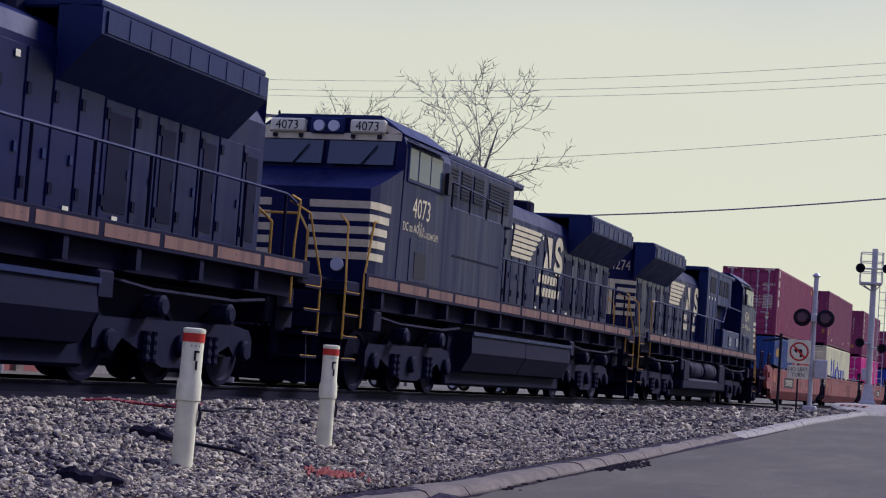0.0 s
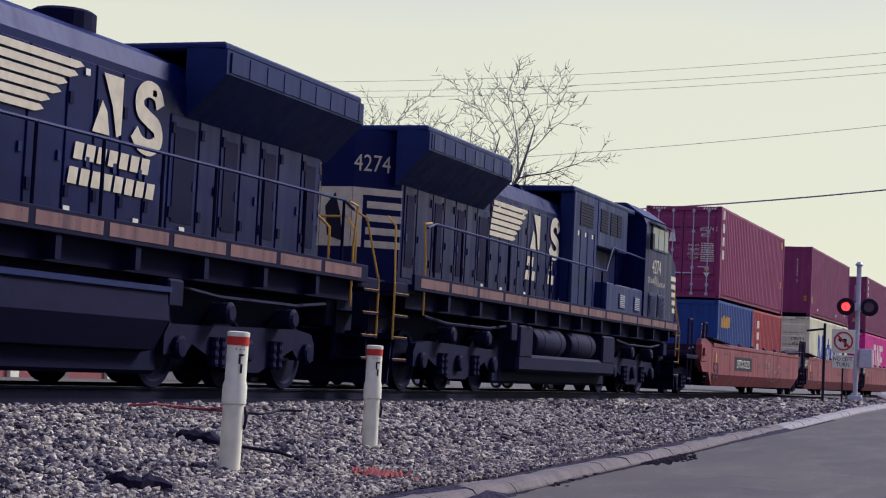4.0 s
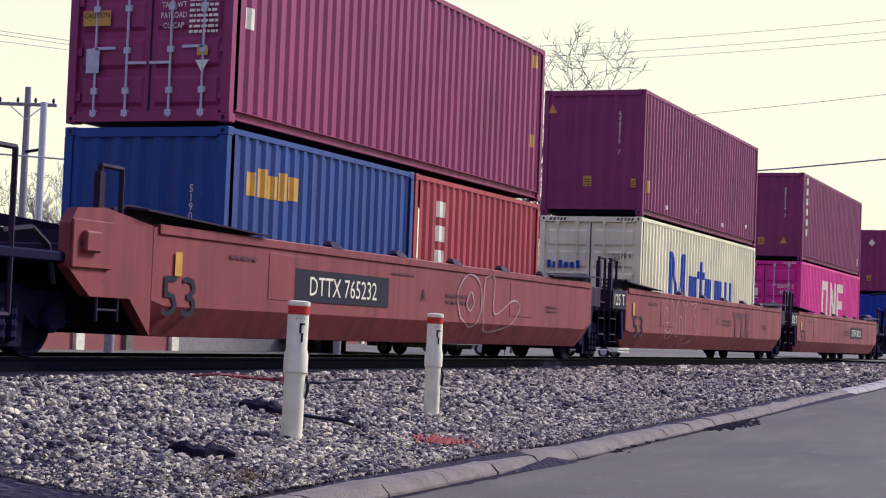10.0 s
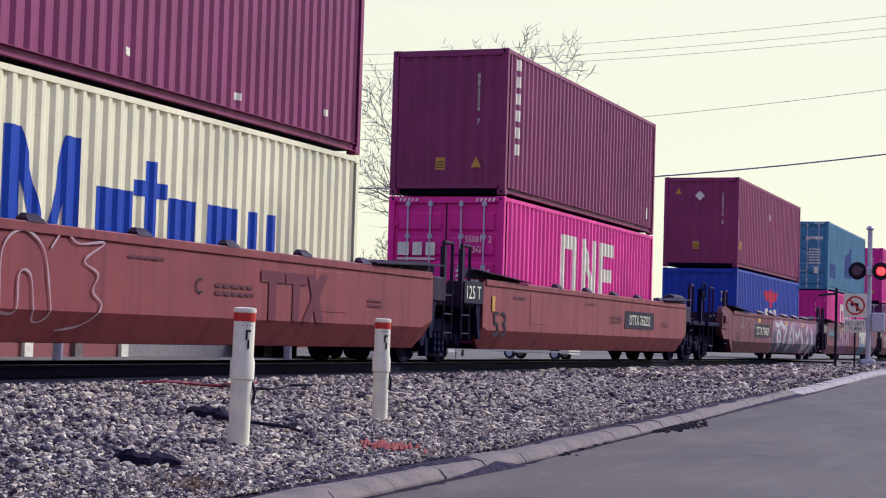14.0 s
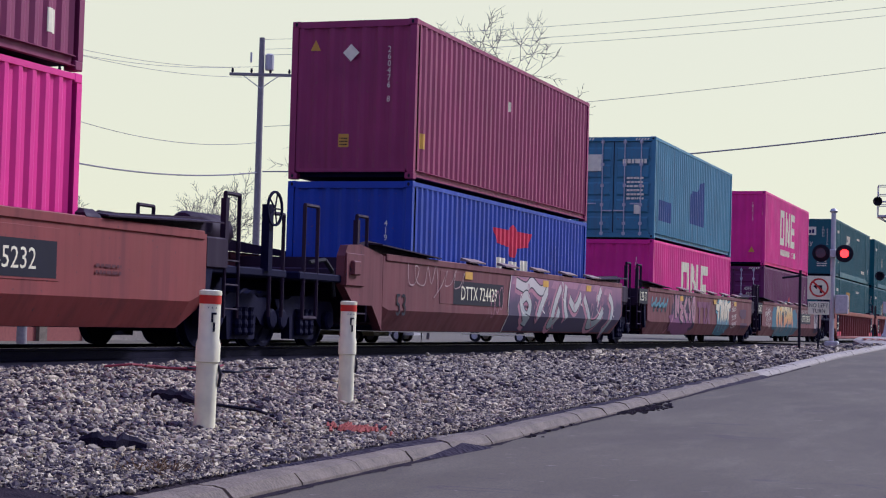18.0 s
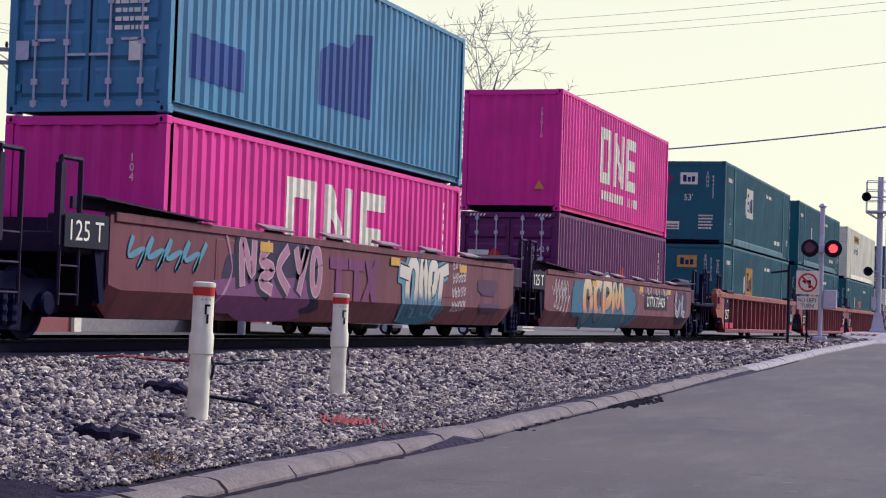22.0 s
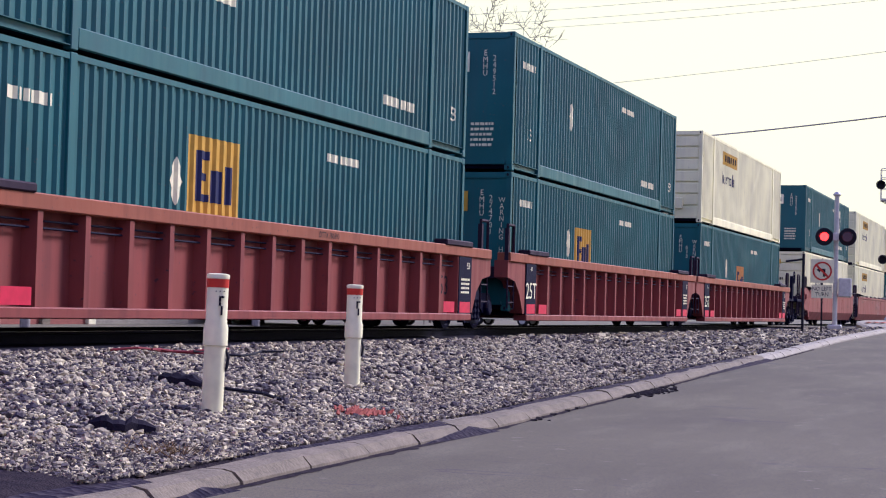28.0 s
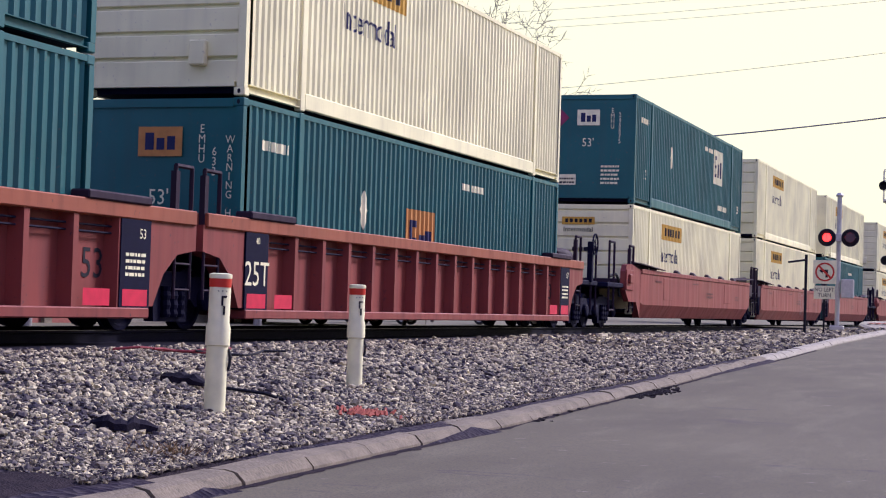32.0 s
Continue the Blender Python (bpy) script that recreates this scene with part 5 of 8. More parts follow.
    if show_end:
        for k in range(5):
            z0 = 2.42 + k * 0.225
            for side in (1, -1):
                if k == 4:
                    P("end_stripe", loft([[(side * 0.94, 19.585, z), (side * 0.30, 20.262, z), (side * 0.31, 20.272, z), (side * 0.95, 19.595, z)] for z in (z0, z0 + 0.12)]), "letter")
                else:
                    f = 0.30 + 0.05 * k
                    P("end_stripe", loft([[(side * 0.94, 19.585, z), (side * (0.94 - 0.64 * (0.75 - 0.1 * f)), 19.585 + 0.677 * (0.75 - 0.1 * f), z), (side * (0.95 - 0.64 * (0.75 - 0.1 * f)), 19.595 + 0.677 * (0.75 - 0.1 * f), z), (side * 0.95, 19.595, z)] for z in (z0, z0 + 0.12)]), "letter")
        P("end_emblem", loft([[(-0.29, 20.252, z), (0.29, 20.252, z), (0.29, 20.262, z), (-0.29, 20.262, z)] for z in (2.42, 3.44)]), "letter", "pale emblem panel on the hood end")
        for side in (1, -1):
            P("end_emblem", loft([[(side * 0.43, 20.126, z), (side * 0.30, 20.262, z), (side * 0.31, 20.270, z), (side * 0.44, 20.134, z)] for z in (2.42, 3.32)]), "letter")
        P("end_emblem_shape", loft([[(-0.16, 20.263, 2.5), (0.14, 20.263, 2.6), (0.20, 20.263, 3.1), (0.02, 20.263, 3.34), (-0.08, 20.263, 3.0)], [(-0.16, 20.268, 2.5), (0.14, 20.268, 2.6), (0.20, 20.268, 3.1), (0.02, 20.268, 3.34), (-0.08, 20.268, 3.0)]]), "black", "plain dark shape on the emblem")
        for side in (1, -1):
            num = letters(number, 0.29, False, 0.85)
            for v in num.verts:
                u = v.co.x
                v.co = Vector((side * 0.53 - u * 0.687, 20.012 + side * u * 0.727, 3.87 + v.co.y)) + Vector((side * 0.727, 0.687, 0)) * 0.012
            P("road_number", num, "letter")
        P("end_headlight", turned([(0.09, 20.24), (0.10, 20.29), (0.07, 20.31)], "y", 14, (0.0, 0, 4.25)), "headlight")
    stack = turned([(0.42, 4.36), (0.42, 4.62), (0.36, 4.66)], "z", 18, (0, 13.6, 0))
    P("exhaust_pipe", stack, "soot")
    horn = bmesh.new()
    for k in range(3):
        rod(horn, (-0.2 + 0.2 * k, 10.4, 4.44), (-0.2 + 0.2 * k, 10.85, 4.46), 0.035, 8, 0.10)
    box(horn, -0.35, 0.35, 10.45, 10.55, 4.38, 4.44)
    P("air_horn", horn, "soot")
    # handrails along the walkway
    for side in (1, -1):
        x = side * 1.49
        rail = pipe([(x, 7.75, 2.86), (x, 19.3, 2.90), (x, 19.7, 2.80)], 0.024)
        P("handrail", rail, "loco_grey")
        for k in range(9):
            y = 8.1 + k * 1.4
            P("handrail_post", rod(bmesh.new(), (x, y, 1.95), (x, y, 2.88), 0.025), "soot")
        if side < 0:
            P("handrail", pipe([(x, 4.0, 3.42), (x, 7.2, 3.46), (x, 7.75, 2.86)], 0.022), "loco_grey")
            for y in (5.2, 6.9):
                P("handrail_post", rod(bmesh.new(), (x, y, 2.6), (x, y, 3.44), 0.022), "soot")
        for y0, s in ((0.0, 1), (20.35, -1)):
            a = pipe([(x, y0 + s * 0.62, 1.30), (x, y0 + s * 0.62, 2.2), (x, y0 + s * 0.50, 2.86), (x, y0 + s * 0.85, 2.90)] if s < 0 else [(x, y0 + 0.02, 1.05), (x, y0 + 0.05, 1.9), (x, y0 + 0.35, 2.85), (x, y0 + 0.62, 2.88)], 0.019)
            P("grab_rail", a, "yellow", "yellow grab rail by the steps")
            b = pipe([(side * 1.44, y0 - s * 0.62, 0.85), (side * 1.44, y0 - s * 0.62, 1.75), (side * 1.30, y0 - s * 0.35, 2.75), (side * 1.05, y0 - s * 0.10, 2.92)], 0.019)
            P("grab_rail", b, "yellow", "yellow grab rail by the steps")
            c = pipe([(side * 0.62, y0 - s * 0.42, 1.80), (side * 0.62, y0 - s * 0.42, 2.6), (side * 0.35, y0 - s * 0.2, 2.9), (0.0, y0 - s * 0.2, 2.9)], 0.022)
            P("end_rail", c, "yellow")
            for k in range(4):
                z = 0.50 + k * 0.36
                x0, x1 = sorted((side * 0.98, side * 1.46))
                step = P("step", boxes((x0, x1, y0 - s * 0.62 if s > 0 else y0 - s * 0.0, y0 if s > 0 else y0 + 0.62, z, z + 0.035)), "soot")
                part("step_edge", boxes((x1 - 0.02 if side > 0 else x0, x1 if side > 0 else x0 + 0.02, min(y0 - s * 0.62, y0), max(y0 - s * 0.62, y0), z + 0.035, z + 0.045)), "yellow", step)
            x0, x1 = sorted((side * 0.92, side * 1.0))
            P("step_side", boxes((x0, x1, min(y0 - s * 0.62, y0), max(y0 - s * 0.62, y0), 0.45, 1.85)), "soot")
    for y0, s in ((0.0, -1), (20.35, 1)):
        ya, yb = sorted((y0 - s * 0.3, y0 + s * 0.62))
        P("end_platform", bevelled(boxes((-1.45, 1.45, ya, yb, 1.62, 1.80), (-0.95, 0.95, ya, yb, 1.0, 1.62)), 0.02), "soot")
        P("snow_plough", loft([[(-1.35, y0 + s * 0.55, 0.12), (1.35, y0 + s * 0.55, 0.12), (1.35, y0 + s * 0.42, 0.95), (-1.35, y0 + s * 0.42, 0.95)], [(-1.35, y0 + s * 0.51, 0.12), (1.35, y0 + s * 0.51, 0.12), (1.35, y0 + s * 0.38, 0.95), (-1.35, y0 + s * 0.38, 0.95)]]), "soot")
        coupler(root, y0 + s * 0.5, s)
        P("hose_set", pipe([(0.5, y0 + s * 0.66, 1.5), (0.55, y0 + s * 0.85, 1.1), (0.30, y0 + s * 0.95, 0.9), (0.15, y0 + s * 0.85, 1.3), (-0.3, y0 + s * 0.66, 1.55)], 0.03), "rubber")
    # fuel tank, reservoirs and trucks
    if split_tank:
        P("fuel_tank", bevelled(boxes((-1.38, 1.38, 6.2, 13.9, 0.42, 0.78)), 0.06), "iron")
        for y0, y1 in ((6.3, 7.4), (13.0, 13.9)):
            P("tank_box", bevelled(boxes((-1.40, 1.40, y0, y1, 0.70, 1.36)), 0.04), "iron")
        for side in (1, -1):
            for y0, y1 in ((8.0, 10.1), (10.5, 12.7)):
                tank = turned([(0.12, y0), (0.27, y0 + 0.06), (0.31, y0 + 0.16), (0.31, y1 - 0.16), (0.27, y1 - 0.06), (0.12, y1)], "y", 20, (side * 1.12, 0, 1.06))
                smooth(P("air_reservoir", tank, "iron", "black cylindrical air reservoir"))
                for yy in (y0 + 0.5, y1 - 0.5):
                    P("reservoir_band", turned([(0.318, yy - 0.03), (0.318, yy + 0.03)], "y", 20, (side * 1.12, 0, 1.06)), "soot")
    else:
        sec = [(-1.40, 1.26), (-1.42, 0.85), (-1.22, 0.48), (-0.9, 0.42), (0.9, 0.42), (1.22, 0.48), (1.42, 0.85), (1.40, 1.26)]
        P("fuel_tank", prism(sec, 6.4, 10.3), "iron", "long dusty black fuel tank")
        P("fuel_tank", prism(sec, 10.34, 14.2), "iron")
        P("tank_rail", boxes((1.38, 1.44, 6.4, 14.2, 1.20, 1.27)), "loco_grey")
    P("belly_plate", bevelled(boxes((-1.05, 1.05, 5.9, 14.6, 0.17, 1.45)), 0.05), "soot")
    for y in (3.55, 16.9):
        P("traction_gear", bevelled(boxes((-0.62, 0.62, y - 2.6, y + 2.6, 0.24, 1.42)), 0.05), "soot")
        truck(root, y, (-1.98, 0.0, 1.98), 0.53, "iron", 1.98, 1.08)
        for side in (1, -1):
            for u in (-1.0, 1.0):
                cyl = turned([(0.06, side * 1.12), (0.15, side * 1.14), (0.15, side * 1.40), (0.10, side * 1.44)], "x", 14, (0, y + u, 1.02))
                P("brake_cylinder", cyl, "iron")
            P("sand_box", bevelled(boxes((min(side * 1.1, side * 1.42), max(side * 1.1, side * 1.42), y - 2.75, y - 2.35, 1.02, 1.38)), 0.03), "iron")
            P("equipment_pipe", pipe([(side * 1.3, y - 2.3, 1.3), (side * 1.32, y - 1.2, 1.22), (side * 1.32, y + 1.2, 1.22), (side * 1.3, y + 2.3, 1.3)], 0.03), "iron")
    return root

# ---- the train, from head to tail ----
lead = locomotive("4067", "black road locomotive with dusty radiator overhang and handrails", show_end=False, emblem=False, wing_y=(13.6, 18.35))
couple(lead, 4.7)
second = locomotive("4073", "black road locomotive with cream nose stripes and white road number")
couple(second, 27.35)
third = locomotive("4274", "black road locomotive running backwards with cream end stripes and split tank", split_tank=True)
couple(third, 70.0, turned_round=True)

UNITS = (("A", 83.4, 0), ("B", 102.83, 0), ("C", 122.35, 0), ("D", 145.7, 0), ("E", 165.55, 0), ("F", 184.9, 0), ("G", 207.85, 1), ("H", 228.2, 1), ("I", 247.6, 1), ("J", 271.5, 0), ("K", 290.9, 0), ("L", 310.4, 0), ("M", 334.0, 0), ("N", 353.4, 0))
CARS = {}
for i, (key, y, ribbed) in enumerate(UNITS):
    first, last = i % 3 == 0, i % 3 == 2
    lab = "rust-red ribbed well car with an orange top chord" if ribbed else ("rust-red well car with sprayed graffiti on its side" if key in "DEF" else "faded rust-red smooth-sided well car carrying stacked containers")
    CARS[key] = couple(well_car(lab, bool(ribbed), first, last, mat="well_sooty" if key in "DEF" else "well"), y)

FLOOR = 0.36


def vertical_code(root, x, z, text, h=0.10, material="white"):
    end_decal(root, "code", letters(text, h, True, 0.9), material, x, z)


def caution(root, x, z, w=0.2, h=0.24):
    end_decal(root, "warning_label", shapes(rect(-w / 2, w / 2, -h / 2, h / 2)), "yellow", x, z, 0, "yellow warning label")
    end_decal(root, "label_text", bars(w * 0.8, h * 0.7, 3, 0.4, 3), "black", x, z, 0.003)


def ring_logo(h):
    """Three plain blocks: a hollow box, a slanted block and three bars."""
    t = h * 0.20
    w = h * 0.78
    out = [rect(-1.55 * h, -1.55 * h + t, -h / 2, h / 2), rect(-1.55 * h + w - t, -1.55 * h + w, -h / 2, h / 2), rect(-1.55 * h + t, -1.55 * h + w - t, h / 2 - t, h / 2), rect(-1.55 * h + t, -1.55 * h + w - t, -h / 2, -h / 2 + t)]
    a = -0.50 * h
    out += [rect(a, a + t, -h / 2, h / 2), [(a + t, h / 2), (a + t, h * 0.14), (a + w - t, -h / 2), (a + w - t, -h * 0.14)], rect(a + w - t, a + w, -h / 2, h / 2)]
    b = 0.50 * h
    out += [rect(b, b + t, -h / 2, h / 2), rect(b + t, b + w, h / 2 - t, h / 2), rect(b + t, b + w * 0.92, -t / 2, t / 2), rect(b + t, b + w, -h / 2, -h / 2 + t)]
    return shapes(*out)


def pillar_logo(h):
    """Plain tall and low blue blocks in a row."""
    out = []
    for u, w, v in ((-1.95, 0.16, 1.0), (-1.35, 0.16, 1.0), (-1.0, 0.42, 0.74), (-0.42, 0.14, 0.95), (-0.10, 0.34, 0.74), (0.40, 0.44, 0.74), (1.02, 0.14, 0.74), (1.34, 0.14, 0.74)):
        out.append(rect(u * h, (u + w) * h, -h / 2, -h / 2 + v * h))
    out.append([(-1.79 * h, h / 2), (-1.79 * h, h * 0.2), (-1.52 * h, -h / 2), (-1.52 * h, -h * 0.1)])
    out.append([(-1.35 * h, h / 2), (-1.52 * h, -h * 0.1), (-1.52 * h, -h / 2), (-1.35 * h, h * 0.1)])
    out.append(rect(-0.55 * h, -0.42 * h, 0.22 * h, 0.32 * h))
    out.append(rect(-0.28 * h, -0.15 * h, 0.22 * h, 0.32 * h))
    return shapes(*out)


# A: blue and red short boxes below, maroon box with doors above
c, d, hx = container("dull blue twenty-foot container with yellow emblem", "navy_box", 6.06, 2.591, doors=False)
couple(c, 77.07, FLOOR)
decal(c, "emblem", shapes(*[rect(-0.75 + k * 0.32, -0.50 + k * 0.32, -0.19, 0.19 if k % 2 else 0.12) for k in range(4)], rect(0.5, 0.8, -0.16, 0.16)), "yellow", 1.3, 1.95, d, hx, "yellow block emblem")
vertical_code(c, 0.72, 1.5, "519026", 0.10)
c, d, hx = container("red twenty-foot container with white side code", "rust_red", 6.06, 2.591, doors=False)
couple(c, 83.20, FLOOR)
decal(c, "emblem", shapes(*[rect(-0.17, 0.17, 0.62 - k * 0.40, 0.88 - k * 0.40) for k in range(5)]), "white", 1.15, 1.35, d, hx)
c, d, hx = container("maroon forty-foot container with galvanised door bars", "maroon")
couple(c, 77.07, 3.0)
end_decal(c, "emblem", shapes(rect(-0.36, -0.22, -0.18, 0.22), rect(-0.14, 0.10, -0.18, 0.10), [(0.18, -0.18), (0.40, -0.18), (0.36, 0.10), (0.22, 0.10)]), "white", -0.62, 1.95, 0.02, "white block emblem")
end_decal(c, "code", letters("602274 3", 0.13, False, 0.8), "white", 0.82, 2.18, 0.02)
end_decal(c, "code", letters("45G1", 0.13, False, 0.8), "white", 0.72, 1.98, 0.02)
for k, w in enumerate(("MAX WT", "TARE WT", "PAYLOAD", "CU CAP")):
    end_decal(c, "weight_text", letters(w, 0.075, False, 0.8), "white", 0.36, 1.66 - k * 0.135, 0.02)
end_decal(c, "weight_text", bars(0.42, 0.62, 9, 0.5, 5), "white", 0.80, 1.46, 0.02)
end_decal(c, "caution_label", shapes(rect(-0.21, 0.21, -0.10, 0.10)), "yellow", -0.80, 1.38, 0.02, "yellow caution label")
end_decal(c, "caution_text", letters("CAUTION", 0.075, False, 0.8), "black", -0.80, 1.42, 0.026)
end_decal(c, "plate", shapes(rect(-0.10, 0.10, -0.16, 0.16)), "galv", -0.84, 0.82, 0.02)
end_decal(c, "warning_label", shapes(rect(-0.08, 0.08, -0.06, 0.06)), "yellow", 0.80, 0.92, 0.02)
end_decal(c, "triangle_label", shapes([(-0.1, 0.08), (0.1, 0.08), (0, -0.08)]), "white", 0.80, 0.72, 0.02)
decal(c, "emblem", shapes(*[rect(-0.12, 0.12, 0.62 - k * 0.42, 0.90 - k * 0.42) for k in range(4)]), "white", 0.52, 1.9, d, hx)
for y, z in ((11.6, 1.1), (11.7, 2.6)):
    decal(c, "warning_label", shapes(rect(-0.12, 0.12, -0.12, 0.12)), "yellow", y, z, d, hx)

# B: cream box with doors below, plum box above
c, d, hx = container("cream forty-foot container with bold blue emblem", "cream")
couple(c, 96.4, FLOOR)
decal(c, "emblem", pillar_logo(1.95), "blue_letter", 6.45, 1.28, d, hx, "bold blue block emblem")
end_decal(c, "emblem", shapes(*[rect(-0.42 + k * 0.14, -0.33 + k * 0.14, -0.09, 0.09 if k in (0, 2, 5) else 0.05) for k in range(6)]), "blue_letter", -0.60, 1.78, 0.02)
end_decal(c, "code", letters("270579 9", 0.13, False, 0.8), "black", 0.72, 1.98, 0.02)
end_decal(c, "code", letters("45G1", 0.13, False, 0.8), "black", 0.66, 1.78, 0.02)
end_decal(c, "weight_text", bars(0.75, 0.45, 5, 0.5, 6), "black", 0.60, 1.28, 0.02)
end_decal(c, "round_mark", shapes([(0.07 * math.cos(k * 0.5236), 0.07 * math.sin(k * 0.5236)) for k in range(12)]), "navy_letter", -0.72, 1.32, 0.02)
c, d, hx = container("plum forty-foot container with yellow labels", "maroon_b", doors=False)
couple(c, 96.4, FLOOR + 2.925)
vertical_code(c, 0.62, 1.9, "648575 7", 0.11)
caution(c, -0.12, 0.78)
caution(c, 0.98, 0.74, 0.12, 0.2)
end_decal(c, "triangle_label", shapes([(-0.12, -0.09), (0.12, -0.09), (0, 0.12)]), "yellow", -1.02, 2.45)
decal(c, "warning_label", shapes(rect(-0.12, 0.12, -0.14, 0.14)), "yellow", 0.55, 0.70, d, hx)
for k in range(4):
    decal(c, "paint_patch", shapes(rect(-0.08, 0.08, -0.05, 0.05)), "white", 2.2 + 2.9 * k, 0.35 + 0.15 * (k % 2), d, hx)

# C: pink box with doors below, plum box above
c, d, hx = container("magenta forty-foot container with white block emblem and doors", "pink")
couple(c, 115.8, FLOOR)
decal(c, "emblem", ring_logo(1.52), "white", 6.38, 1.66, d, hx, "white block emblem")
end_decal(c, "emblem", shapes(rect(-0.38, -0.14, -0.13, 0.13), rect(-0.06, 0.14, -0.13, 0.13), rect(0.22, 0.42, -0.13, 0.13), rect(-0.38, 0.42, -0.22, -0.18)), "white", -0.62, 1.85, 0.02)
end_decal(c, "code", letters("550817 2", 0.13, False, 0.8), "white", 0.70, 2.05, 0.02)
end_decal(c, "code", letters("45G1", 0.13, False, 0.8), "white", 0.66, 1.85, 0.02)
end_decal(c, "weight_text", bars(0.7, 0.5, 5, 0.5, 8), "white", 0.60, 1.25, 0.02)
c, d, hx = container("plum forty-foot container with white side code", "maroon_b", doors=False)
couple(c, 115.8, FLOOR + 2.925)
vertical_code(c, 0.62, 1.9, "886224 7", 0.11)
caution(c, -0.15, 0.62)
end_decal(c, "triangle_label", shapes([(-0.11, -0.1), (0.11, -0.1), (0, 0.12)]), "yellow", 0.60, 0.64)
decal(c, "emblem", shapes(*[rect(-0.13, 0.13, 0.70 - k * 0.34, 0.92 - k * 0.34) for k in range(6)]), "white", 0.75, 1.85, d, hx)
decal(c, "placard", shapes(rect(-0.1, 0.1, -0.14, 0.14)), "white", 11.5, 0.5, d, hx)

M["crimson"] = plain("crimson_paint", (0.58, 0.020, 0.060), 0.5)
# D: deep blue box below, plum box above
c, d, hx = container("deep blue forty-foot container with red and white emblem", "blue", height=2.591, doors=False)
couple(c, 139.3, FLOOR)
decal(c, "emblem", shapes([(-1.35, 0.20), (-0.25, 0.20), (-0.10, 0.32), (0.10, 0.32), (0.25, 0.20), (1.35, 0.20), (1.15, -0.10), (0.30, -0.16), (0.15, -0.36), (-0.15, -0.36), (-0.30, -0.16), (-1.15, -0.10)]), "crimson", 6.2, 1.85, d, hx, "red winged emblem")
decal(c, "emblem", shapes(rect(-1.05, -0.45, -0.6, 0.5), rect(-0.25, 0.35, -0.6, 0.45), rect(0.55, 1.05, -0.6, 0.5)), "white", 6.2, 0.95, d, hx, "white block emblem")
vertical_code(c, 0.72, 1.7, "419", 0.11)
c, d, hx = container("plum forty-foot container with a white diamond label", "maroon", doors=False)
couple(c, 139.3, FLOOR + 2.625)
vertical_code(c, 0.70, 1.9, "260476 8", 0.11)
caution(c, -0.15, 0.70)
end_decal(c, "diamond_label", shapes([(0, -0.16), (0.16, 0), (0, 0.16), (-0.16, 0)]), "white", -0.05, 2.3)
end_decal(c, "triangle_label", shapes([(-0.1, -0.1), (0.1, -0.1), (0, 0.1)]), "yellow", -0.75, 2.45)
decal(c, "warning_label", shapes(rect(-0.12, 0.12, -0.14, 0.14)), "yellow", 0.5, 0.72, d, hx)
decal(c, "placard", shapes(rect(-0.1, 0.1, -0.1, 0.1)), "white", 5.7, 2.0, d, hx)

# E: pink box below, teal box with doors above
c, d, hx = container("magenta forty-foot container with large white block emblem", "pink", height=2.591, doors=False)
couple(c, 158.95, FLOOR)
decal(c, "emblem", ring_logo(1.48), "white", 6.2, 1.38, d, hx, "white block emblem")
decal(c, "code_text", shapes(*[rect(-0.05, 0.05, 0.8 - k * 0.2, 0.93 - k * 0.2) for k in range(8)]), "white", 11.3, 1.3, d, hx)
vertical_code(c, 0.72, 1.9, "104", 0.11)
c, d, hx = container("teal forty-foot container with dark painted-out patches", "teal")
couple(c, 158.95, FLOOR + 2.62)
decal(c, "patch", shapes([(-1.0, -0.72), (1.25, -0.72), (1.25, 0.72), (0.5, 0.62), (0.3, 0.35), (-0.55, 0.32), (-1.0, 0.1)]), "navy_box", 6.0, 1.45, d, hx, "dark painted-out patch")
decal(c, "patch", shapes(rect(-0.85, 0.85, -0.30, 0.30)), "navy_box", 1.5, 0.85, d, hx, "dark painted-out patch")
end_decal(c, "paint_patch", shapes(rect(-0.2, 0.2, -0.24, 0.24)), "white", -0.55, 2.15, 0.02)
end_decal(c, "paint_patch", shapes(rect(-0.1, 0.1, -0.13, 0.13)), "galv", -1.0, 0.85, 0.02)
end_decal(c, "paint_patch", shapes(rect(-0.1, 0.1, -0.13, 0.13)), "white", 0.72, 0.82, 0.02)
end_decal(c, "code", bars(0.7, 0.14, 1, 0.9, 9), "white", 0.62, 2.2, 0.02)
end_decal(c, "weight_text", bars(0.5, 0.7, 6, 0.5, 10), "white", 0.65, 1.45, 0.02)

# F: dark plum box with doors below, pink box above
c, d, hx = container("dark plum forty-foot container with white door code", "plum_dark", height=2.591)
couple(c, 178.5, FLOOR)
end_decal(c, "code", letters("409542 9", 0.13, False, 0.8), "white", 0.72, 1.72, 0.02)
end_decal(c, "code", letters("42G1", 0.13, False, 0.8), "white", 0.66, 1.52, 0.02)
end_decal(c, "placard", shapes(rect(-0.26, 0.26, -0.06, 0.06)), "white", -0.75, 1.62, 0.02)
end_decal(c, "diamond_label", shapes([(0, -0.16), (0.16, 0), (0, 0.16), (-0.16, 0)]), "red", -0.35, 1.58, 0.022)
decal(c, "diamond_label", shapes([(0, -0.22), (0.2, 0), (0, 0.22), (-0.2, 0)]), "red", 6.7, 1.35, d, hx, "red hazard diamond")
decal(c, "code_text", shapes(*[rect(-0.05, 0.05, 0.7 - k * 0.18, 0.82 - k * 0.18) for k in range(8)]), "white", 11.2, 1.3, d, hx)
c, d, hx = container("magenta forty-foot container with white emblem and wording", "pink", doors=False)
couple(c, 178.5, FLOOR + 2.62)
decal(c, "emblem", ring_logo(1.42), "white", 6.05, 1.72, d, hx, "white block emblem")
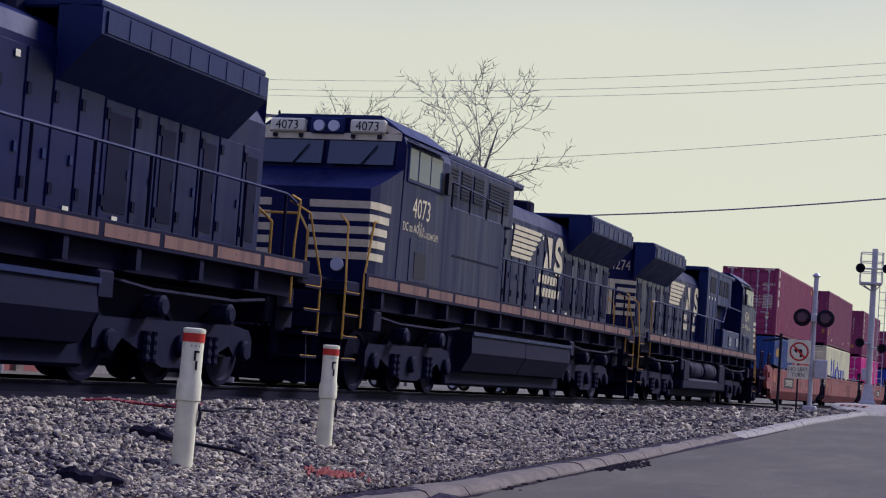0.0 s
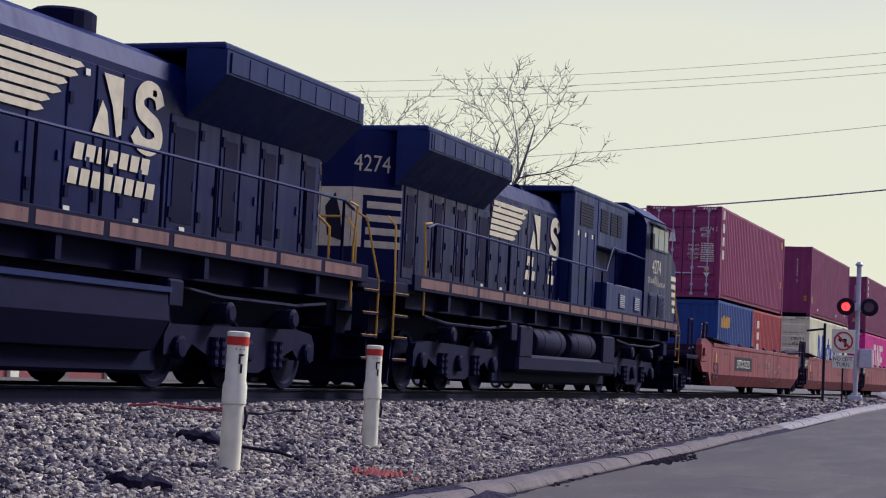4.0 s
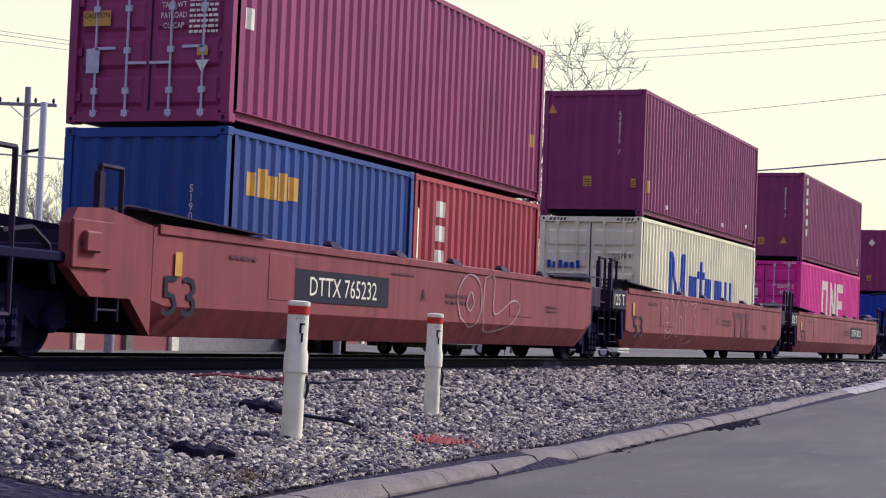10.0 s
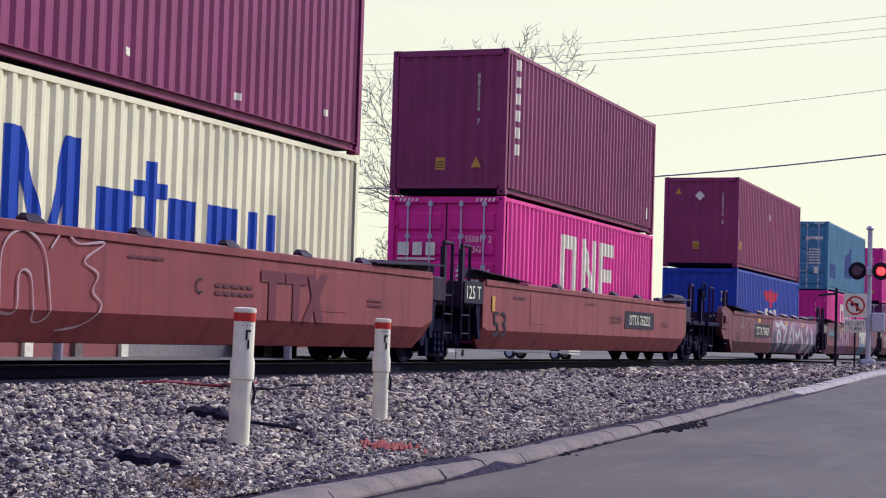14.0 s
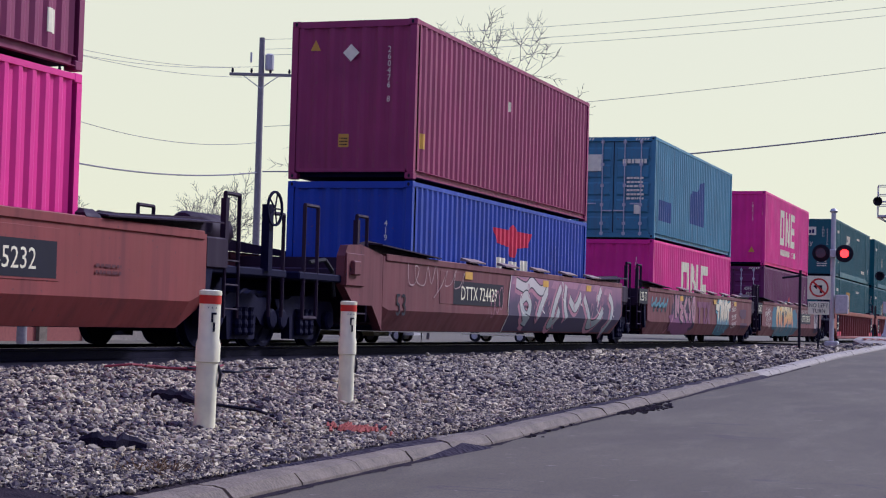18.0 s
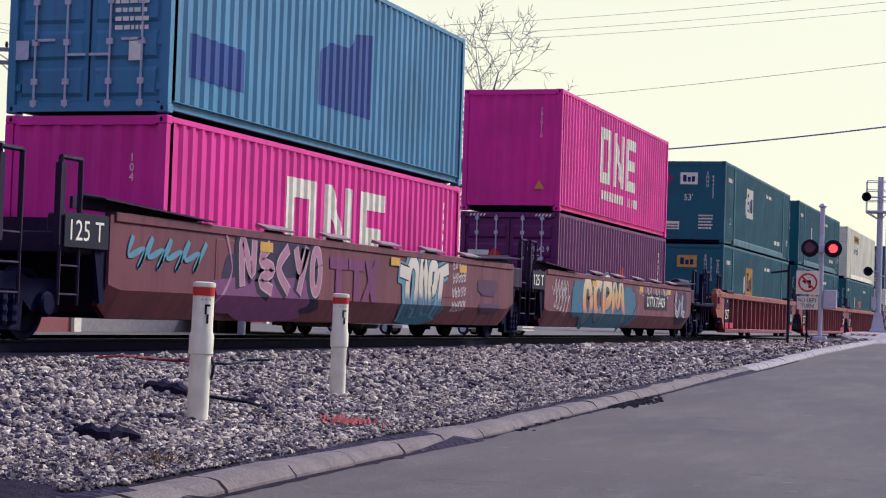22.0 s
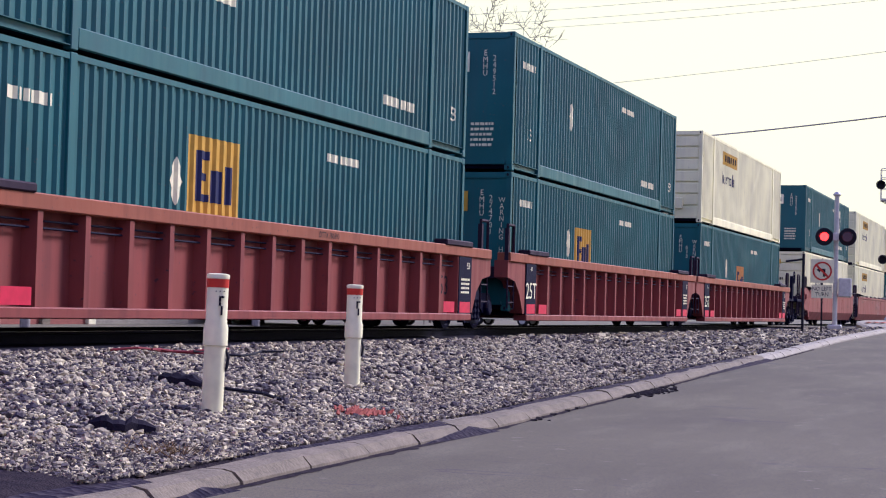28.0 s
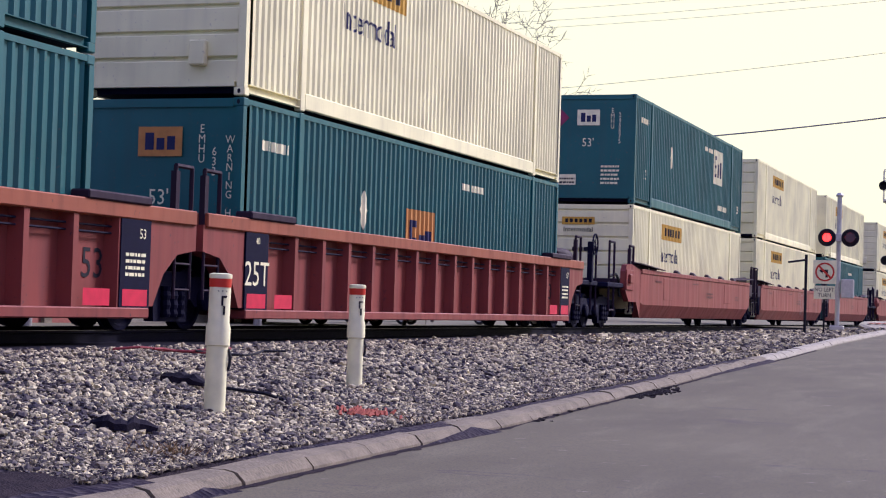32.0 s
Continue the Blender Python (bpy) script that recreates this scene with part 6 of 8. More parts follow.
decal(c, "emblem", shapes(*[rect(-2.0 + k * 0.28, -1.78 + k * 0.28, -0.12, 0.12) for k in range(9)], *[rect(0.9 + k * 0.25, 1.08 + k * 0.25, -0.12, 0.12) for k in range(5)]), "white", 6.1, 0.70, d, hx)
vertical_code(c, 0.72, 2.1, "1010110", 0.09)
end_decal(c, "triangle_label", shapes([(-0.12, -0.1), (0.12, -0.1), (0, 0.12)]), "yellow", 0.70, 0.62)


def emblem53(root, y, z, d, hx, ground="white", s=1.0):
    decal(root, "emblem_panel", shapes(rect(-0.75 * s, 0.75 * s, -0.55 * s, 0.55 * s)), ground, y, z, d, hx, "square emblem panel")
    bm = shapes(rect(-0.55 * s, -0.42 * s, -0.32 * s, 0.36 * s), rect(-0.42 * s, -0.20 * s, 0.24 * s, 0.36 * s), rect(-0.42 * s, -0.25 * s, -0.04 * s, 0.06 * s), rect(-0.42 * s, -0.20 * s, -0.32 * s, -0.22 * s), rect(-0.10 * s, 0.20 * s, -0.32 * s, 0.12 * s), rect(0.28 * s, 0.55 * s, -0.32 * s, 0.20 * s))
    for one in pieces(bm):
        part("emblem_mark", on_side(one, y, z, hx - 0.006, 1, d, 0.010), "navy_letter", root)


def end_emblem53(root, x, z, ground="white", w=0.55, h=0.38):
    end_decal(root, "emblem_panel", shapes(rect(-w / 2, w / 2, -h / 2, h / 2)), ground, x, z, 0, "emblem panel")
    end_decal(root, "emblem_mark", shapes(rect(-w * 0.34, -w * 0.14, -h * 0.28, h * 0.30), rect(-w * 0.08, w * 0.10, -h * 0.28, h * 0.12), rect(w * 0.16, w * 0.34, -h * 0.28, h * 0.18)), "navy_letter", x, z, 0.004)


def green53(y, z, number, side_emblem=(7.0, 1.85, "white"), warn=False, end="white", label="dark green fifty-three-foot container with emblem panel"):
    c, d, hx = container(label, "green", 16.15, 2.896, 2.59, doors=False, posts=1.98, pitch=0.215)
    couple(c, y, z)
    if side_emblem:
        emblem53(c, side_emblem[0], side_emblem[1], d, hx, side_emblem[2])
    end_emblem53(c, 0.0, 2.28, end, 0.62 if end == "white" else 0.70, 0.42)
    end_decal(c, "marking", letters("53'", 0.22, False, 0.9), "white", 0.0, 1.62 if not warn else 1.5)
    vertical_code(c, 0.86, 2.0, number, 0.12)
    vertical_code(c, 0.66, 2.25, "EMHU", 0.12)
    if warn:
        vertical_code(c, 1.10, 1.6, "WARNING HIGH", 0.11)
    else:
        end_decal(c, "weight_panel", shapes(rect(-0.24, 0.24, -0.14, 0.14)), "white", -0.55, 0.62)
        end_decal(c, "weight_text", bars(0.42, 0.2, 2, 0.5, 4), "black", -0.55, 0.62, 0.003)
        end_decal(c, "weight_text", bars(0.5, 0.55, 5, 0.5, 12), "white", 0.62, 0.78)
    end_decal(c, "diamond_plate", shapes([(0, -0.22), (0.22, 0), (0, 0.22), (-0.22, 0)]), "maroon_b", -0.75, 2.28 if not warn else 0.9)
    decal(c, "marking", letters("53", 0.26, False, 0.8), "white", 1.25, 0.85, d, hx)
    decal(c, "marking", letters("53", 0.26, False, 0.8), "white", 15.4, 0.75, d, hx)
    decal(c, "marking", bars(1.3, 0.14, 1, 0.9, 21), "white", 10.2, 2.35, d, hx)
    decal(c, "marking", bars(0.9, 0.16, 1, 0.9, 22), "white", 1.1, 2.3, d, hx)
    decal(c, "marking", bars(1.4, 0.18, 1, 0.9, 23), "white", 12.6, 0.62, d, hx)
    decal(c, "diamond_plate", shapes([(0, -0.32), (0.2, 0), (0, 0.32), (-0.2, 0)]), "white", 4.6, 1.6, d, hx)
    return c


def white53(y, z, label="white fifty-three-foot container with yellow emblem panel", panelled=True):
    c, d, hx = container(label, "white_box", 16.15, 2.896, 2.59, doors=False, posts=1.98, pitch=0.20, panelled=panelled)
    couple(c, y, z)
    decal(c, "emblem_panel", shapes(rect(-1.35, 1.35, -0.22, 0.22)), "yellow", 4.9, 2.35, d, hx, "yellow emblem panel")
    for k in range(6):
        part("emblem_mark", on_side(shapes(rect(-1.0 + k * 0.36, -0.78 + k * 0.36, -0.10, 0.12)), 4.9, 2.35, hx - 0.006, 1, d, 0.010), "black", c)
    decal(c, "marking", letters("Intermodal", 0.42, False, 0.9), "navy_letter", 4.65, 1.70, d, hx)
    end_decal(c, "emblem_panel", shapes(rect(-0.45, 0.45, -0.10, 0.10)), "yellow", -0.2, 2.45, 0.01)
    end_decal(c, "emblem_mark", shapes(*[rect(-0.36 + k * 0.13, -0.28 + k * 0.13, -0.05, 0.05) for k in range(6)]), "black", -0.2, 2.45, 0.014)
    end_decal(c, "marking", letters("Intermodal", 0.13, False, 1.0), "black", -0.2, 2.22, 0.01)
    end_decal(c, "code", bars(0.7, 0.12, 1, 0.9, 31), "black", 0.0, 1.7, 0.01)
    part("vent_box", soft_box(0.45, 0.70, -0.10, 0.03, 0.42, 0.78, 0.02), "white_box", c)
    return c


HC = 2.925
green53(200.14, FLOOR, "274558", (5.7, 1.70, "yellow"), True, "yellow", "dark green fifty-three-foot container with yellow emblem panel")
green53(200.14, FLOOR + HC, "644552", (5.4, 1.75, "white"))
green53(219.3, FLOOR, "274701", (5.95, 1.45, "yellow"), True, "yellow", "dark green fifty-three-foot container with yellow emblem panel")
green53(219.3, FLOOR + HC, "249512", None)
green53(239.46, FLOOR, "633", (7.3, 1.20, "orange"), True, "orange", "dark green fifty-three-foot container with faded orange emblem panel")
white53(239.46, FLOOR + HC)
white53(262.9, FLOOR)
green53(262.9, FLOOR + HC, "245675", (11.7, 1.9, "white"))
white53(282.4, FLOOR)
white53(282.4, FLOOR + HC)
green53(301.9, FLOOR, "250318", None)
white53(301.9, FLOOR + HC, "white fifty-three-foot container with plain corrugated sides", False)
white53(325.5, FLOOR)
white53(325.5, FLOOR + HC)
green53(345.0, FLOOR, "261177", None)
white53(345.0, FLOOR + HC)

# lettering on the cars
car_text(CARS["A"], "DTTX 765232", -3.3, 1.0, 0.26, plate=(3.1, 0.44))
car_text(CARS["A"], "53", -7.85, 0.74, 0.48, "black", squeeze=1.3)
car_text(CARS["A"], "A", -0.4, 1.02, 0.2, "black")
car_text(CARS["B"], "125 T", -9.0, 1.29, 0.24, plate=(1.0, 0.40))
car_text(CARS["B"], "53", -7.5, 0.74, 0.48, "black", squeeze=1.3)
car_text(CARS["B"], "C", 0.1, 1.02, 0.2, "black")
car_text(CARS["C"], "B", 1.35, 1.02, 0.2, "black")
car_text(CARS["C"], "DTTX 765232", 3.3, 1.02, 0.24, plate=(2.9, 0.42))
car_text(CARS["C"], "125 T", -9.0, 1.29, 0.24, plate=(1.0, 0.40))
car_text(CARS["C"], "53", -7.5, 0.74, 0.48, "black", squeeze=1.3)
car_text(CARS["D"], "DTTX 724429", -3.3, 1.0, 0.26, plate=(3.1, 0.44))
car_text(CARS["D"], "53", -7.6, 0.72, 0.38, "black", squeeze=1.0)
car_text(CARS["E"], "125 T", -9.0, 1.29, 0.24, plate=(1.0, 0.40))
car_text(CARS["F"], "125 T", -9.0, 1.29, 0.24, plate=(1.0, 0.40))
car_text(CARS["F"], "DTTX 724429", 3.3, 1.02, 0.28, plate=(3.0, 0.44))
for key in "GHI":
    car_text(CARS[key], "25T", -8.0, 0.80, 0.34, x=1.515)
    car_text(CARS[key], "40", -8.0, 1.26, 0.09, x=1.515)
    car_text(CARS[key], "53", 7.3, 0.82, 0.36, "black", x=1.32)
    car_text(CARS[key], "53", 8.15, 1.20, 0.12, x=1.515)
    tagged(part("notice", on_side(bars(0.5, 0.32, 4, 0.5, 40), 8.0, 0.84, 1.515, 1, None, 0.006), "white", CARS[key]), kind="stuff")
    for y in (-8.0, -7.1, 7.1, 8.0):
        part("red_panel", on_side(shapes(rect(-0.30, 0.30, -0.10, 0.10)), y, 0.42, 1.515, 1, None, 0.004), "crimson", CARS[key])
car_text(CARS["G"], "DTTX 786890", 1.4, 1.465, 0.09, "black", x=1.53)

M["faded_red"] = plain("faded_dark_red_stencil", (0.125, 0.026, 0.034), 0.6)
M["stencil"] = plain("faint_dark_stencil", (0.095, 0.030, 0.034), 0.6)
for key, u in (("B", 2.7),):
    for one in (rect(u - 0.85, u - 0.11, 1.14, 1.30), rect(u - 0.60, u - 0.37, 0.62, 1.14), rect(u - 0.07, u + 0.63, 1.14, 1.30), rect(u + 0.17, u + 0.39, 0.62, 1.14), [(u + 0.50, 0.62), (u + 0.75, 0.62), (u + 1.37, 1.32), (u + 1.11, 1.32)], [(u + 0.97, 0.62), (u + 1.25, 0.62), (u + 0.91, 1.30), (u + 0.65, 1.30)]):
        part("emblem_block", on_side(shapes(one), 0, 0, 1.51, 1, None, 0.004 + (0.002 if one[0][0] > u + 0.9 else 0)), "faded_red", CARS[key], "faded dark red emblem block")
for key in "ABCJKLM":
    for u, v, w, h, rows, seed in ((1.1, 1.02, 1.1, 0.20, 2, 61), (-6.3, 1.30, 0.7, 0.10, 1, 62), (5.9, 0.98, 0.6, 0.16, 2, 63), (-1.2, 1.32, 0.9, 0.07, 1, 64)):
        tagged(part("stencil_text", on_side(bars(w, h, rows, 0.5, seed), u, v, 1.51, 1, None, 0.006), "stencil", CARS[key], "small faint stencilled text"), kind="stuff")


def scrawl(root, y, z, w, h, seed, material, width=0.05, n=5):
    """A sprayed tag of loose looping strokes."""
    rng = random.Random(seed)
    curves = []
    for k in range(n):
        u0 = -w / 2 + w * k / n
        s = w / n
        curves.append([(u0 + s * rng.uniform(0, 0.3), -h / 2 * rng.uniform(0.5, 1)), (u0 + s * rng.uniform(0.0, 0.4), h / 2 * rng.uniform(0.5, 1)), (u0 + s * rng.uniform(0.5, 1.0), h / 2 * rng.uniform(0.6, 1)), (u0 + s * rng.uniform(0.5, 1.1), -h / 4 * rng.uniform(-0.5, 1)), (u0 + s * rng.uniform(0.3, 0.9), -h / 2 * rng.uniform(0.4, 1)), (u0 + s * rng.uniform(0.8, 1.3), -h / 2 * rng.uniform(0.2, 0.9))])
    for k, one in enumerate(curves):
        part("graffiti_stroke", on_side(strokes([one], width), y, z, 1.51, 1, None, 0.007 + 0.002 * (seed % 4) + 0.0007 * k), material, root)


def fat(root, curves, width, fill, lift=0.0055, edge="spray_black", rim="spray_white"):
    """Fat sprayed letters: each a broad ribbon with a pale rim and a dark shade behind it."""
    for k, one in enumerate(curves):
        at = lift + 0.0004 * k
        if edge:
            part("graffiti_shade", on_side(strokes([[(u - 0.07, v - 0.02) for u, v in one]], width + 0.17), 0, 0, 1.51, 1, None, lift - 0.0006 + 0.00005 * k), edge, root)
        part("graffiti_outline", on_side(strokes([one], width + 0.055), 0, 0, 1.51, 1, None, at), rim, root)
        part("graffiti_fill", on_side(strokes([one], width), 0, 0, 1.51, 1, None, at + 0.0002), fill, root)


def oval(u, v, ru, rv, turn=0.0):
    return [(u + ru * math.cos(a) - turn * rv * math.sin(a), v + rv * math.sin(a)) for a in [0.3 + k * math.tau / 9 for k in range(10)]]


def cloud(root, u0, u1, v0, v1, material, seed, lift=0.003, top_flat=False):
    """A sprayed patch with a soft, bulging outline."""
    rng = random.Random(seed)
    pts = []
    n = 44
    f1, f2, f3 = (rng.uniform(0, 6) for _ in range(3))
    for k in range(n):
        a = k * math.tau / n
        c, s = math.cos(a), math.sin(a)
        q = 0.86 + 0.09 * math.sin(3 * a + f1) + 0.06 * math.sin(7 * a + f2) + 0.03 * math.sin(13 * a + f3)
        pts.append(((u0 + u1) / 2 + (u1 - u0) / 2 * math.copysign(abs(c) ** 0.62, c) * q, (v0 + v1) / 2 + (v1 - v0) / 2 * math.copysign(abs(s) ** 0.55, s) * min(1.0, q + 0.08)))
    part("graffiti_patch", on_side(shapes(pts), 0, 0, 1.51, 1, None, lift), material, root)


def fading(name, stops):
    """Spray paint that fades from colour to colour up the car side."""
    m, n, l, b = node_mat(name, 0.6)
    co = n.new("ShaderNodeTexCoord")
    sep = n.new("ShaderNodeSeparateXYZ")
    l.new(co.outputs["Object"], sep.inputs[0])
    puff = noise_node(n, l, 2.6, 3.0)
    k = n.new("ShaderNodeMath")
    k.operation = "MULTIPLY_ADD"
    k.inputs[1].default_value = 0.5
    l.new(puff.outputs["Fac"], k.inputs[0])
    l.new(sep.outputs["Z"], k.inputs[2])
    half = n.new("ShaderNodeMath")
    half.operation = "MULTIPLY"
    half.inputs[1].default_value = 0.5
    l.new(k.outputs[0], half.inputs[0])
    l.new(ramp_node(n, l, half.outputs[0], stops).outputs[0], b.inputs["Base Color"])
    return m


M["spray_white"] = plain("spray_white", (0.60, 0.56, 0.47), 0.6)
M["spray_tan"] = plain("spray_tan", (0.42, 0.30, 0.27), 0.6)
M["spray_pink"] = plain("spray_pink", (0.36, 0.17, 0.20), 0.6)
M["spray_grey"] = plain("spray_grey", (0.24, 0.19, 0.19), 0.6)
M["spray_black"] = plain("spray_black", (0.016, 0.012, 0.026), 0.6)
M["spray_teal"] = plain("spray_teal", (0.045, 0.13, 0.165), 0.6)
M["spray_mint"] = plain("spray_mint", (0.10, 0.25, 0.27), 0.6)
M["spray_blue"] = plain("spray_blue", (0.075, 0.032, 0.060), 0.6)
M["spray_plum"] = plain("spray_plum", (0.17, 0.055, 0.12), 0.6)
M["spray_dusk"] = plain("spray_dusk", (0.030, 0.018, 0.045), 0.6)
M["fade_gold"] = fading("gold_to_teal_spray", [(0.30, (0.035, 0.095, 0.13)), (0.44, (0.10, 0.12, 0.12)), (0.52, (0.50, 0.19, 0.05)), (0.70, (0.50, 0.33, 0.10)), (0.86, (0.55, 0.48, 0.27))])
M["fade_cream"] = fading("cream_to_teal_spray", [(0.30, (0.025, 0.07, 0.12)), (0.46, (0.07, 0.14, 0.17)), (0.54, (0.50, 0.44, 0.27)), (0.86, (0.60, 0.55, 0.38))])
M["spray_mauve"] = plain("spray_mauve", (0.34, 0.17, 0.21), 0.6)
M["fade_dusk"] = fading("indigo_to_mauve_spray", [(0.36, (0.022, 0.012, 0.044)), (0.58, (0.040, 0.020, 0.060)), (0.68, (0.16, 0.065, 0.12)), (0.9, (0.24, 0.11, 0.15))])
M["fade_ash"] = fading("ash_spray", [(0.35, (0.22, 0.27, 0.25)), (0.60, (0.40, 0.40, 0.33)), (0.9, (0.52, 0.46, 0.40))])

for k, one in enumerate((
        [(1.2, 0.70), (1.05, 1.10), (1.5, 1.42), (2.05, 1.30), (2.15, 0.85), (1.75, 0.55), (1.2, 0.70)], [(1.45, 0.95), (1.65, 1.15), (1.8, 0.95), (1.6, 0.82), (1.45, 0.95)],
        [(2.3, 1.40), (2.25, 0.70), (2.6, 0.48), (3.6, 0.62), (4.1, 0.95), (3.7, 1.05), (2.8, 0.80), (2.75, 1.42), (2.3, 1.40)])):
    part("graffiti_stroke", on_side(strokes([one], 0.035), 0, 0, 1.51, 1, None, 0.007 + 0.001 * k), "spray_tan", CARS["A"])
for k, one in enumerate((
        [(-5.35, 0.95), (-5.20, 1.36), (-4.85, 1.48), (-4.50, 1.28), (-4.45, 0.85), (-4.70, 0.54), (-5.10, 0.55), (-5.35, 0.95)],
        [(-5.15, 1.20), (-5.02, 1.24), (-5.08, 1.08)], [(-5.10, 0.86), (-4.85, 0.90)], [(-5.12, 0.70), (-4.92, 0.64), (-4.75, 0.74)],
        [(-4.22, 0.58), (-4.20, 1.25), (-3.85, 1.46), (-3.45, 1.30), (-3.30, 0.85), (-3.28, 0.55), (-3.55, 0.52), (-3.66, 0.98), (-3.88, 1.00), (-3.92, 0.60), (-4.22, 0.58)],
        [(-3.30, 1.30), (-3.05, 1.50), (-2.75, 1.38), (-2.20, 1.42), (-2.62, 1.20), (-2.32, 1.06), (-2.42, 0.86), (-2.22, 0.70), (-2.50, 0.48), (-3.00, 0.40)])):
    part("graffiti_stroke", on_side(strokes([one], 0.032), 0, 0, 1.51, 1, None, 0.007 + 0.001 * k), "spray_tan", CARS["B"])
# D: dusky background, a plum band above it, ash-coloured swirls
D = CARS["D"]
part("graffiti_ground", on_side(shapes([(-1.30, 0.30), (7.6, 0.30), (8.05, 0.55), (8.32, 0.80), (8.32, 1.50), (-1.24, 1.50), (-1.40, 0.9)]), 0, 0, 1.51, 1, None, 0.003), "fade_dusk", D, "sprayed ground fading from indigo to mauve")
for k, (u, v, w) in enumerate(((-0.7, 1.34, 0.5), (0.9, 1.36, 0.7), (2.2, 1.33, 0.45), (3.3, 1.38, 0.8), (4.7, 1.35, 0.6), (5.9, 1.36, 0.5), (6.9, 1.30, 0.45))):
    part("graffiti_patch", on_side(shapes([(u - w, v - 0.07), (u + w * 0.8, v - 0.10), (u + w, v + 0.05), (u - w * 0.5, v + 0.10)]), 0, 0, 1.51, 1, None, 0.0042 + 0.0002 * k), "spray_mauve", D)
part("graffiti_stroke", on_side(strokes([[(-1.30, 0.26), (-1.42, 0.8), (-1.22, 1.50)]], 0.05), 0, 0, 1.51, 1, None, 0.007), "spray_white", D)
fat(D, [[(-0.9, 1.30), (-0.2, 1.22), (0.25, 1.34), (0.9, 1.18), (1.5, 1.28)], [(-0.55, 0.95), (-0.35, 0.70), (-0.05, 0.62), (0.15, 0.85), (-0.1, 1.05), (-0.4, 0.98)], [(-0.2, 0.55), (0.15, 0.50)],
        [(1.45, 1.20), (1.0, 0.85), (0.75, 0.60)], [(2.55, 1.30), (2.15, 0.95), (1.85, 0.55), (2.1, 0.48), (2.45, 0.80)], [(3.0, 1.35), (2.9, 0.95), (3.1, 0.60)],
        [(3.3, 1.05), (3.8, 0.85), (4.3, 1.15)], [(4.6, 1.12), (5.0, 0.75), (5.3, 0.48), (5.9, 0.55), (6.4, 0.85)], [(6.2, 1.35), (5.9, 1.05)], [(7.0, 1.20), (7.35, 0.95), (7.1, 0.45), (6.9, 0.30)]],
    0.20, "fade_ash", 0.0060, "spray_pink", "spray_black")
rng = random.Random(61)
for k in range(16):
    u = -0.6 + k * 0.53
    v = rng.uniform(0.5, 1.35)
    w = rng.uniform(0.15, 0.4)
    part("graffiti_stroke", on_side(strokes([[(u, v), (u + 0.25 * w, v + w * 0.5), (u + 0.6 * w, v + 0.1 * w), (u + 0.2 * w, v - 0.5 * w), (u + 1.1 * w, v - 0.9 * w)]], 0.035), 0, 0, 1.51, 1, None, 0.0104 + 0.0001 * k), "spray_pink" if k % 3 else "spray_white", D)
for u in (-2.45, -2.15, -1.9):
    part("graffiti_stroke", on_side(strokes([oval(u, 0.8 + 0.3 * (u + 2.4), 0.12, 0.22)], 0.03), 0, 0, 1.51, 1, None, 0.007), "spray_pink", D)
wave = [(-7.3, 1.48), (-7.25, 1.12), (-6.95, 1.10), (-6.75, 1.36), (-6.95, 1.40), (-6.85, 1.14), (-6.45, 1.10), (-6.3, 1.42), (-6.1, 1.12), (-5.85, 1.45), (-5.75, 1.02), (-5.95, 0.88), (-5.55, 1.10), (-5.25, 1.38), (-5.35, 1.12), (-5.0, 1.16), (-4.75, 1.42), (-4.85, 1.10), (-4.5, 1.12), (-4.25, 1.38), (-4.4, 1.05)]
part("graffiti_stroke", on_side(strokes([wave], 0.022), 0, 0, 1.51, 1, None, 0.007), "spray_tan", D)
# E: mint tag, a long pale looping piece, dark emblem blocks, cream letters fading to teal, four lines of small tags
E = CARS["E"]
for k in range(4):
    part("graffiti_stroke", on_side(strokes([[(-7.9 + k * 0.5, 1.30), (-8.0 + k * 0.5, 1.05), (-7.6 + k * 0.5, 1.15), (-7.75 + k * 0.5, 0.9), (-7.4 + k * 0.5, 1.3)]], 0.09), 0, 0, 1.51, 1, None, 0.004 + 0.0002 * k), "spray_mint", E)
cloud(E, -5.5, -1.7, 0.30, 1.50, "spray_dusk", 53, 0.003)
cloud(E, -5.75, -1.95, 0.26, 0.95, "spray_plum", 54, 0.0042)
fat(E, [[(-4.75, 0.75), (-4.8, 1.40), (-4.45, 0.95), (-4.4, 1.42)], [(-3.85, 1.38), (-4.15, 1.15), (-3.75, 1.02), (-4.15, 0.85), (-3.75, 0.72)], [(-3.2, 1.36), (-3.55, 1.05), (-3.15, 0.72)], [(-2.95, 1.38), (-2.75, 1.05), (-2.5, 1.38), (-2.8, 0.70)], oval(-2.15, 1.05, 0.16, 0.32)],
    0.13, "spray_pink", 0.0055, "spray_black", "spray_tan")
part("graffiti_stroke", on_side(strokes([[(-5.3, 1.45), (-5.1, 0.95), (-5.5, 0.5), (-5.75, 0.3)]], 0.06), 0, 0, 1.51, 1, None, 0.006), "spray_pink", E)
for one in (rect(-1.60, -0.86, 1.12, 1.30), rect(-1.35, -1.12, 0.62, 1.12), rect(-0.82, -0.12, 1.12, 1.30), rect(-0.58, -0.36, 0.62, 1.12), [(-0.25, 0.62), (0.0, 0.62), (0.62, 1.32), (0.36, 1.32)], [(0.22, 0.62), (0.50, 0.62), (0.16, 1.30), (-0.10, 1.30)]):
    part("emblem_block", on_side(shapes(one), 0, 0, 1.51, 1, None, 0.004 + (0.002 if one[0][0] > 0.1 else 0)), "plum_dark", E, "dark painted emblem block")
cloud(E, 1.55, 4.05, 0.26, 0.70, "spray_teal", 55, 0.004)
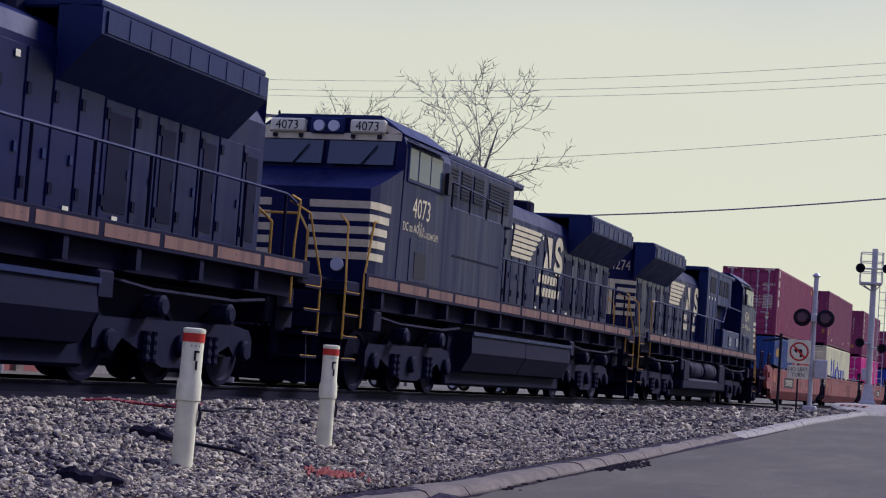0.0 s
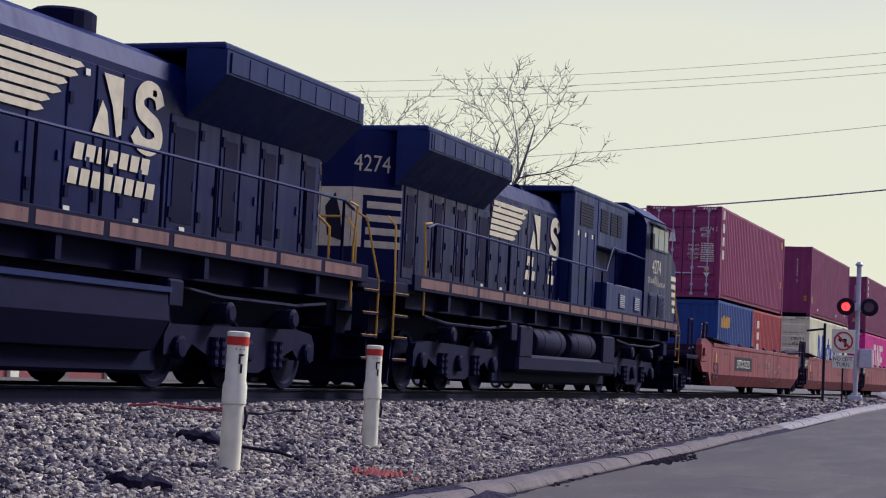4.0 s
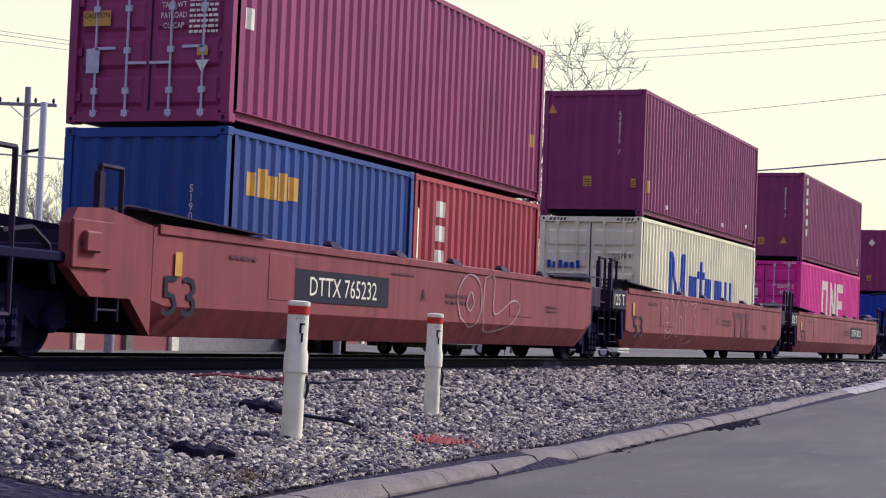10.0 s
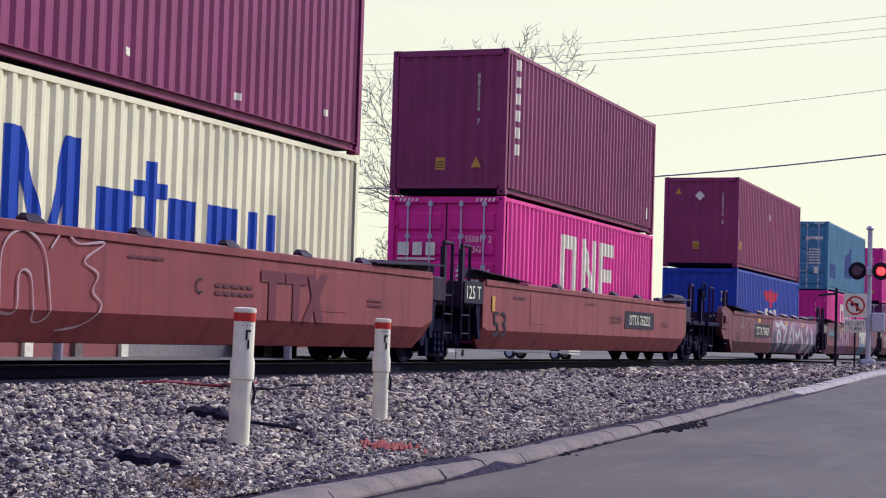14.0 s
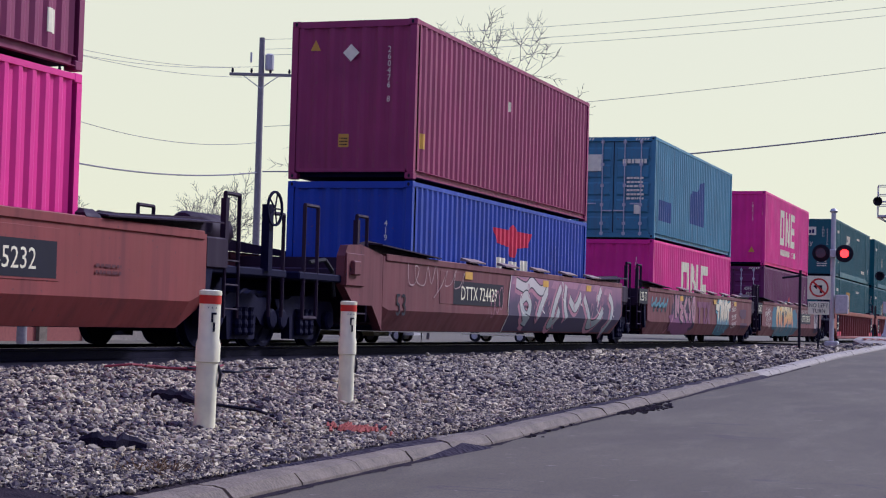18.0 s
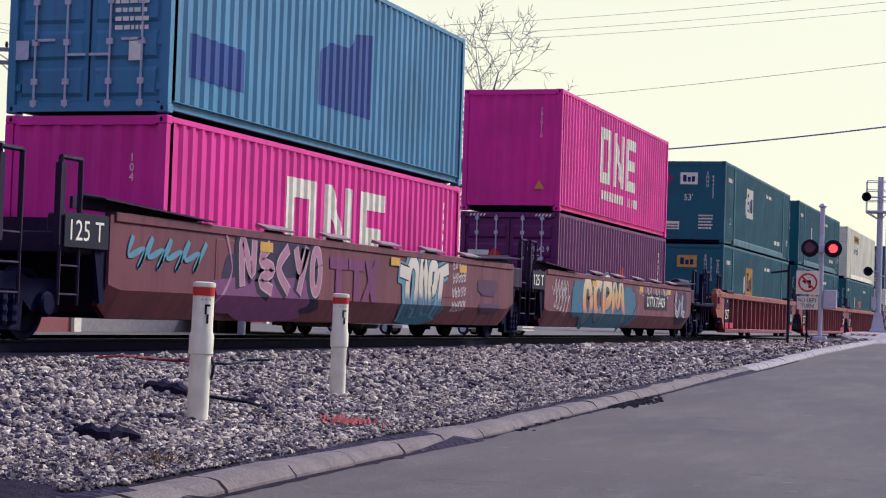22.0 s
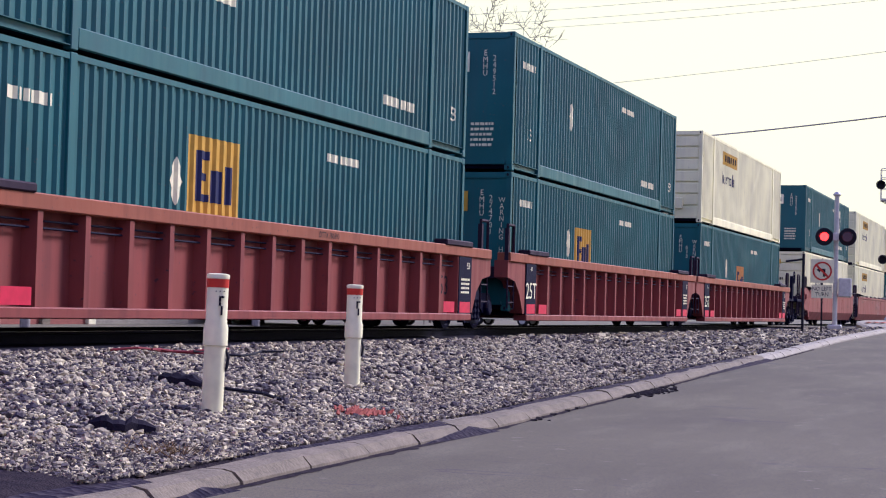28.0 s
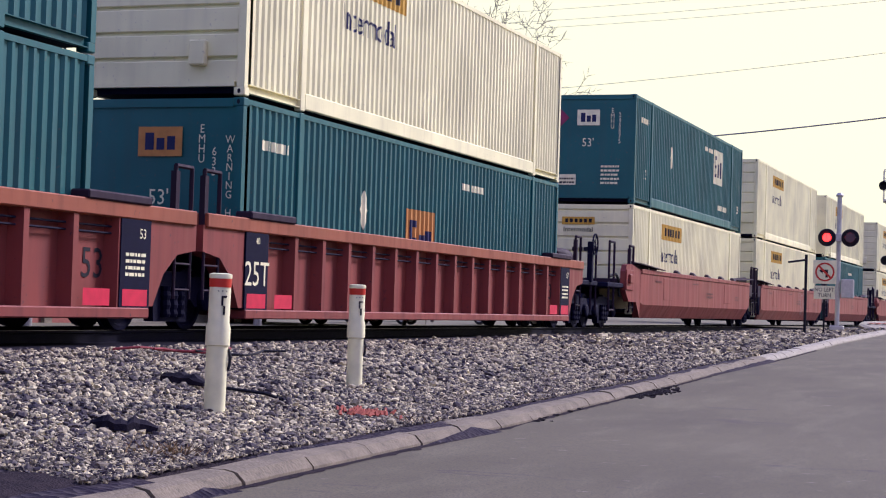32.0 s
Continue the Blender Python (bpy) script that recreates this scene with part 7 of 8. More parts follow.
fat(E, [[(2.05, 0.36), (1.95, 0.95), (2.15, 1.36), (2.45, 1.2), (2.35, 0.55)], [(2.65, 0.40), (2.65, 1.1), (2.78, 1.46), (2.95, 0.95), (3.0, 0.5)], [(3.15, 0.45), (3.15, 1.25), (3.45, 1.3), (3.4, 0.95), (3.2, 0.85)], [(3.55, 1.18), (4.15, 1.32)], [(3.78, 1.20), (3.62, 0.40)], [(1.55, 1.20), (2.0, 1.15)]], 0.22, "fade_cream", 0.0055, "spray_mint", "spray_black")
for row in range(4):
    for k in range(5):
        u, v = 4.43 + k * 0.165, 1.42 - row * 0.27 + 0.012 * k
        r2 = random.Random(row * 7 + k)
        pts = [(u, v + 0.09), (u + 0.02, v - 0.09), (u + 0.10, v - 0.07 * r2.random()), (u + 0.05, v + 0.02), (u + 0.12, v + 0.09 * r2.random())]
        part("graffiti_stroke", on_side(strokes([pts], 0.028), 0, 0, 1.51, 1, None, 0.006 + 0.0008 * k), "spray_white", E)
cloud(E, 5.9, 7.4, 0.85, 1.2, "spray_blue", 56, 0.003)
cloud(E, 6.0, 7.6, 0.52, 0.72, "spray_blue", 57, 0.003)
# F: a looping signature, then fat gold letters over a teal cloud
F = CARS["F"]
for k in range(5):
    part("graffiti_stroke", on_side(strokes([[(-7.85 + k * 0.25, 1.2), (-7.75 + k * 0.25, 1.0), (-7.55 + k * 0.25, 1.35), (-7.5 + k * 0.25, 0.8), (-7.7 + k * 0.25, 0.75 - 0.05 * k), (-7.35 + k * 0.25, 1.0)]], 0.03), 0, 0, 1.51, 1, None, 0.006 + 0.001 * k), "spray_white", F)
cloud(F, -6.2, -4.9, 0.45, 1.40, "spray_teal", 58, 0.003)
cloud(F, -5.6, 1.0, 0.25, 0.75, "spray_teal", 59, 0.0034)
cloud(F, -1.0, 0.7, 0.40, 1.36, "spray_teal", 60, 0.0038)
fat(F, [oval(-4.60, 0.92, 0.34, 0.45, 0.1), [(-3.25, 1.28), (-3.55, 1.42), (-3.88, 1.18), (-3.80, 0.72), (-3.45, 0.55), (-3.25, 0.72)], [(-2.95, 0.36), (-2.90, 1.36), (-2.40, 1.40), (-2.25, 1.10), (-2.60, 0.88), (-2.85, 0.90)],
        [(-2.0, 0.34), (-1.85, 1.36), (-1.45, 0.85), (-1.10, 1.38), (-0.75, 0.60), (-0.45, 0.36)]], 0.31, "fade_gold", 0.0055, "spray_teal", "spray_black")
part("graffiti_stroke", on_side(strokes([[(-0.35, 0.32), (0.2, 0.55), (0.95, 1.02)]], 0.06), 0, 0, 1.51, 1, None, 0.007), "spray_black", F)
for k in range(12):
    u = 0.6 + k * 0.36
    part("graffiti_stroke", on_side(strokes([[(u, 1.42), (u + 0.05, 1.26), (u + 0.2, 1.40), (u + 0.15, 1.22), (u + 0.3, 1.36 - 0.1 * (k % 3))]], 0.03), 0, 0, 1.51, 1, None, 0.006 + 0.0007 * k), "spray_white" if k % 3 else "spray_grey", F)
fat(F, [[(6.2, 1.35), (6.0, 0.9), (6.4, 0.7), (6.7, 1.1)], [(7.1, 1.3), (7.0, 0.8), (7.4, 0.7)]], 0.14, "spray_grey", 0.006, None, "spray_white")
cloud(F, 5.8, 7.9, 0.4, 1.45, "spray_dusk", 62, 0.003)
scrawl(CARS["K"], 2.0, 0.95, 1.6, 1.0, 41, "spray_grey", 0.05, 3)
for key in "DEF":
    for u in (-4.0, 1.3, 5.0):
        part("reflector", on_side(shapes(rect(-0.22, 0.22, -0.07, 0.07)), u, 1.34, 1.51, 1, None, 0.012), "yellow", CARS[key])
for key in "ABC":
    for u in (-7.9,):
        part("reflector", on_side(shapes(rect(-0.08, 0.08, -0.14, 0.14)), u, 1.12, 1.51, 1, None, 0.012), "yellow", CARS[key])

# ---- what stands beside the track ----


def marker_post(x, y, z, lean=(0, 0)):
    root = thing("marker_post", "white plastic pipe marker post with a red band under its cap", "marker post", "white marker posts")
    r = 0.082
    smooth(part("pipe", turned([(r, -0.25), (r, 0.52), (r + 0.012, 0.525), (r + 0.012, 0.66), (r, 0.70), (r, 1.06)], "z", 24), "pvc", root))
    smooth(part("band", turned([(r + 0.003, 0.965), (r + 0.003, 1.03)], "z", 24), "red", root, "glossy red band"))
    smooth(part("cap", turned([(r + 0.004, 1.032), (r + 0.006, 1.045), (r + 0.004, 1.065), (r - 0.02, 1.072)], "z", 24), "pvc", root))
    tab = bmesh.new()
    for k, (u, v) in enumerate(((-0.012, 0.86), (0.004, 0.79))):
        box(tab, 0.02 + u, 0.035 + u, -r - 0.008, -r + 0.004, v - 0.035, v + 0.035)
    box(tab, 0.008, 0.048, -r - 0.008, -r + 0.004, 0.885, 0.90)
    part("marking", tab, "black", root)
    dots = boxes(*[(-0.02 + 0.03 * k, -0.012 + 0.03 * k, -r - 0.004, -r + 0.004, 0.932, 0.940) for k in range(3)])
    part("print_dots", dots, "black", root)
    part("cable_stub", pipe([(r, -0.01, 0.50), (r + 0.02, -0.02, 0.44), (r + 0.012, -0.02, 0.36), (r, -0.01, 0.34)], 0.012), "black", root)
    root.matrix_world = pose(x, y, z, lean[0], lean[1], 30)
    return root


marker_post(-6.45, 12.8, ground_z(-6.45, 12.8) - 0.005, (0, 0.9)).scale = (1.05, 1.05, 1.05)
marker_post(-6.97, 17.0, ground_z(-6.97, 17.0) - 0.005, (0, 0.3))


SHUTTERS = []  # (shutter, its place on the cross arm)


def flasher():
    """Crossing signal: mast, two lamp heads on a cross arm, relay box."""
    root = thing("crossing_signal", "galvanised crossing signal mast with paired red lamps that flash in turn", "crossing signal")
    part("mast", rod(bmesh.new(), (0, 0, 0), (0, 0, 4.25), 0.075, 14), "galv", root)
    part("base", bevelled(boxes((-0.22, 0.22, -0.22, 0.22, -0.2, 0.18)), 0.03), "galv", root)
    part("cross_arm", rod(bmesh.new(), (-0.42, -0.12, 2.95), (0.42, -0.12, 2.95), 0.035, 8), "galv", root)
    part("junction", soft_box(-0.10, 0.10, -0.2, 0.1, 2.82, 3.08, 0.02), "galv", root)
    for x in (-0.36, 0.36):
        head = smooth(part("background_disc", turned([(0.27, -0.20), (0.28, -0.19), (0.27, -0.17), (0.1, -0.12)], "y", 26, (x, 0, 2.95)), "black", root, "round black lamp background"))
        smooth(part("lens", turned([(0.135, -0.215), (0.105, -0.235), (0.05, -0.245)], "y", 22, (x, 0, 2.95)), "lamp_red", head, "glowing red lens"))
        hood = bmesh.new()
        pts = []
        for k in range(11):
            a = math.pi * k / 10
            pts.append((math.cos(a), math.sin(a)))
        for (c0, s0), (c1, s1) in zip(pts, pts[1:]):
            vs = [hood.verts.new((x + c * r, yy, 2.95 + s * r)) for c, s in ((c0, s0), (c1, s1)) for r, yy in ((0.165, -0.21), (0.165, -0.46), (0.175, -0.46), (0.175, -0.21))]
            for f in ((0, 1, 5, 4), (3, 7, 6, 2), (1, 2, 6, 5)):
                hood.faces.new([vs[i] for i in f])
        part("visor", hood, "black", head)
        # added vane: the lens glows all the time, this covers it between flashes
        vane = part("shutter", turned([(0.156, -0.004), (0.162, 0.0), (0.156, 0.004)], "y", 24), "lens", root, "added dark shutter that hides the always-lit lens between flashes")
        vane.location = (x, -0.40, 2.95)
        SHUTTERS.append((vane, x))
    part("relay_box", soft_box(0.10, 0.50, -0.20, 0.15, 1.05, 1.65, 0.03), "galv", root)
    part("bell", turned([(0.10, 4.25), (0.13, 4.30), (0.06, 4.38)], "z", 14), "galv", root)
    root.matrix_world = pose(-6.95, 57, 0.0, 0, 0, 4)
    return root


flasher()


def turn_sign():
    root = thing("turn_ban_sign", "white square road sign with red ring on dark post", "road sign")
    part("post", boxes((-0.025, 0.025, 0.01, 0.05, -0.3, 2.12)), "black", root)
    plate = part("plate", bevelled(boxes((-0.33, 0.33, -0.004, 0.006, 1.42, 2.10)), 0.003), "white", root)
    ring = bmesh.new()
    for k in range(28):
        a, b = k * math.tau / 28, (k + 1) * math.tau / 28
        ring.faces.new([ring.verts.new((r * math.cos(t), r * math.sin(t), 0)) for r, t in ((0.275, a), (0.275, b), (0.225, b), (0.225, a))])
    part("ring", on_end(ring, 0, 1.76, -0.004, 0.004), "red", plate)
    part("slash", on_end(shapes([(-0.19, 0.15), (-0.15, 0.19), (0.19, -0.15), (0.15, -0.19)]), 0, 1.76, -0.004, 0.009), "red", plate)
    part("arrow", on_end(shapes(rect(0.02, 0.09, -0.16, 0.06), rect(-0.06, 0.09, 0.0, 0.07), [(-0.16, 0.035), (-0.06, 0.12), (-0.06, -0.05)]), 0, 1.76, -0.004, 0.006), "black", plate)
    lower = part("lower_plate", bevelled(boxes((-0.30, 0.30, -0.004, 0.006, 0.98, 1.36)), 0.003), "white", root)
    part("wording", on_end(letters("NO LEFT", 0.115, False, 0.85), 0, 1.25, -0.004, 0.004), "black", lower)
    part("wording", on_end(letters("TURN", 0.115, False, 0.85), 0, 1.09, -0.004, 0.004), "black", lower)
    root.matrix_world = pose(-6.72, 52.0, -0.02, 0, 0, 6)
    return root


turn_sign()

post = thing("dark_post", "thin dark steel post with a short arm beside the crossing", "post")
part("shaft", rod(bmesh.new(), (0, 0, -0.3), (0, 0, 2.2), 0.04, 8), "black", post)
part("arm", rod(bmesh.new(), (-0.5, 0, 1.98), (0, 0, 2.05), 0.03, 8), "black", post)
post.matrix_world = pose(-7.05, 50.5, -0.02)


def signal_head(root, x, y, z, s=1.0):
    head = part("signal_head", turned([(0.06 * s, 0.10), (0.17 * s, 0.06), (0.18 * s, -0.10), (0.16 * s, -0.11)], "y", 16, (x, y, z)), "black", root, "round black signal head")
    vis = bmesh.new()
    for k in range(10):
        a0, a1 = math.pi * (k / 10 * 1.3 - 0.15), math.pi * ((k + 1) / 10 * 1.3 - 0.15)
        vs = [vis.verts.new((x + math.cos(a) * r, y + yy, z + math.sin(a) * r)) for a in (a0, a1) for r, yy in ((0.125 * s, -0.10), (0.125 * s, -0.36), (0.14 * s, -0.36), (0.14 * s, -0.10))]
        for f in ((0, 1, 5, 4), (3, 7, 6, 2), (1, 2, 6, 5)):
            vis.faces.new([vs[i] for i in f])
    part("visor", vis, "black", head)
    x0, x1 = sorted((x, 0.0))
    part("bracket", rod(bmesh.new(), (x0, y + 0.12, z), (x1, y + 0.12, z), 0.03, 8), "galv", root)


def signal_mast():
    root = thing("signal_mast", "pale tubular signal mast with a caged platform and dark signal heads", "signal mast")
    smooth(part("pole", rod(bmesh.new(), (0, 0, 0.2), (0, 0, 6.38), 0.125, 16, 0.11), "galv", root))
    part("base", loft([[(-w, -w, z), (w, -w, z), (w, w, z), (-w, w, z)] for w, z in ((0.30, 0.0), (0.30, 0.45), (0.24, 0.55), (0.14, 1.15))]), "galv", root)
    plat = part("platform", bevelled(boxes((-0.52, 0.30, -0.42, 0.42, 4.98, 5.06)), 0.01), "galv", root)
    for k in range(4):
        part("platform_brace", rod(bmesh.new(), (0, 0, 4.70), (-0.45 if k < 2 else 0.26, -0.38 if k % 2 else 0.38, 4.98), 0.02), "galv", plat)
    for z in (5.45, 5.85, 6.20):
        rl = bmesh.new()
        for a, b in (((-0.52, -0.42), (0.30, -0.42)), ((0.30, -0.42), (0.30, 0.42)), ((-0.52, -0.42), (-0.52, 0.42)), ((-0.52, 0.42), (0.30, 0.42))):
            rod(rl, (*a, z), (*b, z), 0.016)
        part("guard_rail", rl, "galv", root)
    for a in ((-0.52, -0.42), (0.30, -0.42), (-0.52, 0.42), (0.30, 0.42), (-0.12, -0.42)):
        part("rail_post", rod(bmesh.new(), (*a, 5.04), (*a, 6.2), 0.016), "galv", root)
    lad = [rod(bmesh.new(), (x, -0.30, 0.9), (x, -0.30, 5.0), 0.016) for x in (0.22, 0.46)]
    for one in lad:
        part("ladder_rail", one, "galv", root)
    for k in range(13):
        part("rung", rod(bmesh.new(), (0.22, -0.30, 1.1 + k * 0.3), (0.46, -0.30, 1.1 + k * 0.3), 0.010), "galv", root)
    signal_head(root, -0.55, -0.35, 5.58)
    signal_head(root, 0.45, -0.35, 5.60)
    signal_head(root, -0.42, -0.25, 2.72)
    signal_head(root, 0.42, -0.25, 2.55)
    part("junction_box", soft_box(-0.28, -0.10, -0.25, 0.0, 1.3, 1.75, 0.02), "galv", root)
    root.matrix_world = pose(-6.35, 70, -0.05, 0, 0, 8)


signal_mast()

# raised concrete nose of the median beyond the crossing
nose = loft([[(x0, y, -0.1), (x1, y, -0.1), (x1, y, z), (x1 - 0.12, y, z + 0.05), (x0 + 0.12, y, z + 0.05), (x0, y, z)] for y, x0, x1, z in ((60.8, -6.0, -4.6, 0.02), (61.4, -6.5, -3.9, 0.10), (62.6, -6.9, -3.6, 0.20), (65.0, -7.1, -3.4, 0.27), (72.0, -7.2, -3.4, 0.30), (76.0, -7.2, -3.4, 0.30))])
island = tagged(part("traffic_island", nose, "conc_pale"), "raised pale concrete island round the signal mast", "traffic island", kind="structure")
for k in range(4):
    part("nose_stripe", boxes((-6.55 + k * 0.24, -6.43 + k * 0.24, 62.2, 63.2, 0.27, 0.285)), "red", island)


def utility_pole(x, y, h, arms, label):
    root = thing("utility_pole", label, "utility pole", "wooden utility poles")
    smooth(part("shaft", rod(bmesh.new(), (0, 0, 0), (0, 0, h), 0.16, 12, 0.11), "wood", root))
    for z, w in arms:
        part("crossarm", bevelled(boxes((-w / 2, w / 2, -0.16, -0.06, z - 0.06, z + 0.06)), 0.01), "wood", root)
        br = bmesh.new()
        for s in (-1, 1):
            rod(br, (s * w * 0.28, -0.11, z - 0.05), (0, -0.11, z - 0.55), 0.02)
        part("brace", br, "galv", root)
        for k in range(4):
            u = -w / 2 + 0.12 + k * (w - 0.24) / 3
            part("insulator", turned([(0.02, z + 0.06), (0.05, z + 0.10), (0.055, z + 0.16), (0.035, z + 0.2), (0.045, z + 0.24)], "z", 10, (u, -0.11, 0)), "black", root)
    root.matrix_world = pose(x, y, -0.6, 0, 0, 20)
    return root


utility_pole(-30.1, 47.0, 9.6, ((8.75, 2.9), (8.35, 2.0)), "weathered wooden utility pole with two crossarms")
utility_pole(-38.4, 53.8, 9.4, ((8.75, 2.2),), "slim weathered wooden utility pole with one crossarm")
mast = thing("steel_mast", "dark round steel mast beside the brick shop", "mast")
part("shaft", rod(bmesh.new(), (0, 0, 0), (0, 0, 7.9), 0.12, 12, 0.11), "galv", mast)
part("bracket", rod(bmesh.new(), (0, 0, 6.4), (-0.55, -0.1, 6.3), 0.05, 8), "black", mast)
mast.matrix_world = pose(-33.2, 47.4, -0.6)
tr = utility_pole(-30.4, 64.0, 12.2, ((10.7, 2.5),), "tall weathered wooden utility pole with one crossarm")
part("transformer_can", turned([(0.16, 10.9), (0.18, 10.95), (0.18, 11.5), (0.1, 11.56)], "z", 14, (0.32, 0, 0)), "galv", tr)
part("cutout", boxes((-0.45, -0.38, -0.05, 0.05, 11.2, 11.6)), "galv", tr)


def wire(name, a, b, sag, r, label, n=16):
    pts = []
    for k in range(n + 1):
        f = k / n
        p = Vector(a).lerp(Vector(b), f)
        p.z -= 4 * sag * f * (1 - f)
        pts.append(tuple(p))
    side = Vector(b) - Vector(a)
    side = Vector((-side.y, side.x, 0)).normalized()
    bm = loft([[tuple(Vector(p) + side * r * math.cos(k * math.tau / 5) + Vector((0, 0, r * math.sin(k * math.tau / 5)))) for k in range(5)] for p in pts])
    return tagged(part(name, bm, "wire"), label, "cable", "overhead wires")


def bare_tree(x, y, h, spread, seed, label, levels=4, trunk=0.22, half=0.0, bole=0.2):
    """A winter tree: sinuous limbs that fork low and sweep upwards, thinning to fine twigs."""
    root = thing("bare_tree", label, "tree", "bare winter trees")
    rng = random.Random(seed)
    stems, twigs = bmesh.new(), bmesh.new()

    def grow(p, d, length, r, level):
        bm = stems if level < 2 else twigs
        n = (7, 8, 6, 5, 4)[level]
        turn, thick = rng.uniform(0, math.tau), r
        lean = Vector((rng.uniform(-1, 1), rng.uniform(-1, 1), 0)) * 0.05
        for k in range(n):
            d = (d + Vector((rng.gauss(0, 1), rng.gauss(0, 1), rng.gauss(0, 0.7))) * 0.15 + lean + Vector((0, 0, 0.07 if level < 4 else 0.02))).normalized()
            e = p + d * length / n
            r2 = thick * (1 - 0.86 * (k + 1) / n)
            rod(bm, p, e, r, 7 if level == 0 else 5 if level == 1 else 3, r2)
            p, r = e, r2
            if level < levels and k > 0:
                for j in range(2 if rng.random() < 0.45 else 1):
                    turn += 2.4 + rng.uniform(-0.5, 0.5)
                    u = d.orthogonal().normalized()
                    out = u * math.cos(turn) + d.cross(u) * math.sin(turn)
                    f = 1 - 0.45 * k / n
                    grow(p, (d * 0.72 + out * spread * rng.uniform(0.5, 0.95)).normalized(), length * rng.uniform(0.42, 0.62) * f, max(0.015, r * rng.uniform(0.55, 0.75)), level + 1)

    if bole:
        rod(stems, (0, 0, 0), (0.05, 0, h * bole), trunk, 9, trunk * 0.86)
    for k in range(6):
        a = 0.6 + k * 1.62 + rng.uniform(-0.2, 0.2)
        out = Vector((math.cos(a), math.sin(a), 0)) * (0.16 + 0.12 * k)
        grow(Vector((0.05, 0, h * bole * (1 - 0.10 * k))), (out + Vector((0, 0, 1))).normalized(), h * (0.62 - 0.03 * k), trunk * (0.58 - 0.05 * k), 1)
    zmax = max(v.co.z for v in twigs.verts)
    reach = sorted(math.hypot(v.co.x, v.co.y) for v in twigs.verts)
    wide = reach[int(len(reach) * 0.93)]
    for bm in (stems, twigs):
        for v in bm.verts:
            f = half / wide * min(1.0, v.co.z / zmax * 3) if half else 1.0
            v.co = Vector((v.co.x * f, v.co.y * f, v.co.z * h / zmax))
    part("trunk", stems, "bark", root)
    part("crown", twigs, "bark", root, "crown of fine bare twigs")
    root.matrix_world = pose(x, y, -0.6)
    return root


bare_tree(-27.3, 75.0, 15.2, 0.95, 12, "tall bare winter tree with a wide crown", 4, 0.33, 5.7, 0.20)
for k, (bx, by, bh) in enumerate(((-44, 62, 7.5), (-42, 70, 6.5), (-48, 56, 7.0), (-52, 78, 9.0), (-46, 90, 9.5), (-62, 60, 9.0), (-36, 100, 9.0), (-27.6, 73.0, 6.4), (-30.2, 76.0, 6.0))):
    bare_tree(bx, by, bh, 0.9, 40 + k, "low bare winter tree behind the track", 4, 0.10, 0.0, 0.06)

# wires, seen over the train
for k, z in enumerate((8.95, 8.95, 8.55)):
    wire("power_line", (-31.3 + 0.9 * k, 47, z), (-62, -40 + 4 * k, z + 1), 1.0, 0.008, "thin power line between utility poles")
    wire("power_line", (-31.3 + 0.9 * k, 47, z), (-31.3 + 0.9 * k, 64, z + 1.5), 0.35, 0.008, "thin power line between utility poles")
for z0, z1 in ((11.53, 12.82), (11.14, 12.38), (10.91, 12.07)):
    wire("power_line", (-30.3, 64, z0), (-2.1, 64, z1), 0.38, 0.007, "thin power line between utility poles")
wire("power_line", (-30.2, 64, 8.03), (-2.1, 64, 10.33), 0.3, 0.009, "thin power line between utility poles")
wire("telephone_cable", (-30.2, 64, 6.24), (-2.0, 64, 8.1), 0.55, 0.028, "thick grey telephone cable")
wire("telephone_cable", (-30.1, 47, 5.3), (-30.4, 64, 6.2), 0.35, 0.028, "thick grey telephone cable")
wire("telephone_cable", (-30.1, 47, 5.3), (-64, -30, 6.0), 0.8, 0.028, "thick grey telephone cable")
wire("power_line", (-30.1, 47, 6.8), (-30.4, 64, 7.4), 0.5, 0.011, "thin power line between utility poles")


# ---- behind the track ----
def low_building(x, y, w, d, h, mat, label, bays=6):
    root = thing("commercial_building", label, "building", "buildings behind the track")
    part("wall", boxes((-d, 0, 0, w, 0, h)), mat, root)
    part("roof", bevelled(boxes((-d - 0.15, 0.15, -0.15, w + 0.15, h, h + 0.3)), 0.03), "conc", root)
    for k in range(bays + 1 if bays else 0):
        y0 = k * (w - 0.5) / bays
        part("pilaster", boxes((0.0, 0.14, y0, y0 + 0.5, 0.0, h)), "white" if k % 2 else "conc", root)
    for k in range(bays):
        y0 = 0.6 + k * (w - 1.2) / bays
        win = part("window", bevelled(boxes((-0.02, 0.05, y0, y0 + (w - 1.2) / bays - 0.7, 0.7, min(2.4, h - 0.4))), 0.02), "white", root)
        part("pane", boxes((0.045, 0.06, y0 + 0.1, y0 + (w - 1.2) / bays - 0.8, 0.8, min(2.3, h - 0.5))), "glass", win)
    root.matrix_world = pose(x, y, -0.6)


low_building(-34, 29, 28.6, 9, 2.9, "brick", "low red brick shop building with white windows and pilasters", 9)
low_building(-34.4, 57.9, 9.7, 9, 2.7, "conc_pale", "pale concrete garage building with blank side wall", 0)
low_building(-34.6, 67.8, 5.7, 9, 2.7, "brick", "small red brick annex behind the track", 2)
low_building(-56, 100, 40, 12, 3.2, "brick", "long low brick building behind the track", 9)


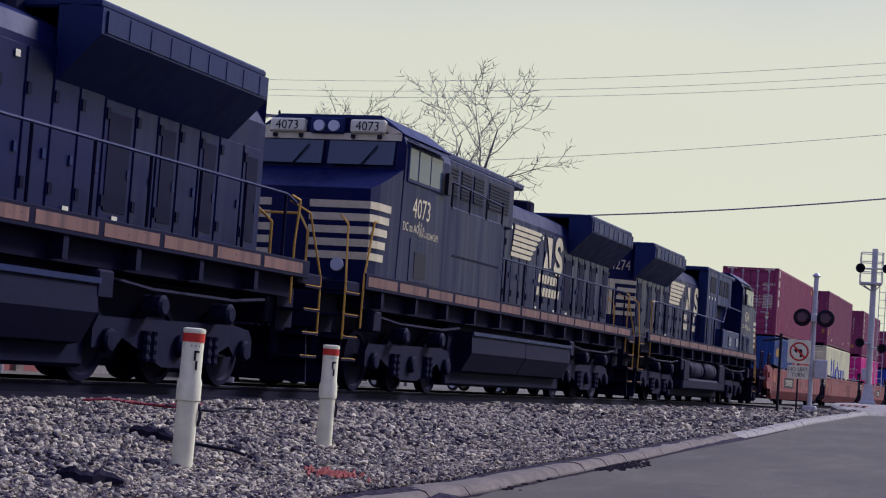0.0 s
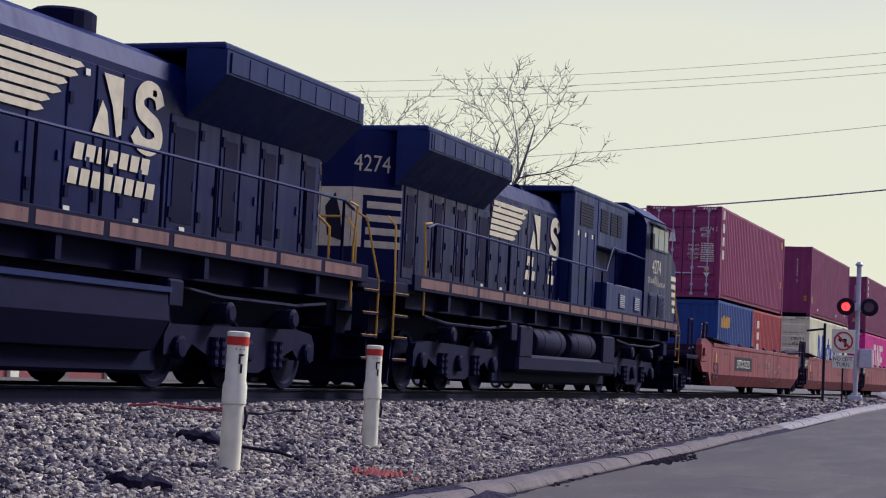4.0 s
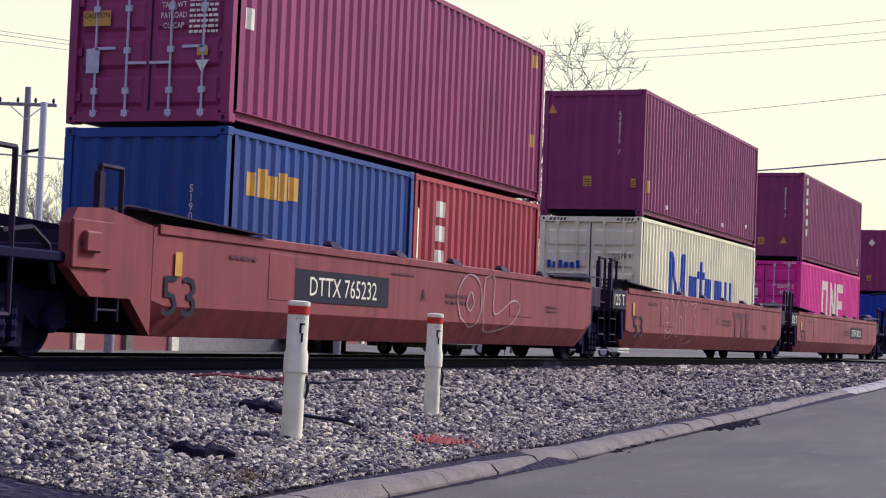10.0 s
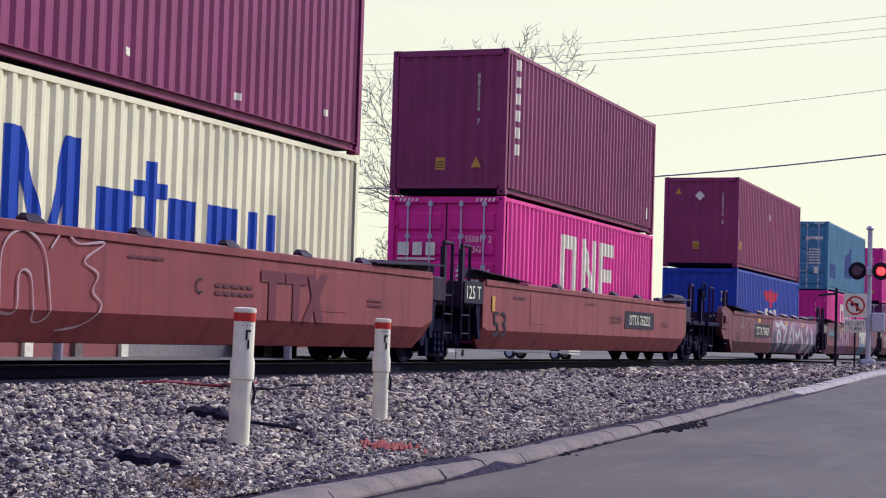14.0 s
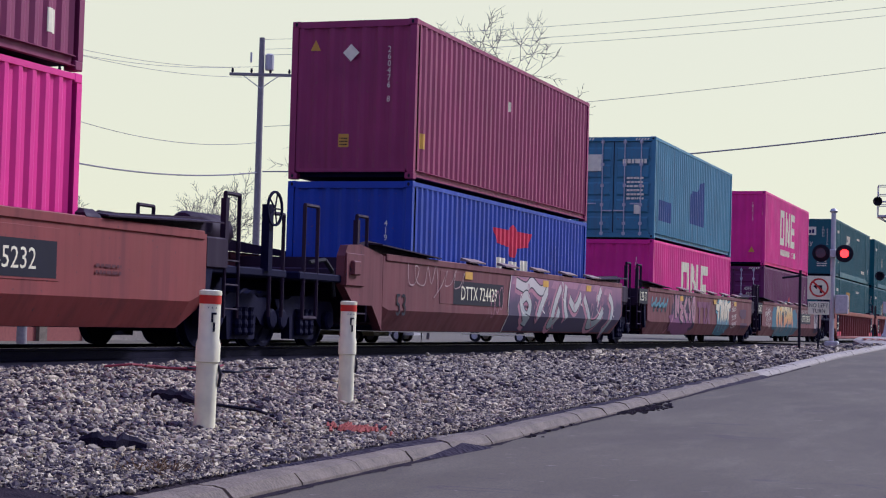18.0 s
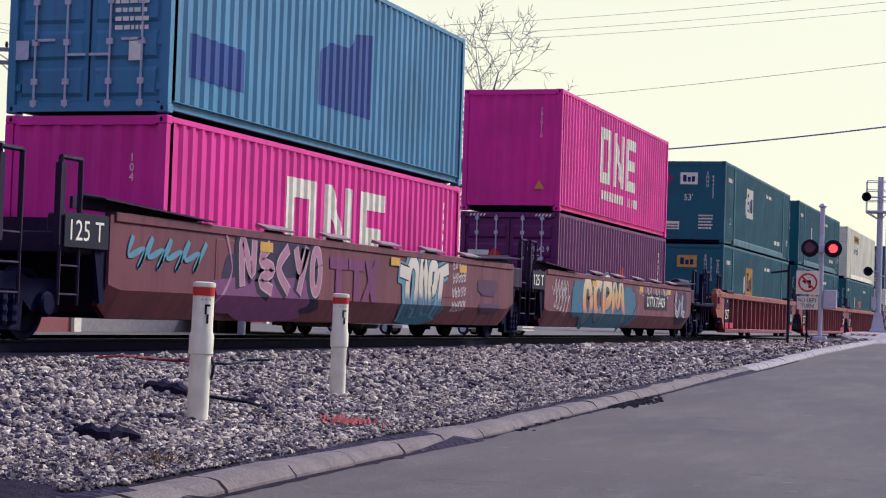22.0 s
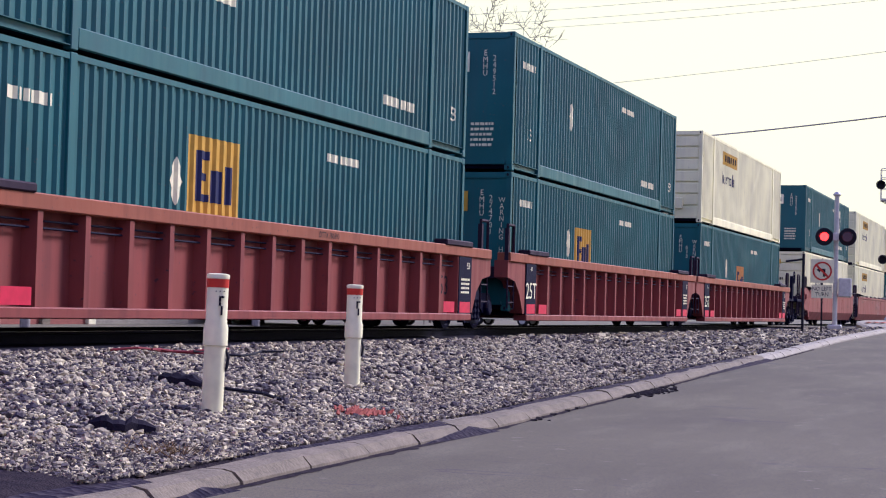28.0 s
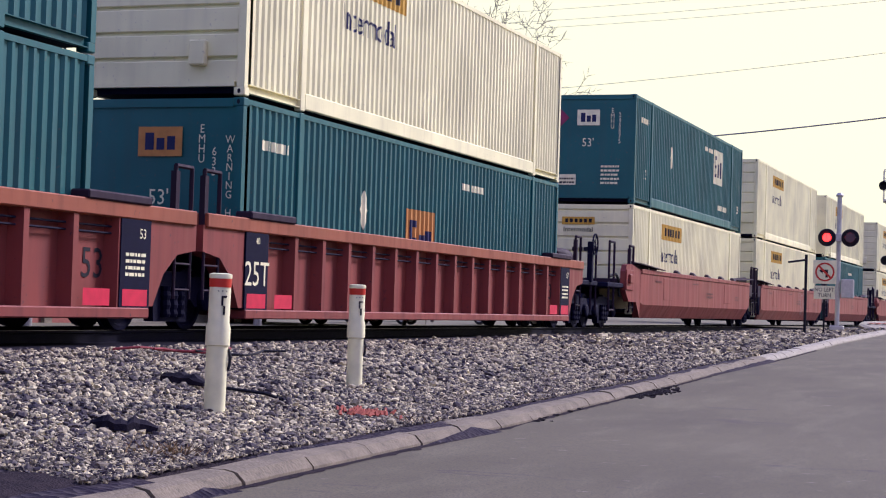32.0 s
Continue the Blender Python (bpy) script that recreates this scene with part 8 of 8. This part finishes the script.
def parked_car(x, y, mat, label, rz=0):
    root = thing("parked_car", label, "car", "parked cars behind the track")
    body = loft([[(-0.85, yy, 0.35), (-0.9, yy, 0.7), (-0.86, yy, z), (0.86, yy, z), (0.9, yy, 0.7), (0.85, yy, 0.35)] for yy, z in ((-2.2, 0.75), (-2.0, 0.9), (-0.9, 0.98), (1.6, 1.0), (2.1, 0.95), (2.25, 0.7))])
    smooth(part("body", body, mat, root))
    cabin = loft([[(-0.8, yy, 0.95), (-0.66, y2, 1.45), (0.66, y2, 1.45), (0.8, yy, 0.95)] for yy, y2 in ((-1.0, -0.35), (1.7, 1.2))])
    part("cabin", cabin, "glass", root)
    part("roof", soft_box(-0.66, 0.66, -0.35, 1.2, 1.44, 1.49, 0.02), mat, root)
    for sx in (-0.8, 0.8):
        for sy in (-1.35, 1.4):
            wheel = part("wheel", turned([(0.20, -0.1), (0.32, -0.09), (0.33, 0.09), (0.20, 0.1)], "x", 18), "rubber", root)
            wheel.location = (sx, sy, 0.33)
            part("rim", turned([(0.19, -0.105), (0.19, 0.105)], "x", 14), "galv", wheel)
    root.matrix_world = pose(x, y, -0.6, 0, 0, rz)


parked_car(-30.6, 40.2, "white", "white parked car behind the track", 80)
parked_car(-33, 84, "galv", "silver parked car behind the track", 95)
parked_car(-31, 74, "white", "white parked car behind the track", 88)
parked_car(-38, 97, "red", "red parked car behind the track", 92)
parked_car(-30, 96, "white", "white parked car behind the track", 85)

# ---- small things on the ground ----


def sleeper_end(x, y, length, rz, label, seed):
    """A flat, split and rotten length of wood with ragged ends."""
    rng = random.Random(seed)
    secs = []
    for k in range(12):
        f = k / 11
        w = 0.105 * (1 - 0.75 * abs(2 * f - 1) ** 3) * rng.uniform(0.75, 1.15)
        h = 0.075 * (1 - 0.7 * abs(2 * f - 1) ** 4) * rng.uniform(0.6, 1.15)
        m = 0.02 * math.sin(k * 0.8 + seed)
        secs.append([((f - 0.5) * length, m - w, -0.02), ((f - 0.5) * length, m - w * 0.9, h * 0.5), ((f - 0.5) * length, m - w * 0.3, h), ((f - 0.5) * length, m + w * 0.35, h * rng.uniform(0.7, 1)), ((f - 0.5) * length, m + w, h * 0.35), ((f - 0.5) * length, m + w, -0.02)])
    ob = part("wood_scrap", loft(secs), "tie")
    ob.matrix_world = pose(x, y, ground_z(x, y) + 0.05, 0, 3, rz)
    return tagged(ob, label, "wood scrap")


sleeper_end(-6.1, 10.75, 0.46, 30, "dark rotten piece of sleeper wood on the stones", 1)
sleeper_end(-7.65, 14.55, 0.62, -20, "long dark rotten piece of sleeper wood on the stones", 2)
cab = pipe([(x, y, ground_z(x, y) + 0.062) for x, y in ((-7.5, 14.5), (-7.1, 14.35), (-6.75, 14.4), (-6.45, 14.1))], 0.016)
tagged(part("black_cable", cab, "black"), "black cable lying over the stones", "cable")
M["cable_red"] = plain("dusty_red_cable", (0.22, 0.035, 0.045), 0.7)
for k, (x0, y0) in enumerate(((-9.75, 16.9), (-9.55, 17.3), (-9.2, 17.9))):
    pts = [(x0 + 0.1 * j + 0.09 * math.sin(j * 1.7 + k * 2), y0 + 0.24 * j, ground_z(x0, y0) + 0.07 + 0.025 * math.sin(j * 1.3 + k)) for j in range(6)]
    tagged(part("loose_cable", pipe(pts, 0.014), "cable_red" if k < 2 else "black"), "loose red cable lying on the stones" if k < 2 else "loose black cable lying on the stones", "cable")
M["paint_mark"] = plain("sprayed_orange_mark", (0.42, 0.12, 0.08), 0.8)
rng = random.Random(9)
bm = bmesh.new()
for k in range(60):
    x, y = -5.78 + rng.gauss(0, 0.10), 14.35 + rng.gauss(0, 0.16)
    rod(bm, (x, y, ground_z(x, y) + 0.02), (x + rng.uniform(-0.03, 0.03), y + 0.04, ground_z(x, y) + 0.06), 0.022, 5, 0.012)
tagged(part("painted_stones", bm, "paint_mark"), "stones sprayed with orange-red survey paint", "painted stones", kind="stuff")
M["dead_grass"] = plain("dead_grass", (0.20, 0.13, 0.065), 0.9)
bm = bmesh.new()
for cx, cy, n in ((-5.4, 10.1, 70), (-5.5, 14.6, 20), (-5.7, 24.0, 20)):
    for k in range(n):
        x, y = cx + rng.gauss(0, 0.09), cy + rng.gauss(0, 0.16)
        z = ground_z(x, y)
        rod(bm, (x, y, z), (x + rng.uniform(-0.1, 0.1), y + rng.uniform(-0.1, 0.1), z + rng.uniform(0.03, 0.09)), 0.006, 3, 0.002)
tagged(part("dead_grass", bm, "dead_grass"), "dry dead grass tufts beside the kerb", "grass", kind="stuff")
M["litter_dark"] = grainy("dark_leaf_litter", (0.025, 0.02, 0.02), (0.07, 0.055, 0.05), 20.0, 0.9)
for cx, cy, n in ((-5.16, 22.6, 200), (-5.2, 18.0, 26)):
    bm = bmesh.new()
    for k in range(n):
        x, y = cx + abs(rng.gauss(0, 0.13)) - 0.05, cy + rng.gauss(0, 0.65)
        z = road_z(y) + 0.004
        s = rng.uniform(0.012, 0.035)
        rod(bm, (x - s, y, z), (x + s, y + rng.uniform(-s, s), z + s * 0.5), s * 0.7, 5, s * 0.3)
    tagged(part("leaf_litter", bm, "litter_dark"), "dark leaf litter gathered in the gutter", "leaf litter", kind="stuff")

stones()


def motions():
    times, way = zip(*RUN)
    ticks = [k / 15 for k in range(481)]
    for ob, y0, z, turned_round, x in TRAIN:
        walk(ob, [(t, pose(TX + x, y0 - s, z, 0, 0, 180 if turned_round else 0)) for t, s in RUN])
    turning = {ob: turned_round for ob, y0, z, turned_round, x in TRAIN}
    rolled = np.interp(ticks, times, way)
    for wheel, x, y, r in WHEELS:
        back = -1 if turning[wheel.parent] else 1
        walk(wheel, [(t, pose(x, y, r, back * math.degrees(s / r))) for t, s in zip(ticks, rolled)])

    # the two lamps flash in turn: each shutter stands edge-on while its lamp shows
    half, begin = 0.6575, 1.92 - 0.6575
    for vane, x in SHUTTERS:
        shut = pose(x, -0.40, 2.95, 0, 0, 0)
        clear = pose(x, -0.40, 2.95, 0, 0, -86)
        rows, t, k = [(0.0, shut)], begin, 0
        now = shut
        while t < 32.0:
            then = clear if (k % 2 == 0) == (x < 0) else shut
            if then is not now:
                rows += [(t - 0.04, now), (t + 0.04, then)]
                now = then
            t += half
            k += 1
        walk(vane, rows + [(32.0, now)])


motions()
